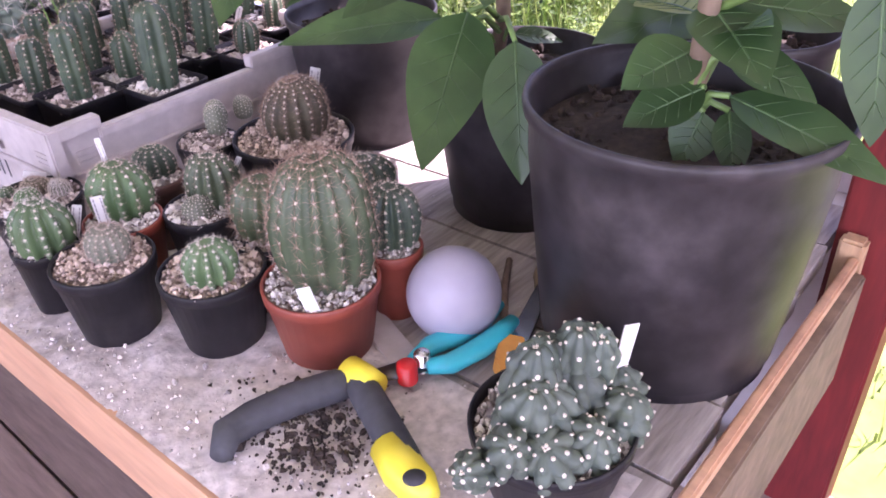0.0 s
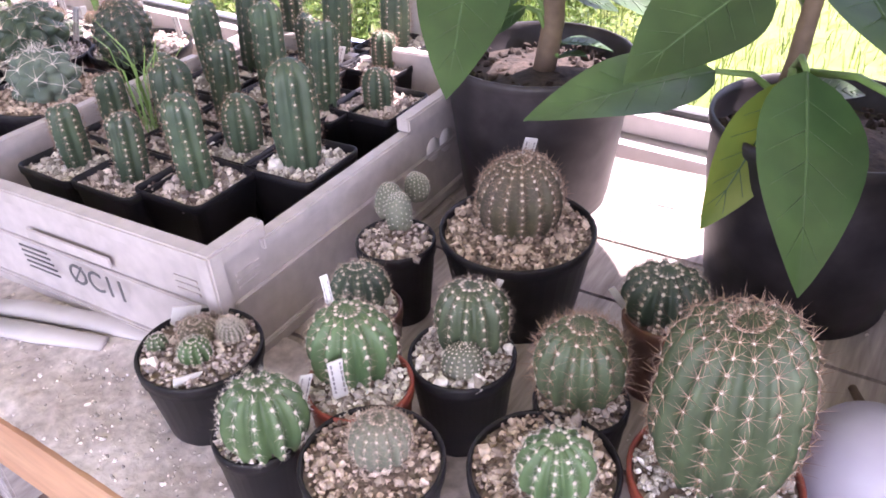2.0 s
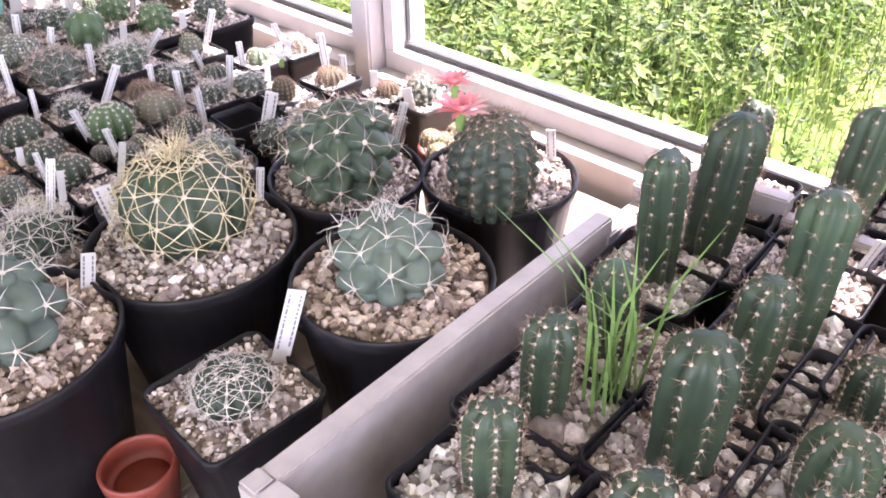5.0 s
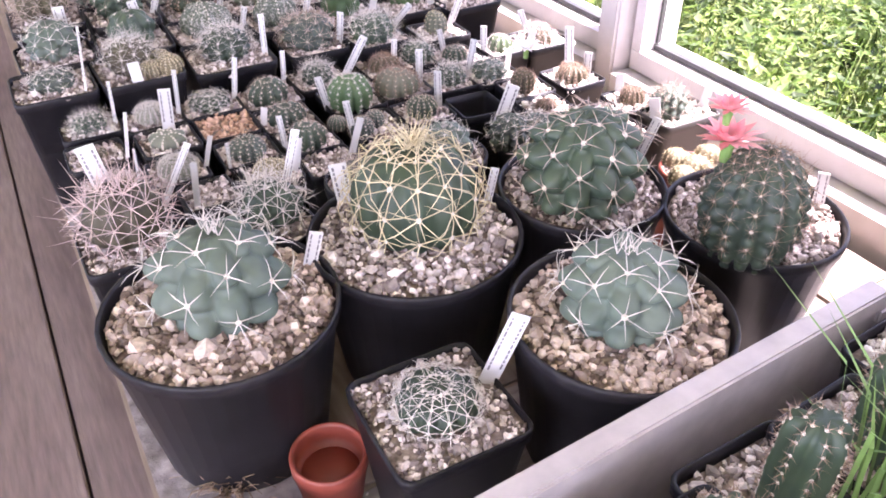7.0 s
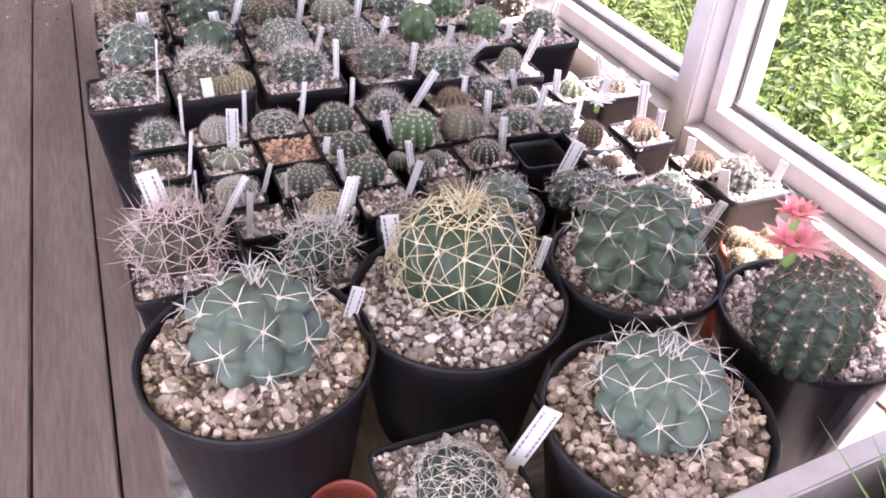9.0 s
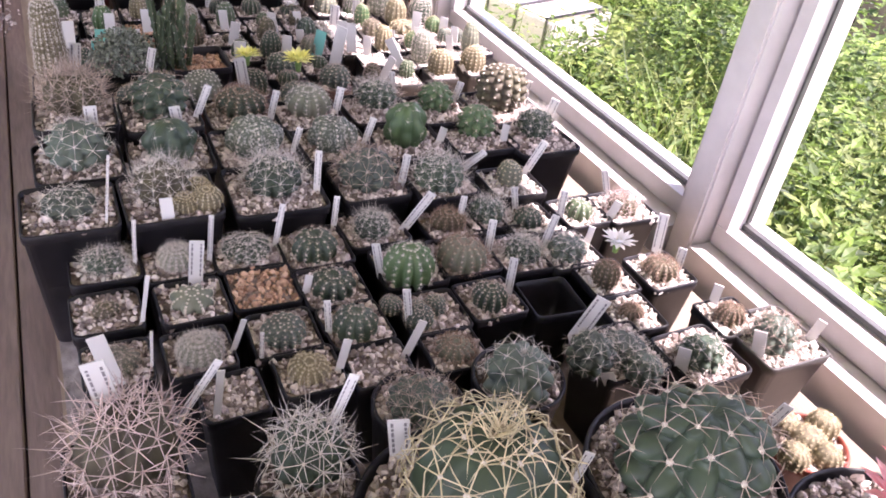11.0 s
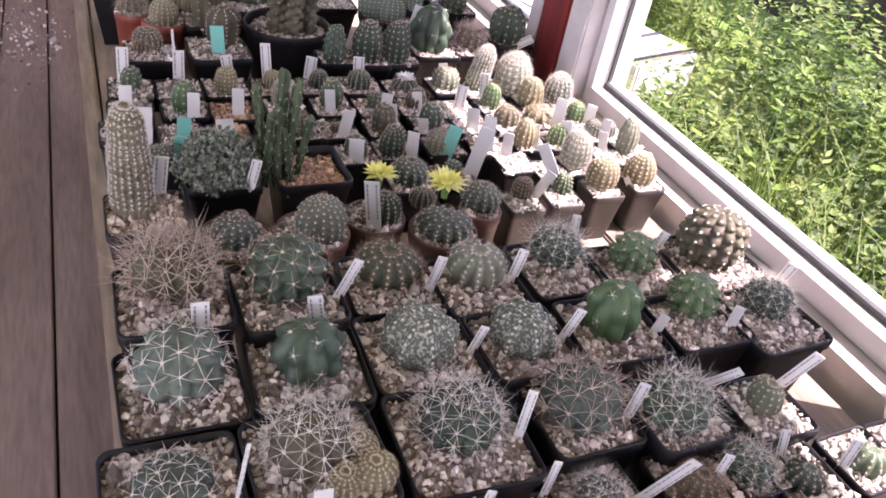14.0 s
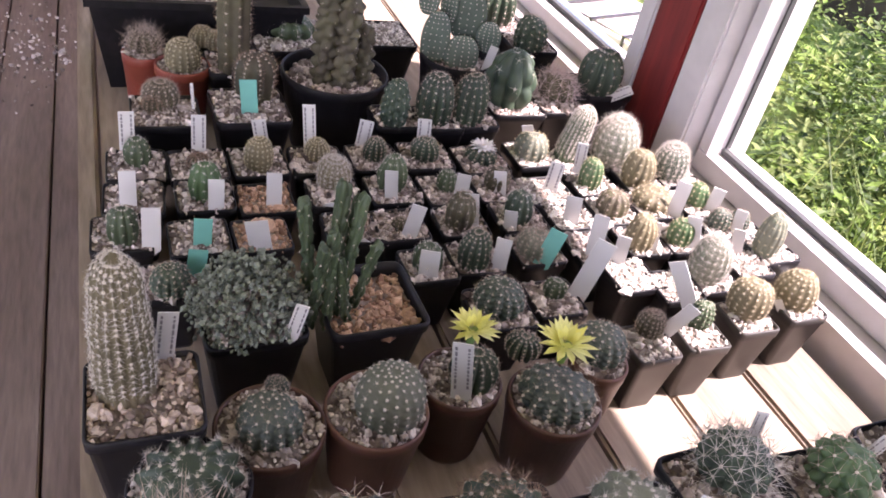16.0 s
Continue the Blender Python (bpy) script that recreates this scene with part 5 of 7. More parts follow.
potted(0.213, 2.579, 0.051, 0.055, 'yellowhair', R=0.012, H=0.02, off=(0.001, 0.007), turn=-0.8, tags=((-0.002, 0.022, -14.6, -5.3, 0.012, 0.049, False),), group='small square pots of young cacti')
potted(0.27, 2.58, 0.051, 0.055, 'darkrib', R=0.012, H=0.024, turn=1.1, tags=((-0.007, 0.02, -19.0, 5.0, 0.014, 0.033, False),), group='small square pots of young cacti')
potted(0.324, 2.58, 0.053, 0.055, 'darkrib', R=0.015, H=0.024, off=(-0.002, -0.002), turn=-2.0, tags=((0.005, 0.023, -23.9, -4.0, 0.014, 0.031, False),), group='small square pots of young cacti')
potted(0.381, 2.569, 0.054, 0.055, 'brownrib', R=0.017, H=0.016, turn=-0.1, flowers=((-0.0, 0.0, 0.017, 0.013, 'white'),), group='small square pots of young cacti')
potted(0.444, 2.576, 0.052, 0.055, 'seedtan', R=0.018, H=0.029, off=(-0.004, -0.002), stone='pale', skin='grey', turn=1.8, tags=((0.01, 0.023, -32.4, -20.0, 0.012, 0.023, False),), group='small square pots of young cacti')
potted(0.485, 2.559, 0.052, 0.055, 'columntan', R=0.017, H=0.064, off=(-0.004, 0.009), stone='pale', skin='green', lean=10, turn=-1.3, tags=((-0.005, -0.023, -36.8, -4.8, 0.011, 0.037, False),), group='small square pots of young cacti')
potted(0.541, 2.567, 0.056, 0.055, 'whitehair', R=0.024, H=0.055, off=(-0.009, -0.008), stone='pale', turn=0.6, tags=((-0.004, -0.025, -40.0, -5.4, 0.013, 0.035, False),), group='small square pots of young cacti')
potted(0.047, 2.529, 0.049, 0.055, 'seedbrown', R=0.007, H=0.01, turn=-2.5, tags=((-0.004, -0.012, -0.2, 0.8, 0.013, 0.037, False),), group='small square pots of young cacti')
potted(0.104, 2.528, 0.049, 0.055, 'seedling', R=0.014, H=0.037, skin='lime', turn=-0.6, tags=((0.007, -0.021, -7.1, -0.1, 0.013, 0.032, False),), group='small square pots of young cacti')
potted(0.154, 2.519, 0.048, 0.055, 'none', stone='red', turn=1.3, tags=((0.005, -0.012, -12.1, -1.8, 0.013, 0.036, False),), group='small square pots of young cacti')
potted(0.216, 2.523, 0.048, 0.055, 'whitehair', R=0.015, H=0.031, off=(0.002, 0.013), skin='tan', turn=-1.8, tags=((-0.01, -0.022, -16.6, 70.8, 0.012, 0.01, False),), group='small square pots of young cacti')
potted(0.272, 2.523, 0.049, 0.055, 'seedling', R=0.014, H=0.037, off=(-0.001, 0.004), turn=0.1, tags=((-0.005, -0.013, -22.0, -6.8, 0.012, 0.031, False),), group='small square pots of young cacti')
potted(0.325, 2.518, 0.05, 0.055, 'seedling', R=0.01, H=0.023, off=(-0.0, 0.003), turn=2.0, tags=((0.008, -0.014, -27.8, 0.1, 0.013, 0.028, False),), group='small square pots of young cacti')
potted(0.378, 2.517, 0.05, 0.055, 'seedbrown', R=0.013, H=0.025, off=(-0.001, 0.002), turn=-1.1, tags=((-0.001, -0.01, -31.1, -10.2, 0.012, 0.027, False),), group='small square pots of young cacti')
potted(0.428, 2.507, 0.051, 0.055, 'none', stone='pale', turn=0.8, tags=((0.004, 0.001, -35.1, 1.8, 0.014, 0.035, False),), group='small square pots of young cacti')
potted(0.486, 2.518, 0.049, 0.055, 'seedtan', R=0.012, H=0.035, off=(-0.006, -0.004), stone='pale', skin='lime', turn=-2.3, group='small square pots of young cacti')
potted(0.547, 2.521, 0.052, 0.055, 'seedtan', R=0.017, H=0.042, off=(-0.01, -0.007), stone='pale', turn=-0.4, group='small square pots of young cacti')
potted(0.594, 2.529, 0.053, 0.055, 'whitehair', R=0.019, H=0.041, off=(-0.009, -0.003), stone='pale', skin='dark', turn=1.5, group='small square pots of young cacti')
potted(0.036, 2.481, 0.047, 0.055, 'seedling', R=0.012, H=0.035, off=(0.001, -0.008), turn=-1.6, tags=((0.021, -0.02, -1.8, 1.5, 0.014, 0.04, False),), group='small square pots of young cacti')
potted(0.093, 2.47, 0.048, 0.055, 'none', turn=0.3, tags=((0.001, -0.011, -6.0, 2.2, 0.014, 0.028, True),), group='small square pots of young cacti')
potted(0.142, 2.467, 0.046, 0.055, 'none', stone='red', turn=2.2, tags=((-0.004, -0.018, -11.1, -10.1, 0.018, 0.03, False),), group='small square pots of young cacti')
potted(0.218, 2.469, 0.047, 0.055, 'redspine', R=0.013, H=0.03, off=(-0.003, -0.006), turn=-0.9, tags=((0.004, -0.02, -19.9, 114.8, 0.012, 0.007, False),), group='small square pots of young cacti')
potted(0.262, 2.468, 0.047, 0.055, 'seedbrown', R=0.008, H=0.012, off=(-0.001, -0.003), turn=1.0, tags=((0.002, -0.017, -24.1, 8.4, 0.013, 0.036, False),), group='small square pots of young cacti')
potted(0.32, 2.467, 0.047, 0.055, 'seedbrown', R=0.014, H=0.036, off=(-0.004, -0.004), turn=-2.1, tags=((0.008, -0.007, -29.4, -9.7, 0.013, 0.036, False),), group='small square pots of young cacti')
potted(0.38, 2.469, 0.048, 0.055, 'seedling', R=0.014, H=0.033, off=(-0.004, -0.003), skin='dark', turn=-0.2, tags=((-0.016, -0.016, -32.8, -8.7, 0.012, 0.02, False),), group='small square pots of young cacti')
potted(0.433, 2.466, 0.048, 0.055, 'none', stone='pale', turn=1.7, tags=((-0.005, -0.011, -37.5, -5.6, 0.015, 0.03, False),), group='small square pots of young cacti')
potted(0.484, 2.468, 0.048, 0.055, 'seedbrown', R=0.016, H=0.027, off=(-0.004, -0.001), stone='pale', turn=-1.4, group='small square pots of young cacti')
potted(0.534, 2.473, 0.05, 0.055, 'seedtan', R=0.021, H=0.019, off=(-0.0, 0.003), stone='pale', turn=0.5, tags=((0.012, -0.019, -45.1, 0.0, 0.014, 0.041, False),), group='small square pots of young cacti')
potted(0.588, 2.472, 0.05, 0.055, 'seedtan', R=0.013, H=0.027, off=(-0.004, -0.0), stone='pale', skin='lime', turn=2.4, tags=((0.005, -0.016, -47.5, 2.6, 0.013, 0.03, False),), group='small square pots of young cacti')
potted(0.066, 2.418, 0.043, 0.055, 'mammil', R=0.015, H=0.024, off=(-0.0, -0.009), skin='dark', turn=-0.7, tags=((0.019, 0.006, -5.4, 5.8, 0.014, 0.026, True),), group='small square pots of young cacti')
potted(0.269, 2.411, 0.045, 0.055, 'seedling', R=0.013, H=0.027, off=(-0.003, -0.003), turn=1.2, tags=((-0.006, -0.015, -26.5, -3.2, 0.016, 0.029, False),), group='small square pots of young cacti')
potted(0.313, 2.415, 0.045, 0.055, 'darkrib', R=0.014, H=0.038, off=(-0.006, -0.008), turn=-1.9, tags=((0.015, -0.017, -32.7, -1.4, 0.013, 0.034, False),), group='small square pots of young cacti')
potted(0.374, 2.42, 0.046, 0.055, 'hairy', R=0.017, H=0.026, off=(-0.004, -0.004), turn=0.0, tags=((-0.004, -0.02, -36.3, 10.3, 0.015, 0.04, True),), group='small square pots of young cacti')
potted(0.431, 2.416, 0.047, 0.055, 'none', turn=1.9, tags=((-0.007, -0.012, -40.2, -4.0, 0.014, 0.045, False),), group='small square pots of young cacti')
potted(0.486, 2.419, 0.046, 0.055, 'seedtan', R=0.014, H=0.037, off=(-0.009, -0.007), stone='pale', turn=-1.2, tags=((0.002, -0.013, -44.5, -7.8, 0.013, 0.032, False),), group='small square pots of young cacti')
potted(0.532, 2.418, 0.047, 0.055, 'seedtan', R=0.013, H=0.028, off=(-0.007, -0.004), stone='pale', skin='lime', turn=0.7, tags=((0.001, -0.017, -47.5, -14.1, 0.013, 0.036, False),), group='small square pots of young cacti')
potted(0.59, 2.432, 0.047, 0.055, 'mammil', R=0.012, H=0.022, off=(-0.004, -0.001), stone='pale', turn=-2.4, group='small square pots of young cacti')
potted(0.61, 2.428, 0.043, 0.055, 'mammil', R=0.011, H=0.022, off=(-0.004, -0.001), stone='pale', turn=-0.5, tags=((-0.013, -0.011, -50.0, -5.2, 0.011, 0.029, False),), group='small square pots of young cacti')
potted(0.619, 2.39, 0.046, 0.055, 'seedtan', R=0.013, H=0.049, off=(-0.013, -0.004), stone='pale', skin='grey', turn=1.4, group='small square pots of young cacti')
potted(0.309, 2.351, 0.051, 0.055, 'mammil', R=0.021, H=0.026, off=(-0.001, 0.003), skin='dark', turn=-1.7, group='small square pots of young cacti')
potted(0.361, 2.355, 0.045, 0.055, 'seedling', R=0.01, H=0.018, off=(0.002, 0.006), turn=0.2, tags=((0.02, 0.0, -40.1, 8.9, 0.016, 0.063, False),), group='small square pots of young cacti')
potted(0.448, 2.373, 0.045, 0.055, 'none', stone='pale', turn=2.1, tags=((-0.004, 0.018, -42.4, -3.0, 0.012, 0.031, False),), group='small square pots of young cacti')
potted(0.482, 2.354, 0.043, 0.055, 'none', stone='pale', turn=-1.0, group='small square pots of young cacti')
potted(0.525, 2.36, 0.044, 0.055, 'whitehair', R=0.017, H=0.048, off=(-0.007, 0.002), stone='pale', turn=0.9, tags=((0.011, -0.003, -50.6, -14.5, 0.011, 0.031, False),), group='small square pots of young cacti')
potted(0.577, 2.373, 0.042, 0.055, 'none', stone='pale', turn=-2.2, tags=((-0.001, 0.016, -50.7, -11.5, 0.011, 0.027, False),), group='small square pots of young cacti')
potted(0.082, 2.65, 0.063, 0.07, 'hairy', R=0.017, H=0.025, off=(-0.003, 0.019), skin='brown', turn=-0.3, pups=((-0.009, 0.009, 0.011, 0.016, 'redspine'),), tags=((0.026, 0.004, -5.5, -3.1, 0.003, 0.03, False),), group='larger plants at the far end of the bench')
potted(0.162, 2.66, 0.074, 0.07, 'column', R=0.02, H=0.05, off=(0.009, 0.021), skin='brown', turn=1.6, tags=((-0.002, -0.014, -9.8, -4.7, 0.016, 0.038, True),), group='larger plants at the far end of the bench')
potted(0.071, 2.781, 0.046, 0.07, 'wild', R=0.016, H=0.024, off=(0.001, 0.007), shape='round', pot='terra', turn=-1.5, group='larger plants at the far end of the bench')
potted(0.107, 2.752, 0.057, 0.07, 'yellowhair', R=0.018, H=0.035, off=(-0.0, -0.005), shape='round', pot='terra', turn=0.4, pups=((0.027, 0.059, 0.014, 0.021, 'yellowhair'), (0.042, 0.048, 0.014, 0.021, 'yellowhair')), group='larger plants at the far end of the bench')
potted(0.16, 2.757, 0.058, 0.07, 'column', R=0.018, H=0.113, off=(-0.003, -0.016), skin='brown', turn=2.3, group='larger plants at the far end of the bench')
potted(0.351, 2.63, 0.051, 0.07, 'barrel', R=0.02, H=0.056, off=(-0.005, -0.003), skin='dark', turn=-0.8, group='larger plants at the far end of the bench')
potted(0.392, 2.633, 0.052, 0.07, 'barrel', R=0.019, H=0.055, off=(-0.007, -0.007), skin='dark', turn=1.1, group='larger plants at the far end of the bench')
potted(0.455, 2.664, 0.067, 0.07, 'astrogreen', R=0.031, H=0.064, off=(-0.004, 0.005), skin='dark', turn=-2.0, group='larger plants at the far end of the bench')
potted(0.515, 2.666, 0.062, 0.07, 'wildpink', R=0.022, H=0.031, off=(0.004, 0.013), turn=-0.1, group='larger plants at the far end of the bench')
potted(0.596, 2.707, 0.066, 0.07, 'brownrib', R=0.027, H=0.056, off=(-0.01, -0.011), turn=1.8, tags=((-0.003, -0.029, -37.3, 50.6, 0.013, 0.031, False),), group='larger plants at the far end of the bench')
potted(0.307, 2.635, 0.05, 0.07, 'knobbly', R=0.015, H=0.054, off=(-0.006, -0.013), skin='dark', turn=-1.3, group='larger plants at the far end of the bench')
potted(0.236, 2.832, 0.095, 0.07, 'seedling', R=0.03, H=0.024, off=(0.002, 0.01), stone='pale', turn=0.6, group='larger plants at the far end of the bench')
potted(0.555, 2.829, 0.064, 0.07, 'mammil', R=0.023, H=0.047, off=(-0.007, -0.014), skin='dark', turn=-2.5, group='larger plants at the far end of the bench')
potted(0.352, 2.846, 0.08, 0.07, 'none', stone='pale', turn=-0.6, group='larger plants at the far end of the bench')
potted(0.536, 2.893, 0.074, 0.07, 'barrel', R=0.027, H=0.055, off=(-0.002, 0.008), skin='dark', turn=1.3, group='larger plants at the far end of the bench')

# ---------------------------------------------------------------- crate of columnar cacti
CRATE = pose(0.1245, 1.204, 0.0095, -2.0, 0, 2.5)
CL, CW, CH = 0.425, 0.345, 0.115
crate = thing("plastic_crate", 0, 0, 0, 0, "grey plastic stacking crate, open, holding square pots", "crate")
crate.matrix_basis = CRATE


def crate_wall(name, along, notch, holes=()):
    """An upright wall of that length with a rim and a dropped notch; no holes are cut."""
    b = Build()
    n0, n1 = notch
    t = 0.006
    b.box(0, 0, 0.004, along, t, CH - 0.03, 0, 0)
    b.box(0, 0, CH - 0.03, n0, t, CH, 0, 0).box(n1, 0, CH - 0.03, along, t, CH, 0, 0).box(n0, 0, CH - 0.03, n1, t, CH - 0.014, 0, 0)
    b.box(-0.004, -0.006, CH - 0.012, n0 + 0.004, t + 0.003, CH + 0.002, 0, 0.0015).box(n1 - 0.004, -0.006, CH - 0.012, along + 0.004, t + 0.003, CH + 0.002, 0, 0.0015)
    b.box(n0, -0.005, CH - 0.024, n1, t + 0.003, CH - 0.013, 0, 0.0015)
    b.box(0.012, -0.0035, CH * 0.52, along - 0.012, 0.0, CH * 0.56, 0, 0.001)
    b.box(-0.002, -0.004, 0.0, along + 0.002, t + 0.002, 0.012, 0, 0.0015)
    for k in range(3):
        for x in (0.02, along - 0.045):
            b.box(x, -0.0012, CH * 0.62 + k * 0.006, x + 0.025, -0.0002, CH * 0.62 + k * 0.006 + 0.0025)
    ob = part(name, b.mesh(name, M_CRATE, False), crate)
    return ob


w = crate_wall("front_wall", CW, (0.02, 0.055))
w.matrix_basis = pose(0, CW / 2, 0, 0, 0, -90)
w = crate_wall("back_wall", CW, (0.15, 0.25))
w.matrix_basis = pose(CL, -CW / 2, 0, 0, 0, 90)
w = crate_wall("side_wall", CL, (0.05, 0.26))
w.matrix_basis = pose(0, -CW / 2, 0, 0, 0, 0)
w = crate_wall("side_wall", CL, (0.05, 0.11))
w.matrix_basis = pose(CL, CW / 2, 0, 0, 0, 180)
for x in (-0.007, CL - 0.008):
    for y in (-CW / 2 - 0.007, CW / 2 - 0.008):
        part("corner_post", Build().box(x, y, 0.001, x + 0.015, y + 0.015, CH + 0.003, 0, 0.002).mesh("corner_post", M_CRATE, False), crate)
part("crate_floor", Build().box(0.004, -CW / 2 + 0.004, 0.002, CL - 0.004, CW / 2 - 0.004, 0.006).mesh("crate_floor", M_CRATE, False), crate)
part("grip_recess", Build().box(-0.0062, -0.055, 0.071, -0.0042, 0.055, 0.082, 0, 0.0008).mesh("grip_recess", M_CRATE, False), crate)
# white discs on the wall paint the light that shows through two round holes
for x in (0.30, 0.325):
    hole = Build().lathe([(0, 0), (0.011, 0), (0.0125, 0.0006), (0.0125, 0.0012), (0, 0.0012)], 16)
    part("hole_cap", hole.mesh("hole_cap", M_WHITE), crate, "pale disc standing in for a hole lit from behind in the crate wall", pose(x, -CW / 2 - 0.0012, 0.066, 90, 0, 0))
text = bpy.data.curves.new("crate_code", "FONT")
text.body, text.size, text.extrude, text.align_x, text.align_y = "ØC11", 0.030, 0.0003, "CENTER", "CENTER"
text.materials.append(M_CRATE_TEXT)
part("crate_code", text, crate, "dark printed code", pose(-0.0072, -0.030, 0.050, 90, 0, -90))
bars = Build()
for k in range(5):
    bars.box(-0.0070, 0.035 - 0.002 * k, 0.060 - k * 0.0055, -0.0062, 0.075 - 0.001 * k, 0.0615 - k * 0.0055)
part("print_bars", bars.mesh("print_bars", M_CRATE_TEXT, False), crate)


def column_pot(x, y, R, H, seed, lean=0.0, tags=()):
    t = thing("potted_column_cactus", x, y, bench_top(y) + 0.007, 2.5 + seed % 5 - 2, "green columnar cactus in square black plastic pot", "cactus", "pots in the crate")
    v, f = square_pot(0.080, 0.097)
    part("pot", mesh("pot", v, f, M_POT), t)
    part("gravel", gravel_mesh("square", 0.0365, 0.088, seed, M_STONE if seed % 3 else M_STONE_PALE, 0.0044), t)
    stem(t, pose(0, 0, 0.086, ((seed * 7 % 9) - 4) * 0.5, ((seed * 5 % 9) - 4) * 0.5 + lean, 0), seed, R, H + 0.004, **KINDS["column"])
    for a in tags:
        part("plant_label", label_mesh(0.008, 0.03, 1, False, seed), t, "white plastic label", pose(*a))
    return t


column_pot(0.204, 1.304, 0.0151, 0.062, 501, lean=0)
column_pot(0.209, 1.226, 0.0157, 0.064, 502, lean=2)
column_pot(0.227, 1.159, 0.016, 0.083, 503, lean=0)
column_pot(0.302, 1.103, 0.0217, 0.098, 504, lean=5)
column_pot(0.265, 1.317, 0.0151, 0.069, 505, lean=0)
column_pot(0.283, 1.242, 0.0198, 0.084, 506, lean=2)
column_pot(0.302, 1.175, 0.0182, 0.054, 507, lean=0)
column_pot(0.333, 1.317, 0.0153, 0.065, 508, lean=0)
column_pot(0.344, 1.242, 0.0146, 0.085, 509, lean=1)
column_pot(0.37, 1.185, 0.0137, 0.045, 510, lean=0)
column_pot(0.413, 1.17, 0.0171, 0.092, 511, lean=3)
column_pot(0.442, 1.12, 0.0165, 0.04, 512, lean=2)
column_pot(0.419, 1.338, 0.016, 0.096, 513, lean=0)
column_pot(0.472, 1.328, 0.0203, 0.102, 514, lean=5)
column_pot(0.56, 1.348, 0.0145, 0.078, 515, lean=3)
column_pot(0.411, 1.24, 0.0168, 0.105, 516, lean=2)
column_pot(0.488, 1.254, 0.0127, 0.07, 517, lean=0, tags=((0.02, -0.02, 0.09, 0, 20, -40),))
column_pot(0.545, 1.264, 0.0172, 0.102, 518, lean=4)
column_pot(0.603, 1.217, 0.0186, 0.073, 519, lean=4)
column_pot(0.543, 1.19, 0.0144, 0.042, 520, lean=0)
# a tuft of grass weeds in one of the pots
b = Build()
rng = np.random.default_rng(8)
for k in range(26):
    a, L = rng.uniform(0, 6.28), rng.uniform(0.05, 0.13)
    p = Vector((0.295 + rng.uniform(-0.018, 0.018), 1.299 + rng.uniform(-0.018, 0.018), 0.098))
    d = Vector((math.cos(a), math.sin(a), 0)) * L
    q, t = p + d * 0.12 + Vector((0, 0, L * 0.7)), p + d * 0.45 + Vector((0, 0, L))
    w = Vector((-math.sin(a), math.cos(a), 0)) * 0.0011
    b.add([p - w, p + w, q + w, q - w, t], [(0, 1, 2, 3), (3, 2, 4)])
tagged(new("grass_weed", b.mesh("grass_weed", M_STEM, False)), "thin green grass weed growing from the crate's pots", "grass", "", "stuff")


# ---------------------------------------------------------------- large tubs with pepper plants
def leaf_mesh(L, W, seed, droop=0.25, mat=None):
    """A broad pointed leaf with a raised midrib and a wavy edge; it points along +x."""
    r = np.random.default_rng(seed)
    b = Build()
    n, m = 14, 4
    rows = []
    for i in range(n + 1):
        u = i / n
        w = W * 0.5 * (math.sin(math.pi * u ** 0.8) ** 0.85) * (1 - 0.25 * u) + 0.0004
        zc = -droop * L * u * u + 0.10 * L * u
        row = []
        for j in range(-m, m + 1):
            s = j / m
            row.append((L * u, w * s, zc + 0.16 * w * abs(s) ** 1.2 - 0.02 * w * (1 - abs(s)) + 0.035 * w * math.sin(9 * u + 3 * s + seed) * abs(s)))
        rows.append(row)
    k = 2 * m + 1
    b.v = [p for row in rows for p in row]
    b.f = [(i * k + j, (i + 1) * k + j, (i + 1) * k + j + 1, i * k + j + 1) for i in range(n) for j in range(k - 1)]
    b.i = [0] * len(b.f)
    b.tube([(L * i / 8, 0, -droop * L * (i / 8) ** 2 + 0.10 * L * i / 8 - 0.0008) for i in range(9)], [0.0015 * (1 - 0.08 * i) for i in range(9)], 5, 1)
    for i in range(2, 12, 2):
        u = i / n
        for s in (-1, 1):
            a, c = Vector(rows[i][m]), Vector(rows[min(n, i + 2)][m + s * 3])
            b.tube([a, (a + c) / 2 + Vector((0, 0, 0.0006)), c], [0.0004, 0.0003, 0.0002], 4, 1)
    return b.mesh("leaf", [mat or M_LEAF, M_VEIN])


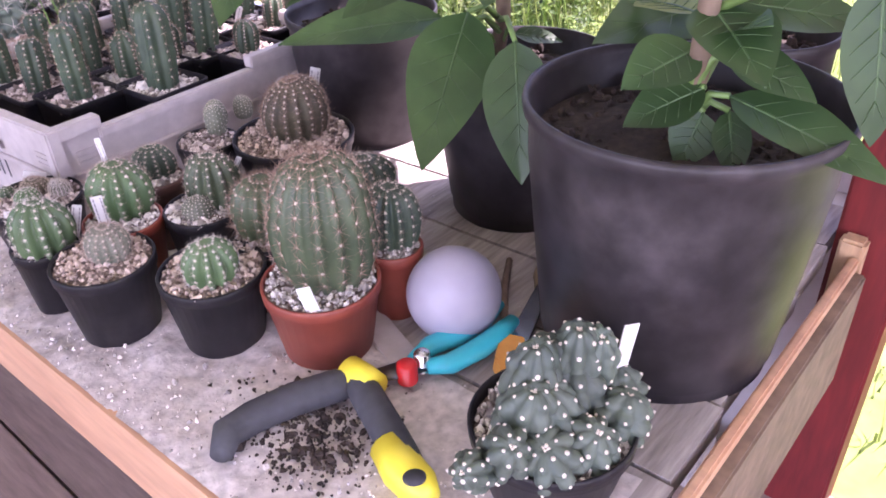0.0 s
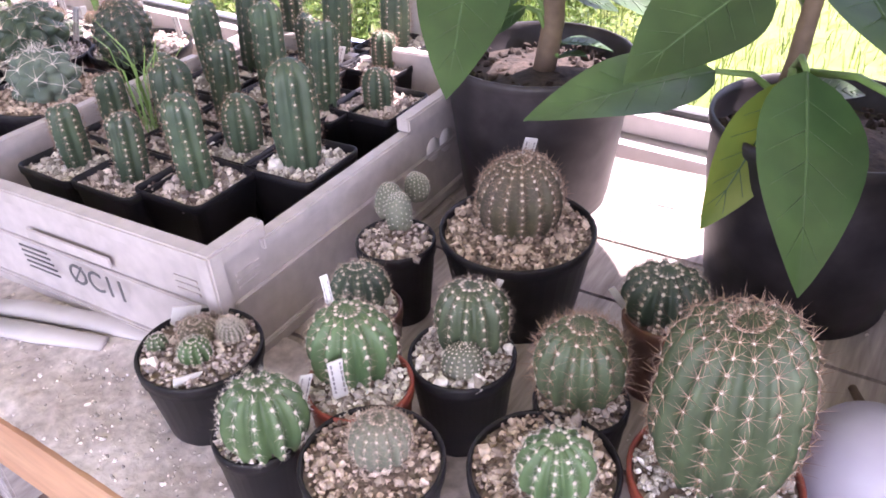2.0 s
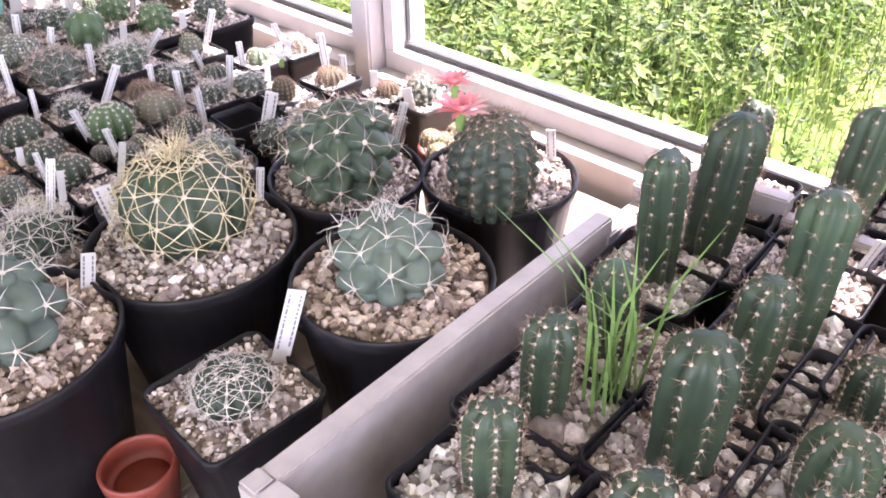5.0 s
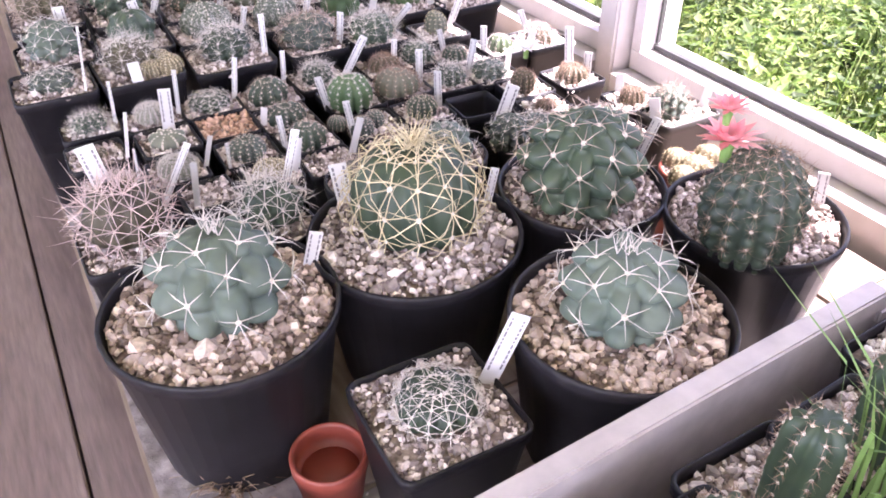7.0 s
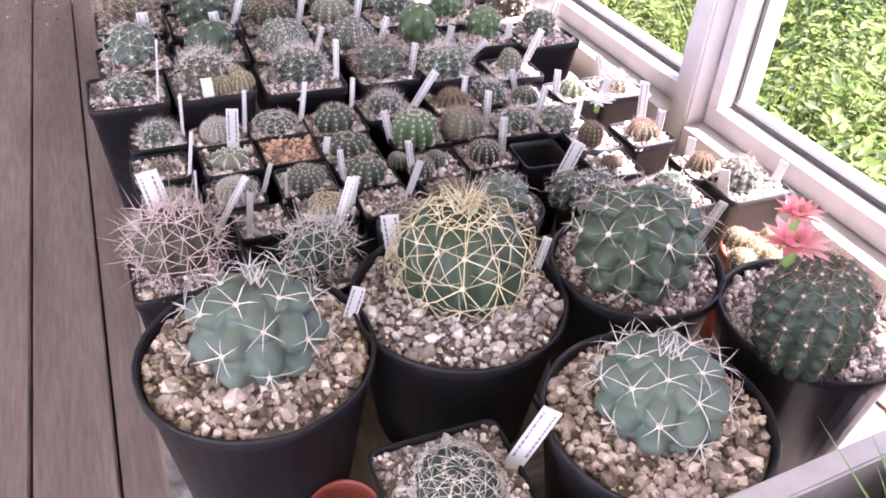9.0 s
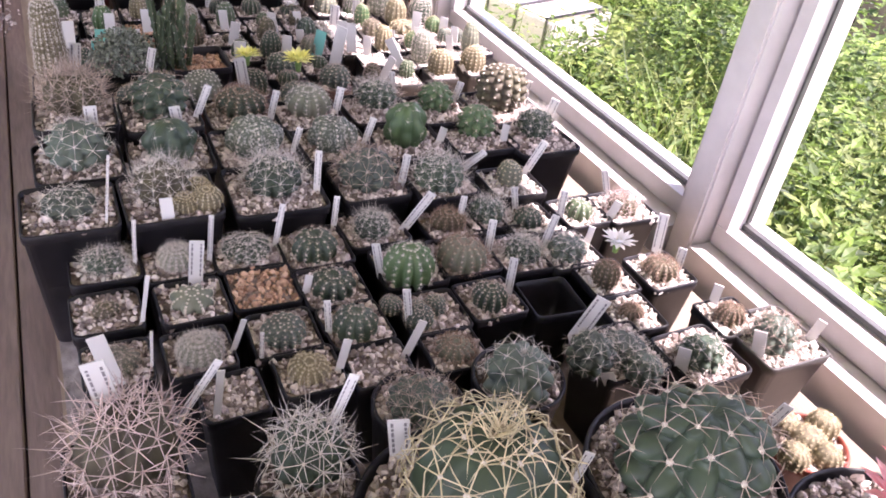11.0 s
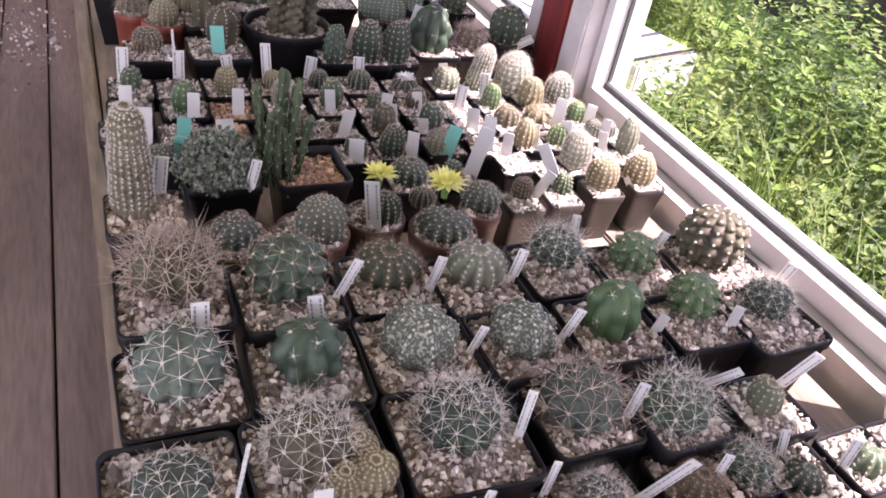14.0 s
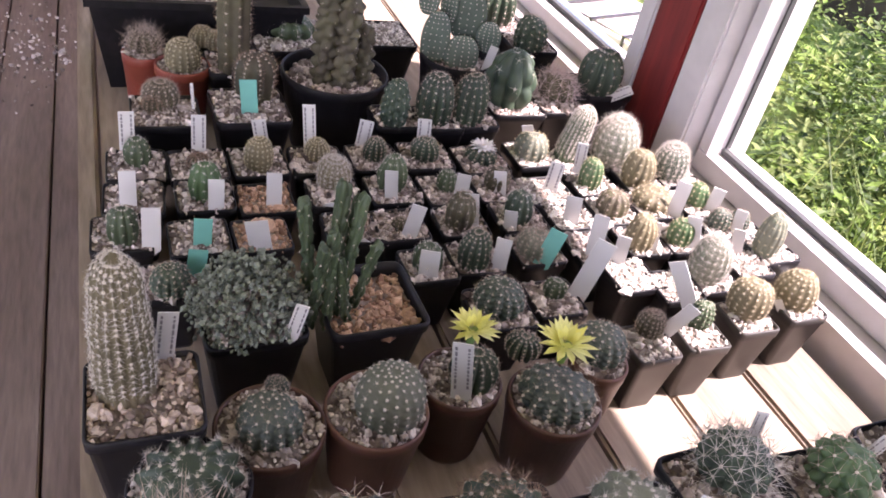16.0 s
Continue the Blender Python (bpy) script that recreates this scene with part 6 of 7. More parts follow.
def pepper_tub(x, y, diameter, height, seed, leaves, label, trunk=0.007, stalk=0.34, at=(0, 0), placed=()):
    """A tub with soil and a woody plant. leaves: (from height, turn, pitch, length, width, out, yellow)."""
    base = bench_top(y)
    t = thing("pepper_plant_tub", x, y, base, seed * 13 % 360 * 0, label, "plant pot", "large tubs on the bench")
    r = diameter / 2
    b = Build()
    b.lathe([(0, 0.004), (r * 0.76, 0.004), (r * 0.78, 0), (r * 0.795, 0), (r * 0.80, 0.012), (r * 0.825, 0.016), (r * 0.95, height - 0.045), (r * 0.955, height - 0.014), (r * 0.992, height - 0.010),
             (r, height - 0.004), (r * 0.992, height), (r * 0.965, height), (r * 0.95, height - 0.008), (r * 0.90, height * 0.75), (0, height * 0.74)], 64)
    part("tub", b.mesh("tub", M_TUB), t)
    rr = np.random.default_rng(seed)
    s = Build()
    z = height * 0.86
    s.lathe([(0, z + 0.006), (r * 0.4, z + 0.004), (r * 0.918, z - 0.004)], 40)
    n = 160
    a, q = rr.uniform(0, 6.28, n), r * 0.88 * np.sqrt(rr.uniform(0, 1, n))
    s.stones(rr, np.stack([q * np.cos(a), q * np.sin(a), np.full(n, z + 0.002)], 1), 0.006 * rr.lognormal(0, 0.4, n), 0)
    part("soil", s.mesh("soil", M_SOIL, False), t)
    k = Build()
    pts = [(at[0] + 0.006 * math.sin(2.2 * i), at[1] + 0.006 * math.cos(1.7 * i), z - 0.005 + stalk * i / 6) for i in range(7)]
    k.tube(pts, [trunk * (1.15 - 0.09 * i) for i in range(7)], 10, 0)
    trunk_ob = part("trunk", k.mesh("trunk", M_BARK), t)
    for j, (h, turn, pitch, L, W, out, yellow) in enumerate(leaves):
        d = Vector((math.cos(radians(turn)), math.sin(radians(turn)), 0))
        p0 = Vector((0, 0, z + h - 0.35 * out))
        p1 = d * out + Vector((0, 0, z + h))
        st = Build().tube([p0, (p0 + p1) / 2 + Vector((0, 0, 0.008)), p1], [0.0032, 0.0026, 0.002], 6)
        stalk_ob = part("leaf_stalk", st.mesh("leaf_stalk", M_STEM), t)
        part("leaf", leaf_mesh(L, W, seed * 50 + j, 0.28, M_LEAF_YELLOW if yellow else M_LEAF), stalk_ob, "yellowing leaf" if yellow else "", Matrix.Translation(p1) @ pose(0, 0, 0, 0, -pitch, turn))
    for j, (root, tip, W, yellow) in enumerate(placed):
        p, q = Vector(root) - Vector((x, y, base)), Vector(tip) - Vector((x, y, base))
        e = (q - p).normalized()
        face = Vector((-0.35, -0.25, 0.9)) if abs(e.z) < 0.5 else Vector((-0.8, -0.5, 0.25))
        side = face.cross(e).normalized()
        up = e.cross(side)
        m = Matrix((e, side, up)).transposed().to_4x4()
        stem_at = Vector((at[0], at[1], max(z + 0.02, p.z - 0.03)))
        st = Build().tube([stem_at, (stem_at + p) / 2 + Vector((0, 0, 0.01)), p], [0.0034, 0.0028, 0.0022], 6)
        stalk_ob = part("leaf_stalk", st.mesh("leaf_stalk", M_STEM), t)
        part("leaf", leaf_mesh((q - p).length, W, seed * 90 + j, 0.12, M_LEAF_YELLOW if yellow else M_LEAF), stalk_ob, "yellowing leaf" if yellow else "", Matrix.Translation(p) @ m)
    return t


pepper_tub(0.331, 0.47, 0.222, 0.205, 3, [
    (0.02, 60, 10, 0.05, 0.035, 0.02, 0), (0.16, 350, 20, 0.13, 0.07, 0.05, 0), (0.18, 140, 10, 0.13, 0.07, 0.05, 0), (0.20, 230, 10, 0.13, 0.07, 0.05, 0), (0.02, 200, 0, 0.03, 0.022, 0.015, 1)],
    "large grey-black tub with a leafy pepper plant in dark soil", at=(-0.022, -0.012), placed=(
        ((0.482, 0.484, 0.271), (0.319, 0.537, 0.268), 0.095, 0), ((0.312, 0.434, 0.253), (0.309, 0.328, 0.225), 0.046, 0), ((0.335, 0.37, 0.331), (0.323, 0.35, 0.237), 0.049, 0), ((0.308, 0.449, 0.257), (0.274, 0.486, 0.233), 0.045, 0),
        ((0.304, 0.446, 0.242), (0.282, 0.449, 0.21), 0.036, 0), ((0.313, 0.433, 0.243), (0.291, 0.414, 0.206), 0.026, 0), ((0.315, 0.461, 0.278), (0.269, 0.487, 0.26), 0.049, 0), ((0.313, 0.456, 0.307), (0.271, 0.4, 0.281), 0.058, 0),
        ((0.323, 0.461, 0.306), (0.374, 0.373, 0.293), 0.055, 0), ((0.324, 0.466, 0.296), (0.378, 0.534, 0.283), 0.055, 1), ((0.315, 0.441, 0.279), (0.319, 0.384, 0.259), 0.04, 0), ((0.315, 0.453, 0.287), (0.29, 0.41, 0.309), 0.049, 0)))
pepper_tub(0.455, 0.69, 0.182, 0.16, 4, [
    (0.18, 310, 10, 0.12, 0.07, 0.05, 0), (0.20, 60, 10, 0.12, 0.07, 0.05, 0), (0.20, 230, 10, 0.12, 0.07, 0.05, 0)],
    "black tub with a pepper plant whose broad leaves hang down", at=(0.015, 0.04), placed=(
        ((0.392, 0.708, 0.241), (0.274, 0.665, 0.146), 0.081, 0), ((0.351, 0.627, 0.241), (0.312, 0.59, 0.139), 0.061, 0), ((0.405, 0.718, 0.228), (0.355, 0.749, 0.122), 0.057, 1),
        ((0.441, 0.78, 0.211), (0.304, 0.873, 0.206), 0.067, 0), ((0.427, 0.753, 0.291), (0.336, 0.814, 0.233), 0.086, 0), ((0.453, 0.709, 0.299), (0.333, 0.643, 0.272), 0.086, 0),
        ((0.463, 0.709, 0.289), (0.536, 0.605, 0.246), 0.08, 0), ((0.465, 0.737, 0.288), (0.579, 0.812, 0.246), 0.07, 0), ((0.457, 0.719, 0.317), (0.397, 0.614, 0.322), 0.08, 0), ((0.477, 0.717, 0.197), (0.505, 0.678, 0.189), 0.025, 0)))
pepper_tub(0.505, 0.965, 0.186, 0.158, 5, [
    (0.02, 270, 20, 0.03, 0.022, 0.02, 0), (0.03, 300, 0, 0.05, 0.03, 0.02, 0), (0.16, 30, 10, 0.12, 0.07, 0.05, 0), (0.20, 300, 10, 0.12, 0.07, 0.05, 0)],
    "black tub with a tall pepper plant with two stems", trunk=0.010, at=(0.0, -0.01), placed=(
        ((0.369, 0.955, 0.309), (0.273, 0.919, 0.223), 0.075, 0), ((0.496, 0.977, 0.233), (0.42, 1.044, 0.204), 0.034, 0), ((0.497, 0.977, 0.219), (0.434, 1.02, 0.186), 0.028, 0), ((0.508, 0.953, 0.263), (0.564, 0.853, 0.2), 0.05, 0),
        ((0.5, 0.948, 0.311), (0.448, 0.835, 0.276), 0.084, 0), ((0.513, 0.976, 0.291), (0.613, 1.032, 0.262), 0.06, 0), ((0.483, 0.967, 0.281), (0.411, 0.882, 0.293), 0.07, 0), ((0.514, 0.948, 0.234), (0.562, 0.91, 0.207), 0.035, 0)))
pepper_tub(0.555, 0.510, 0.150, 0.190, 6, [(0.10, 250, 5, 0.10, 0.06, 0.05, 0), (0.12, 180, 5, 0.10, 0.06, 0.05, 0), (0.14, 300, 5, 0.12, 0.07, 0.05, 0), (0.16, 60, 10, 0.12, 0.07, 0.05, 0)],
           "dark tub with a leafy pepper plant behind the first one")

# ---------------------------------------------------------------- crested cactus with white dots
t = thing("potted_crested_cactus", 0.148, 0.449, 0.036, 14, "blue-green crested cactus with white woolly dots in round black pot", "cactus")
v, f = round_pot(0.053, 0.058)
part("pot", mesh("pot", v, f, M_POT), t)
part("gravel", gravel_mesh("round", 0.049, 0.050, 77, M_STONE_PALE, 0.0042), t)
for j, (x, y, R, H, rx, ry, rb) in enumerate(((-0.044, 0.026, 0.014, 0.046, 0, -46, 7), (-0.034, 0.022, 0.018, 0.048, 0, -34, 7), (-0.020, 0.018, 0.020, 0.058, 0, -14, 7), (-0.006, 0.018, 0.020, 0.072, 0, -6, 8), (0.012, 0.008, 0.021, 0.066, 0, 0, 7),
                                               (0.028, -0.004, 0.020, 0.076, 0, 8, 8), (0.036, -0.010, 0.016, 0.072, 4, 12, 7), (-0.004, 0.0, 0.026, 0.050, 8, -6, 9), (-0.026, -0.010, 0.022, 0.034, 14, -20, 8), (-0.012, -0.022, 0.020, 0.034, 20, -8, 8),
                                               (0.012, -0.034, 0.021, 0.034, 20, 4, 7), (0.030, -0.034, 0.020, 0.036, 14, 16, 7), (0.014, -0.012, 0.024, 0.050, 10, 4, 8))):
    stem(t, pose(x, y, 0.044, rx, ry, 40 * j), 700 + j, R, H, ribs=rb, depth=0.30, tub=4.5, amp=0.20, skin="deep", n=0, central=0, wool=0.0014, lo=0.05)
part("plant_label", label_mesh(0.011, 0.062, 0), t, "tall white plastic label", pose(0.036, -0.026, 0.048, 0, 10, -40))

# ---------------------------------------------------------------- tools and clutter at the bench end
ball = thing("frosted_ball", 0.237, 0.602, 0.0285, 0, "white frosted plastic ball resting on the bench", "ball")
b = Build()
b.lathe([(0.0390 * math.sin(math.pi * i / 26), 0.0390 - 0.0390 * math.cos(math.pi * i / 26)) for i in range(27)], 48)
part("shell", b.mesh("shell", M_BALL), ball)
sec = thing("secateurs", 0, 0, 0.0, 0, "pruning secateurs with turquoise handles and dark blades", "secateurs")
part("blade", Build().tube([(0.174, 0.581, 0.047), (0.159, 0.59, 0.047), (0.144, 0.599, 0.047)], [0.009, 0.010, 0.008], 8, 0, 0.3).mesh("blade", M_STEEL), sec, "blackened steel blade")
part("handle", Build().tube([(0.17, 0.588, 0.049), (0.192, 0.589, 0.049), (0.214, 0.581, 0.049), (0.242, 0.576, 0.049), (0.268, 0.58, 0.049)], [0.006, 0.009, 0.0095, 0.0085, 0.006], 12, 0, 0.8).mesh("handle", M_TEAL), sec, "turquoise plastic handle")
part("handle", Build().tube([(0.172, 0.575, 0.049), (0.184, 0.564, 0.049), (0.213, 0.557, 0.049), (0.239, 0.556, 0.049), (0.258, 0.557, 0.049)], [0.007, 0.009, 0.0095, 0.0085, 0.006], 12, 0, 0.8).mesh("handle", M_TEAL), sec, "turquoise plastic handle")
part("pivot_bolt", Build().lathe([(0, 0.012), (0.0065, 0.012), (0.0065, 0.0275), (0.005, 0.029), (0, 0.029)], 16).mesh("pivot_bolt", M_CHROME), sec, "", pose(0.173, 0.581, 0.031))
part("catch", Build().lathe([(0, 0.010), (0.008, 0.010), (0.008, 0.0255), (0.006, 0.027), (0, 0.027)], 16).mesh("catch", M_REDPLASTIC), sec, "red plastic catch", pose(0.158, 0.583, 0.031))
gun = thing("garden_knife", 0, 0, 0.0, 0, "dark rubber-gripped garden tool with yellow bands", "garden tool")
part("grip", Build().tube([(0.021, 0.628, 0.047), (0.035, 0.641, 0.047), (0.057, 0.639, 0.047), (0.087, 0.63, 0.047), (0.114, 0.617, 0.047), (0.135, 0.606, 0.047)], [0.008, 0.0115, 0.012, 0.0125, 0.0125, 0.010], 14).mesh("grip", M_RUBBER), gun, "dark grey rubber grip")
part("second_grip", Build().tube([(0.134, 0.617, 0.049), (0.121, 0.589, 0.049), (0.106, 0.555, 0.049), (0.093, 0.527, 0.049), (0.081, 0.502, 0.049)], [0.010, 0.0125, 0.0125, 0.0125, 0.010], 14).mesh("second_grip", M_RUBBER), gun, "dark grey rubber grip")
part("band", Build().tube([(0.131, 0.618, 0.05), (0.13, 0.603, 0.05), (0.128, 0.589, 0.05)], [0.0125, 0.0132, 0.0134], 14).mesh("band", M_YELLOW), gun, "yellow plastic band")
part("end_cap", Build().tube([(0.095, 0.543, 0.049), (0.087, 0.523, 0.049), (0.083, 0.504, 0.049), (0.081, 0.492, 0.049)], [0.0132, 0.0148, 0.0135, 0.007], 14).mesh("end_cap", M_YELLOW), gun, "yellow end cap with a dark round badge")
part("badge", Build().lathe([(0, 0), (0.0075, 0), (0.0075, 0.001), (0, 0.0014)], 18).mesh("badge", M_RUBBER), gun, "", pose(0.077, 0.502, 0.0645, -6, 4, 0))
knife = thing("pruning_saw", 0.238, 0.542, 0.036, 19, "old pruning saw with an orange-yellow handle and dull grey blade", "saw")
b = Build()
b.loft([[(x, -w, 0.003), (x, w, 0.003), (x, w * 0.9, 0.0048), (x, -w * 0.9, 0.0048)] for x, w in ((-0.004, 0.009), (0.03, 0.0085), (0.08, 0.0065), (0.112, 0.003))], 0, True, True)
part("blade", b.mesh("blade", M_CHROME, False), knife, "dull grey steel blade")
b = Build()
b.loft([[(x, -w - k, 0.0), (x, w - k, 0.0), (x, w * 0.85 - k, 0.014), (x, -w * 0.85 - k, 0.014)] for x, w, k in ((0.004, 0.008, 0), (-0.008, 0.013, 0.001), (-0.024, 0.014, 0.004), (-0.036, 0.011, 0.009))], 0, True, True)
part("handle", b.mesh("handle", M_ORANGE, False), knife, "orange-yellow wooden handle")
for j, (x, y, a, L) in enumerate(((0.254, 0.563, 35, 0.106), (0.314, 0.57, 33, 0.056), (0.296, 0.555, 17, 0.194), (0.413, 0.593, 17, 0.089))):
    s = thing("wooden_stick", x, y, bench_top(y), a, "thin grey wooden stick lying on the bench", "stick", "sticks by the tubs")
    part("stick", Build().tube([(0, 0, 0.004), (L * 0.5, 0.002, 0.0045), (L, -0.002, 0.004)], [0.0034, 0.0038, 0.003], 8).mesh("stick", M_BARK), s)
saw = thing("flat_metal_rule", 0.186, 0.623, 0.030, 70, "flat grey strip lying beside the tub", "metal strip")
part("strip", Build().box(-0.055, -0.013, 0.001, 0.055, 0.013, 0.004, 0, 0.001).mesh("strip", M_CRATE, False), saw)
# bent white plastic tongs
tongs = thing("white_tongs", 0, 0, 0.0, 0, "bent white plastic tongs lying on the dusty bench", "tongs")
part("arm", Build().tube([(0.128, 1.126, 0.016), (0.114, 1.189, 0.016), (0.092, 1.261, 0.016), (0.076, 1.297, 0.016)], [0.008, 0.011, 0.011, 0.010], 10, 0, 0.55).mesh("arm", M_WHITE), tongs)
part("bow", Build().tube([(0.076, 1.297, 0.016), (0.071, 1.307, 0.016), (0.063, 1.305, 0.016), (0.057, 1.29, 0.016), (0.059, 1.277, 0.016)], [0.0102, 0.0098, 0.0092, 0.0098, 0.0104], 10, 0, 0.55).mesh("bow", M_WHITE), tongs)
part("arm", Build().tube([(0.059, 1.277, 0.016), (0.076, 1.222, 0.016), (0.098, 1.16, 0.016)], [0.010, 0.011, 0.008], 10, 0, 0.55).mesh("arm", M_WHITE), tongs)
# empty terracotta pot, clay lumps, spare labels
t = thing("empty_pot", 0.102, 1.505, 0.0, 0, "small empty terracotta-coloured plastic pot", "plant pot")
v, f = round_pot(0.0245, 0.044)
part("pot", mesh("pot", v, f, M_TERRA), t)
part("pot_bottom", Build().lathe([(0, 0.0255), (0.0185, 0.0255), (0.0185, 0.0265), (0, 0.0265)], 20).mesh("pot_bottom", M_TERRA), t)
rng = np.random.default_rng(21)
for x, y, s, base in ((0.067, 1.432, 0.02, 0.0), (0.046, 1.437, 0.02, 0.0), (0.071, 1.399, 0.014, 0.0), (0.053, 1.483, 0.022, 0.0), (0.035, 1.445, 0.016, 0.0)):
    bm = bmesh.new()
    bmesh.ops.create_icosphere(bm, subdivisions=4, radius=s)
    for q in bm.verts:
        q.co *= 1 + 0.40 * noise.noise(q.co * 70 + Vector((x, y, 0)) * 40) + 0.30 * noise.noise(q.co * 210 + Vector((y, x, 0)) * 40) + 0.10 * noise.noise(q.co * 700)
        q.co.z *= 0.75
    low = min(q.co.z for q in bm.verts)
    b = Build()
    bm.verts.index_update()
    b.add([q.co - Vector((0, 0, low)) for q in bm.verts], [[q.index for q in f.verts] for f in bm.faces])
    bm.free()
    ob = new("clay_lump", b.mesh("clay_lump", M_ROCK))
    ob.location = (x, y, base)
    tagged(ob, "rough reddish brown root ball lying on the bench", "soil lump", "lumps beside the crate")
for x, y, a in ((0.065, 1.402, -50),):
    ob = new("loose_label", label_mesh(0.012, 0.07, 0))
    ob.matrix_basis = pose(x, y, bench_top(y) + 0.0006, 90, 0, a)
    tagged(ob, "white plastic plant label lying on the bench", "plant label", "loose labels")
# dust and grit over the bench front: a thin uneven layer that thins out to bare wood
b = Build()
nx, ny = 44, 240
for i in range(nx + 1):
    for k in range(ny + 1):
        x, y = 0.003 + 0.180 * i / nx, 0.40 + 1.05 * k / ny
        h = 0.0030 - 0.016 * max(0.0, x - 0.12) + 0.0032 * noise.noise(Vector((x * 22, y * 22, 0.3))) + 0.0015 * noise.noise(Vector((x * 90, y * 90, 4.0)))
        b.v.append((x, y, bench_top(y) + min(0.006, h)))
b.f = [(i * (ny + 1) + k, (i + 1) * (ny + 1) + k, (i + 1) * (ny + 1) + k + 1, i * (ny + 1) + k + 1) for i in range(nx) for k in range(ny)]
b.i = [0] * len(b.f)
tagged(new("spilled_dust", b.mesh("spilled_dust", M_DUST)), "pale pinkish dust spread along the bench front", "dust", "", "stuff")
b = Build()
nx, ny = 26, 150
for i in range(nx + 1):
    for k in range(ny + 1):
        x, y = 0.003 + 0.110 * i / nx, 1.46 + 0.60 * k / ny
        h = 0.0024 - 0.012 * max(0.0, x - 0.10) + 0.0024 * noise.noise(Vector((x * 26, y * 26, 2.3))) + 0.0015 * noise.noise(Vector((x * 110, y * 110, 7.0)))
        b.v.append((x, y, bench_top(y) + min(0.005, h)))
b.f = [(i * (ny + 1) + k, (i + 1) * (ny + 1) + k, (i + 1) * (ny + 1) + k + 1, i * (ny + 1) + k + 1) for i in range(nx) for k in range(ny)]
b.i = [0] * len(b.f)
tagged(new("spilled_dust", b.mesh("spilled_dust", M_DUST_GREY)), "grey dust along the edge of the bench", "dust", "", "stuff")
# dried roots beside the lumps
b = Build()
for k in range(160):
    a, e, L = rng.uniform(0, 6.28), rng.uniform(0.1, 1.3), rng.uniform(0.012, 0.030)
    d = Vector((math.cos(a) * math.cos(e), math.sin(a) * math.cos(e), math.sin(e))) * L
    q = Vector((0.046, 1.543, 0.004)) + Vector((rng.uniform(-0.008, 0.008), rng.uniform(-0.008, 0.008), 0))
    m = q + d * 0.6 + Vector((rng.uniform(-0.003, 0.003), rng.uniform(-0.003, 0.003), 0.002))
    b.tube([q, m, q + d + Vector((rng.uniform(-0.006, 0.006), rng.uniform(-0.006, 0.006), -0.002))], [0.0006, 0.0005, 0.0002], 4)
tagged(new("dried_roots", b.mesh("dried_roots", M_BARK)), "tuft of dried brown roots lying on the bench", "roots", "", "stuff")
b = Build()
n = 2300
x = np.abs(rng.normal(0.05, 0.05, n)) + 0.006
y = rng.uniform(0.42, 1.50, n)
far = rng.uniform(size=n) < 0.12
x[far] = rng.uniform(0.01, 0.5, far.sum())
b.stones(rng, np.stack([x, y, [bench_top(q) + 0.0032 for q in y]], 1), 0.0017 * rng.lognormal(0, 0.5, n), 0)
n = 900
b.stones(rng, np.stack([rng.normal(0.081, 0.022, n), rng.normal(0.608, 0.030, n), np.full(n, 0.0345)], 1), 0.0022 * rng.lognormal(0, 0.5, n), 1)
tagged(new("spilled_grit", b.mesh("spilled_grit", [M_POWDER, M_SOIL], False)), "pale grit and brown soil spilled over the bench", "gravel", "", "stuff")

# ---------------------------------------------------------------- other plants on the far half
n = 260
rng = np.random.default_rng(61)
b = Build().stones(rng, np.stack([rng.normal(-0.11, 0.05, n), rng.normal(3.64, 0.11, n), np.full(n, FLOOR + 0.003)], 1), 0.0045 * rng.lognormal(0, 0.5, n), 0)
tagged(new("floor_crumbs", b.mesh("floor_crumbs", M_STONE, False)), "spilled grit and crumbs on the floorboards", "grit", "", "stuff")
t = thing("empty_square_pot", 0.384, 1.791, 0.0, -4, "empty square black plastic pot", "plant pot")
v, f = square_pot(0.049, 0.088)
part("pot", mesh("pot", v, f, M_POT), t)
part("pot_bottom", Build().box(-0.017, -0.017, 0.050, 0.017, 0.017, 0.0515, 0, 0.0005).mesh("pot_bottom", M_SOIL, False), t, "dark inner base")

t = thing("potted_succulent_bush", 0.114, 2.355, 0.0, 3, "low bushy grey-green succulent in square black pot", "succulent", "round pots beside the flowering ones")
v, f = square_pot(0.069, 0.076)
part("pot", mesh("pot", v, f, M_POT), t)
part("gravel", gravel_mesh("square", 0.031, 0.072, 61, M_STONE), t)
rng = np.random.default_rng(31)
b = Build()
for k in range(1500):
    a, e, r = rng.uniform(0, 6.28), math.asin(rng.uniform(0.0, 1)), rng.uniform(0.6, 1)
    p = Vector((0.044 * r * math.cos(a) * math.cos(e), 0.042 * r * math.sin(a) * math.cos(e), 0.074 + 0.046 * r * math.sin(e)))
    s = rng.uniform(0.0017, 0.0032)
    d = Vector(rng.normal(0, 1, 3)).normalized() * s
    u = d.orthogonal().normalized() * s * 0.8
    w = d.cross(u).normalized() * s * 0.5
    b.add([p - d, p + u, p + w, p - u, p - w, p + d], [(0, 2, 1), (0, 3, 2), (0, 4, 3), (0, 1, 4), (5, 1, 2), (5, 2, 3), (5, 3, 4), (5, 4, 1)])
part("foliage", b.mesh("foliage", M_BUSH, False), t)
part("plant_label", label_mesh(0.009, 0.03, 2), t, "white plastic label with writing", pose(0.02, -0.034, 0.078, 0, 12, -20))


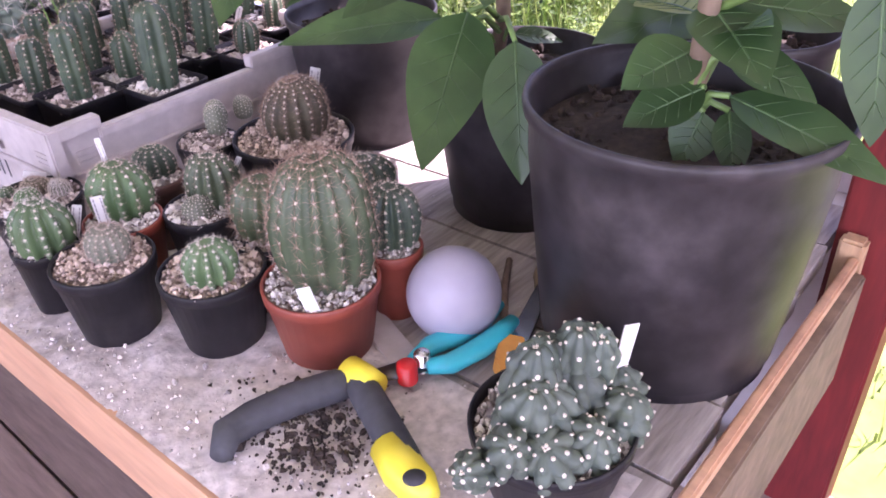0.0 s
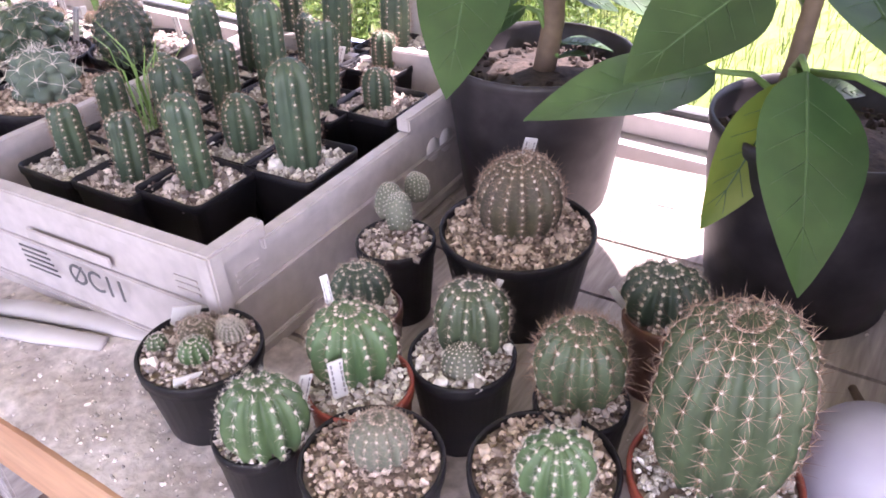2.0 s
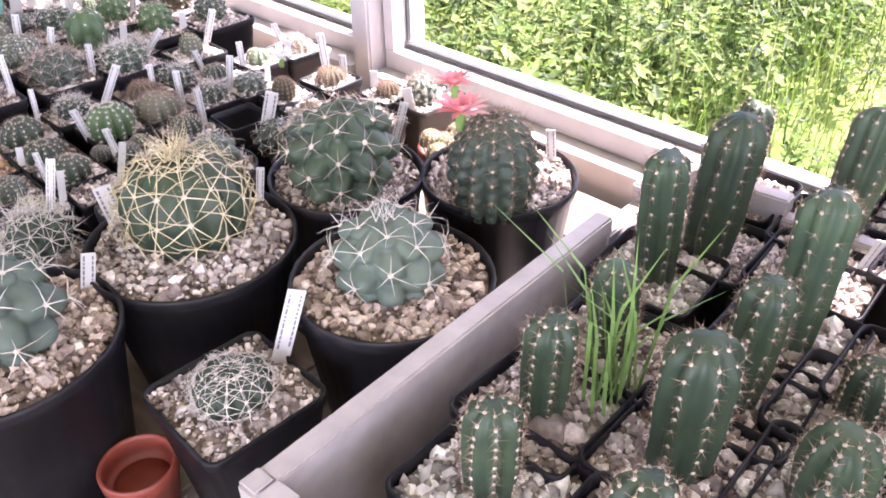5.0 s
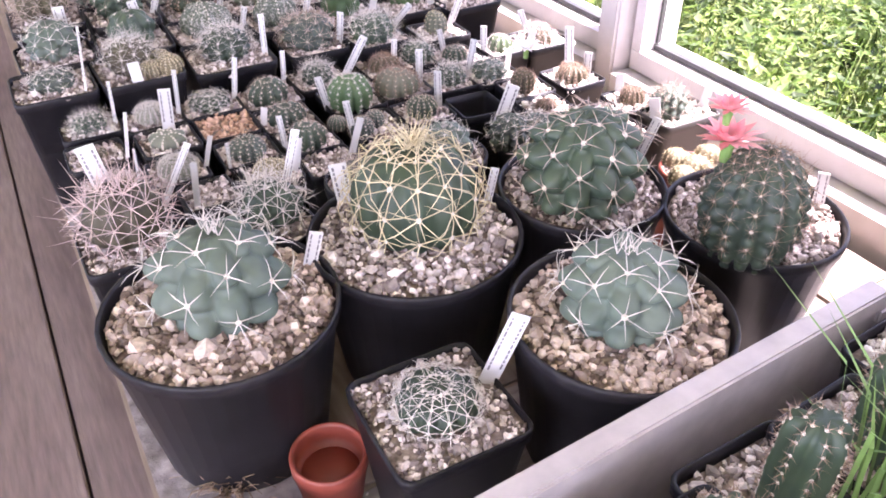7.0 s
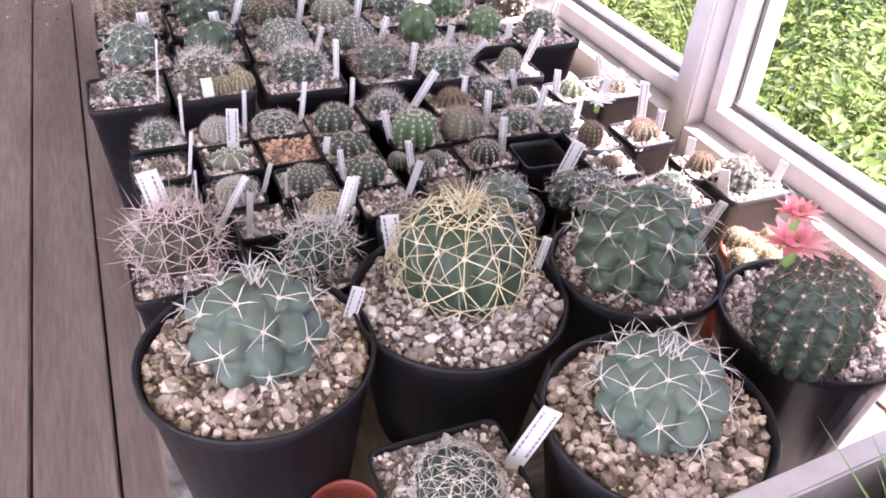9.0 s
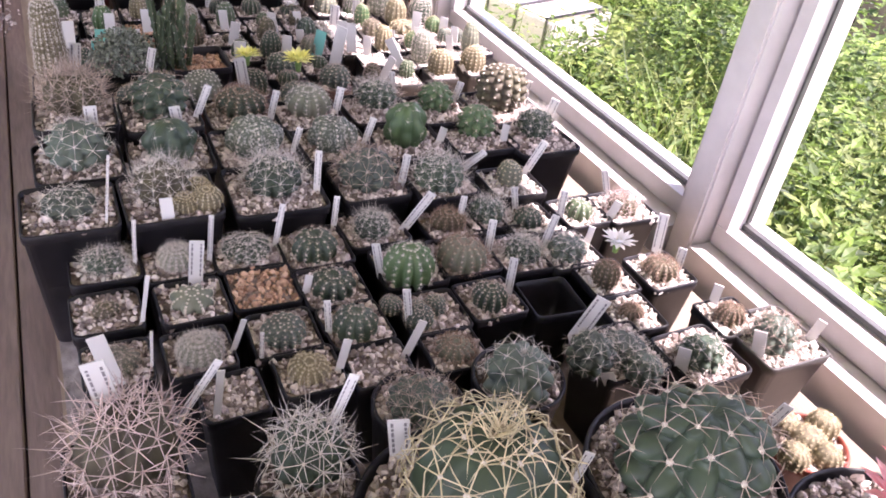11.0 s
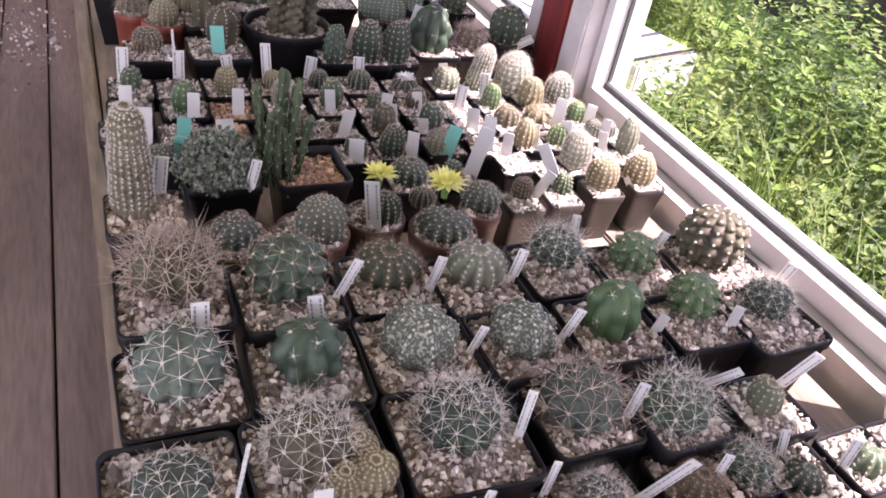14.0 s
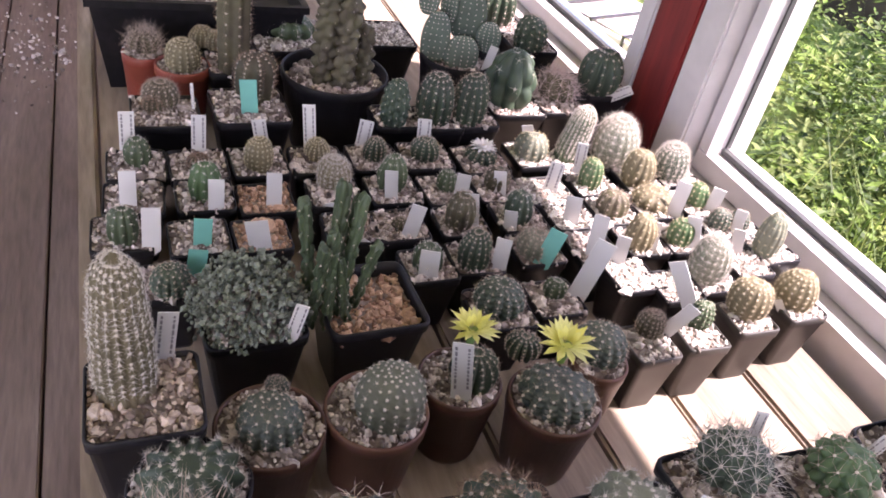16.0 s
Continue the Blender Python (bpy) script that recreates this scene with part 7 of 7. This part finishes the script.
def monstrose(name, x, y, side, hgt, stems, label, seed, shape="square", size=0.0):
    t = thing(name, x, y, 0.0, 2, label, "cactus", "larger plants at the far end of the bench")
    v, f = square_pot(side, hgt) if shape == "square" else round_pot(side / 2, hgt)
    part("pot", mesh("pot", v, f, M_POT), t)
    part("gravel", gravel_mesh(shape, side * 0.455, hgt * 0.84, seed, M_STONE_RED if shape == "square" else M_STONE, 0.0042), t)
    for j, (sx, sy, R, H, lean) in enumerate(stems):
        stem(t, pose(sx, sy, hgt * 0.8, lean, lean * 0.6, 50 * j), seed + j, R, H, ribs=5, depth=0.46, tub=max(6, int(H / 0.0125)), amp=0.55, twist=1.9, skin="green" if shape == "square" else "brown", n=2, length=0.002, spine="t", wool=0.0006, column=True, central=0)
    return t


monstrose("potted_monstrose_cactus", 0.199, 2.355, 0.074, 0.078, [(-0.030, 0.0, 0.0058, 0.118, 1), (-0.040, 0.006, 0.0052, 0.100, -6), (-0.020, 0.006, 0.0056, 0.096, 6), (-0.044, -0.006, 0.0050, 0.084, -9), (-0.028, 0.012, 0.0054, 0.104, -2), (-0.018, -0.010, 0.0048, 0.066, 10), (-0.034, -0.010, 0.0050, 0.090, 3), (-0.012, 0.002, 0.0046, 0.078, 12), (-0.024, -0.002, 0.0052, 0.110, 4)],
          "dark knobbly columnar cactus in square black pot of brown grit", 801)
monstrose("potted_monstrose_cactus", 0.258, 2.703, 0.115, 0.088, [(-0.014, 0.0, 0.016, 0.13, 2), (0.016, 0.006, 0.016, 0.14, -2), (0.002, -0.016, 0.014, 0.10, 4), (0.030, -0.008, 0.011, 0.07, 6)],
          "clump of dark columnar cacti in large round black pot", 821, "round")
# prickly pear
t = thing("potted_prickly_pear", 0.419, 2.752, 0.0, 0, "blue-green prickly pear with oval pads in black pot", "cactus", "larger plants at the far end of the bench")
v, f = round_pot(0.045, 0.085)
part("pot", mesh("pot", v, f, M_POT), t)
part("gravel", gravel_mesh("round", 0.041, 0.072, 91, M_STONE), t)
for x, y, z, w, h, rx, rz in ((-0.030, 0.004, 0.068, 0.017, 0.070, 4, -20), (-0.042, 0.012, 0.128, 0.013, 0.046, -6, -30), (0.010, 0.012, 0.096, 0.022, 0.064, 6, -25), (0.0, -0.012, 0.066, 0.021, 0.046, -10, -15), (0.034, -0.004, 0.090, 0.015, 0.042, 12, -30), (-0.014, 0.014, 0.118, 0.011, 0.048, 8, -40)):
    b = Build()
    b.lathe([(w * math.sin(math.pi * i / 14) ** 0.8, h / 2 - h / 2 * math.cos(math.pi * i / 14)) for i in range(15)], 20)
    b.v = [(p[0], p[1] * 0.26, p[2]) for p in b.v]
    k = len(b.f)
    for i in range(3, 13):
        for j in range(-2, 3):
            q = w * math.sin(math.pi * i / 14) ** 0.8 * j / 2.6
            for s in (-1, 1):
                ww = w * math.sin(math.pi * i / 14) ** 0.8
                wool_dot(b, Vector((q, s * 0.26 * math.sqrt(max(0, ww * ww - q * q)), h / 2 - h / 2 * math.cos(math.pi * i / 14))), Vector((0, s, 0)), 0.0009, 1)
    part("pad", b.mesh("pad", [SKINS["blue"], M_WOOL]), t, "", pose(x, y, z, rx, 0, rz))
part("plant_label", label_mesh(0.010, 0.032, 0), t, "white plastic label", pose(0.03, -0.02, 0.075, 0, 10, -30))
# long black trough behind
t = thing("plant_trough", 0.135, 2.885, 0.0, 0, "long black plastic trough with soil", "plant pot", "larger plants at the far end of the bench")
b = Build()
b.loft([[(sx * w, sy * d, z) for sx, sy in ((-1, -1), (1, -1), (1, 1), (-1, 1))] for w, d, z in ((0.10, 0.05, 0), (0.115, 0.06, 0.10), (0.12, 0.065, 0.10), (0.12, 0.065, 0.108), (0.112, 0.057, 0.108), (0.108, 0.054, 0.09))], 0, True, True)
part("trough", b.mesh("trough", M_POT, False), t)
part("gravel", gravel_mesh("square", 0.05, 0.092, 95, M_STONE, 0.005), t)
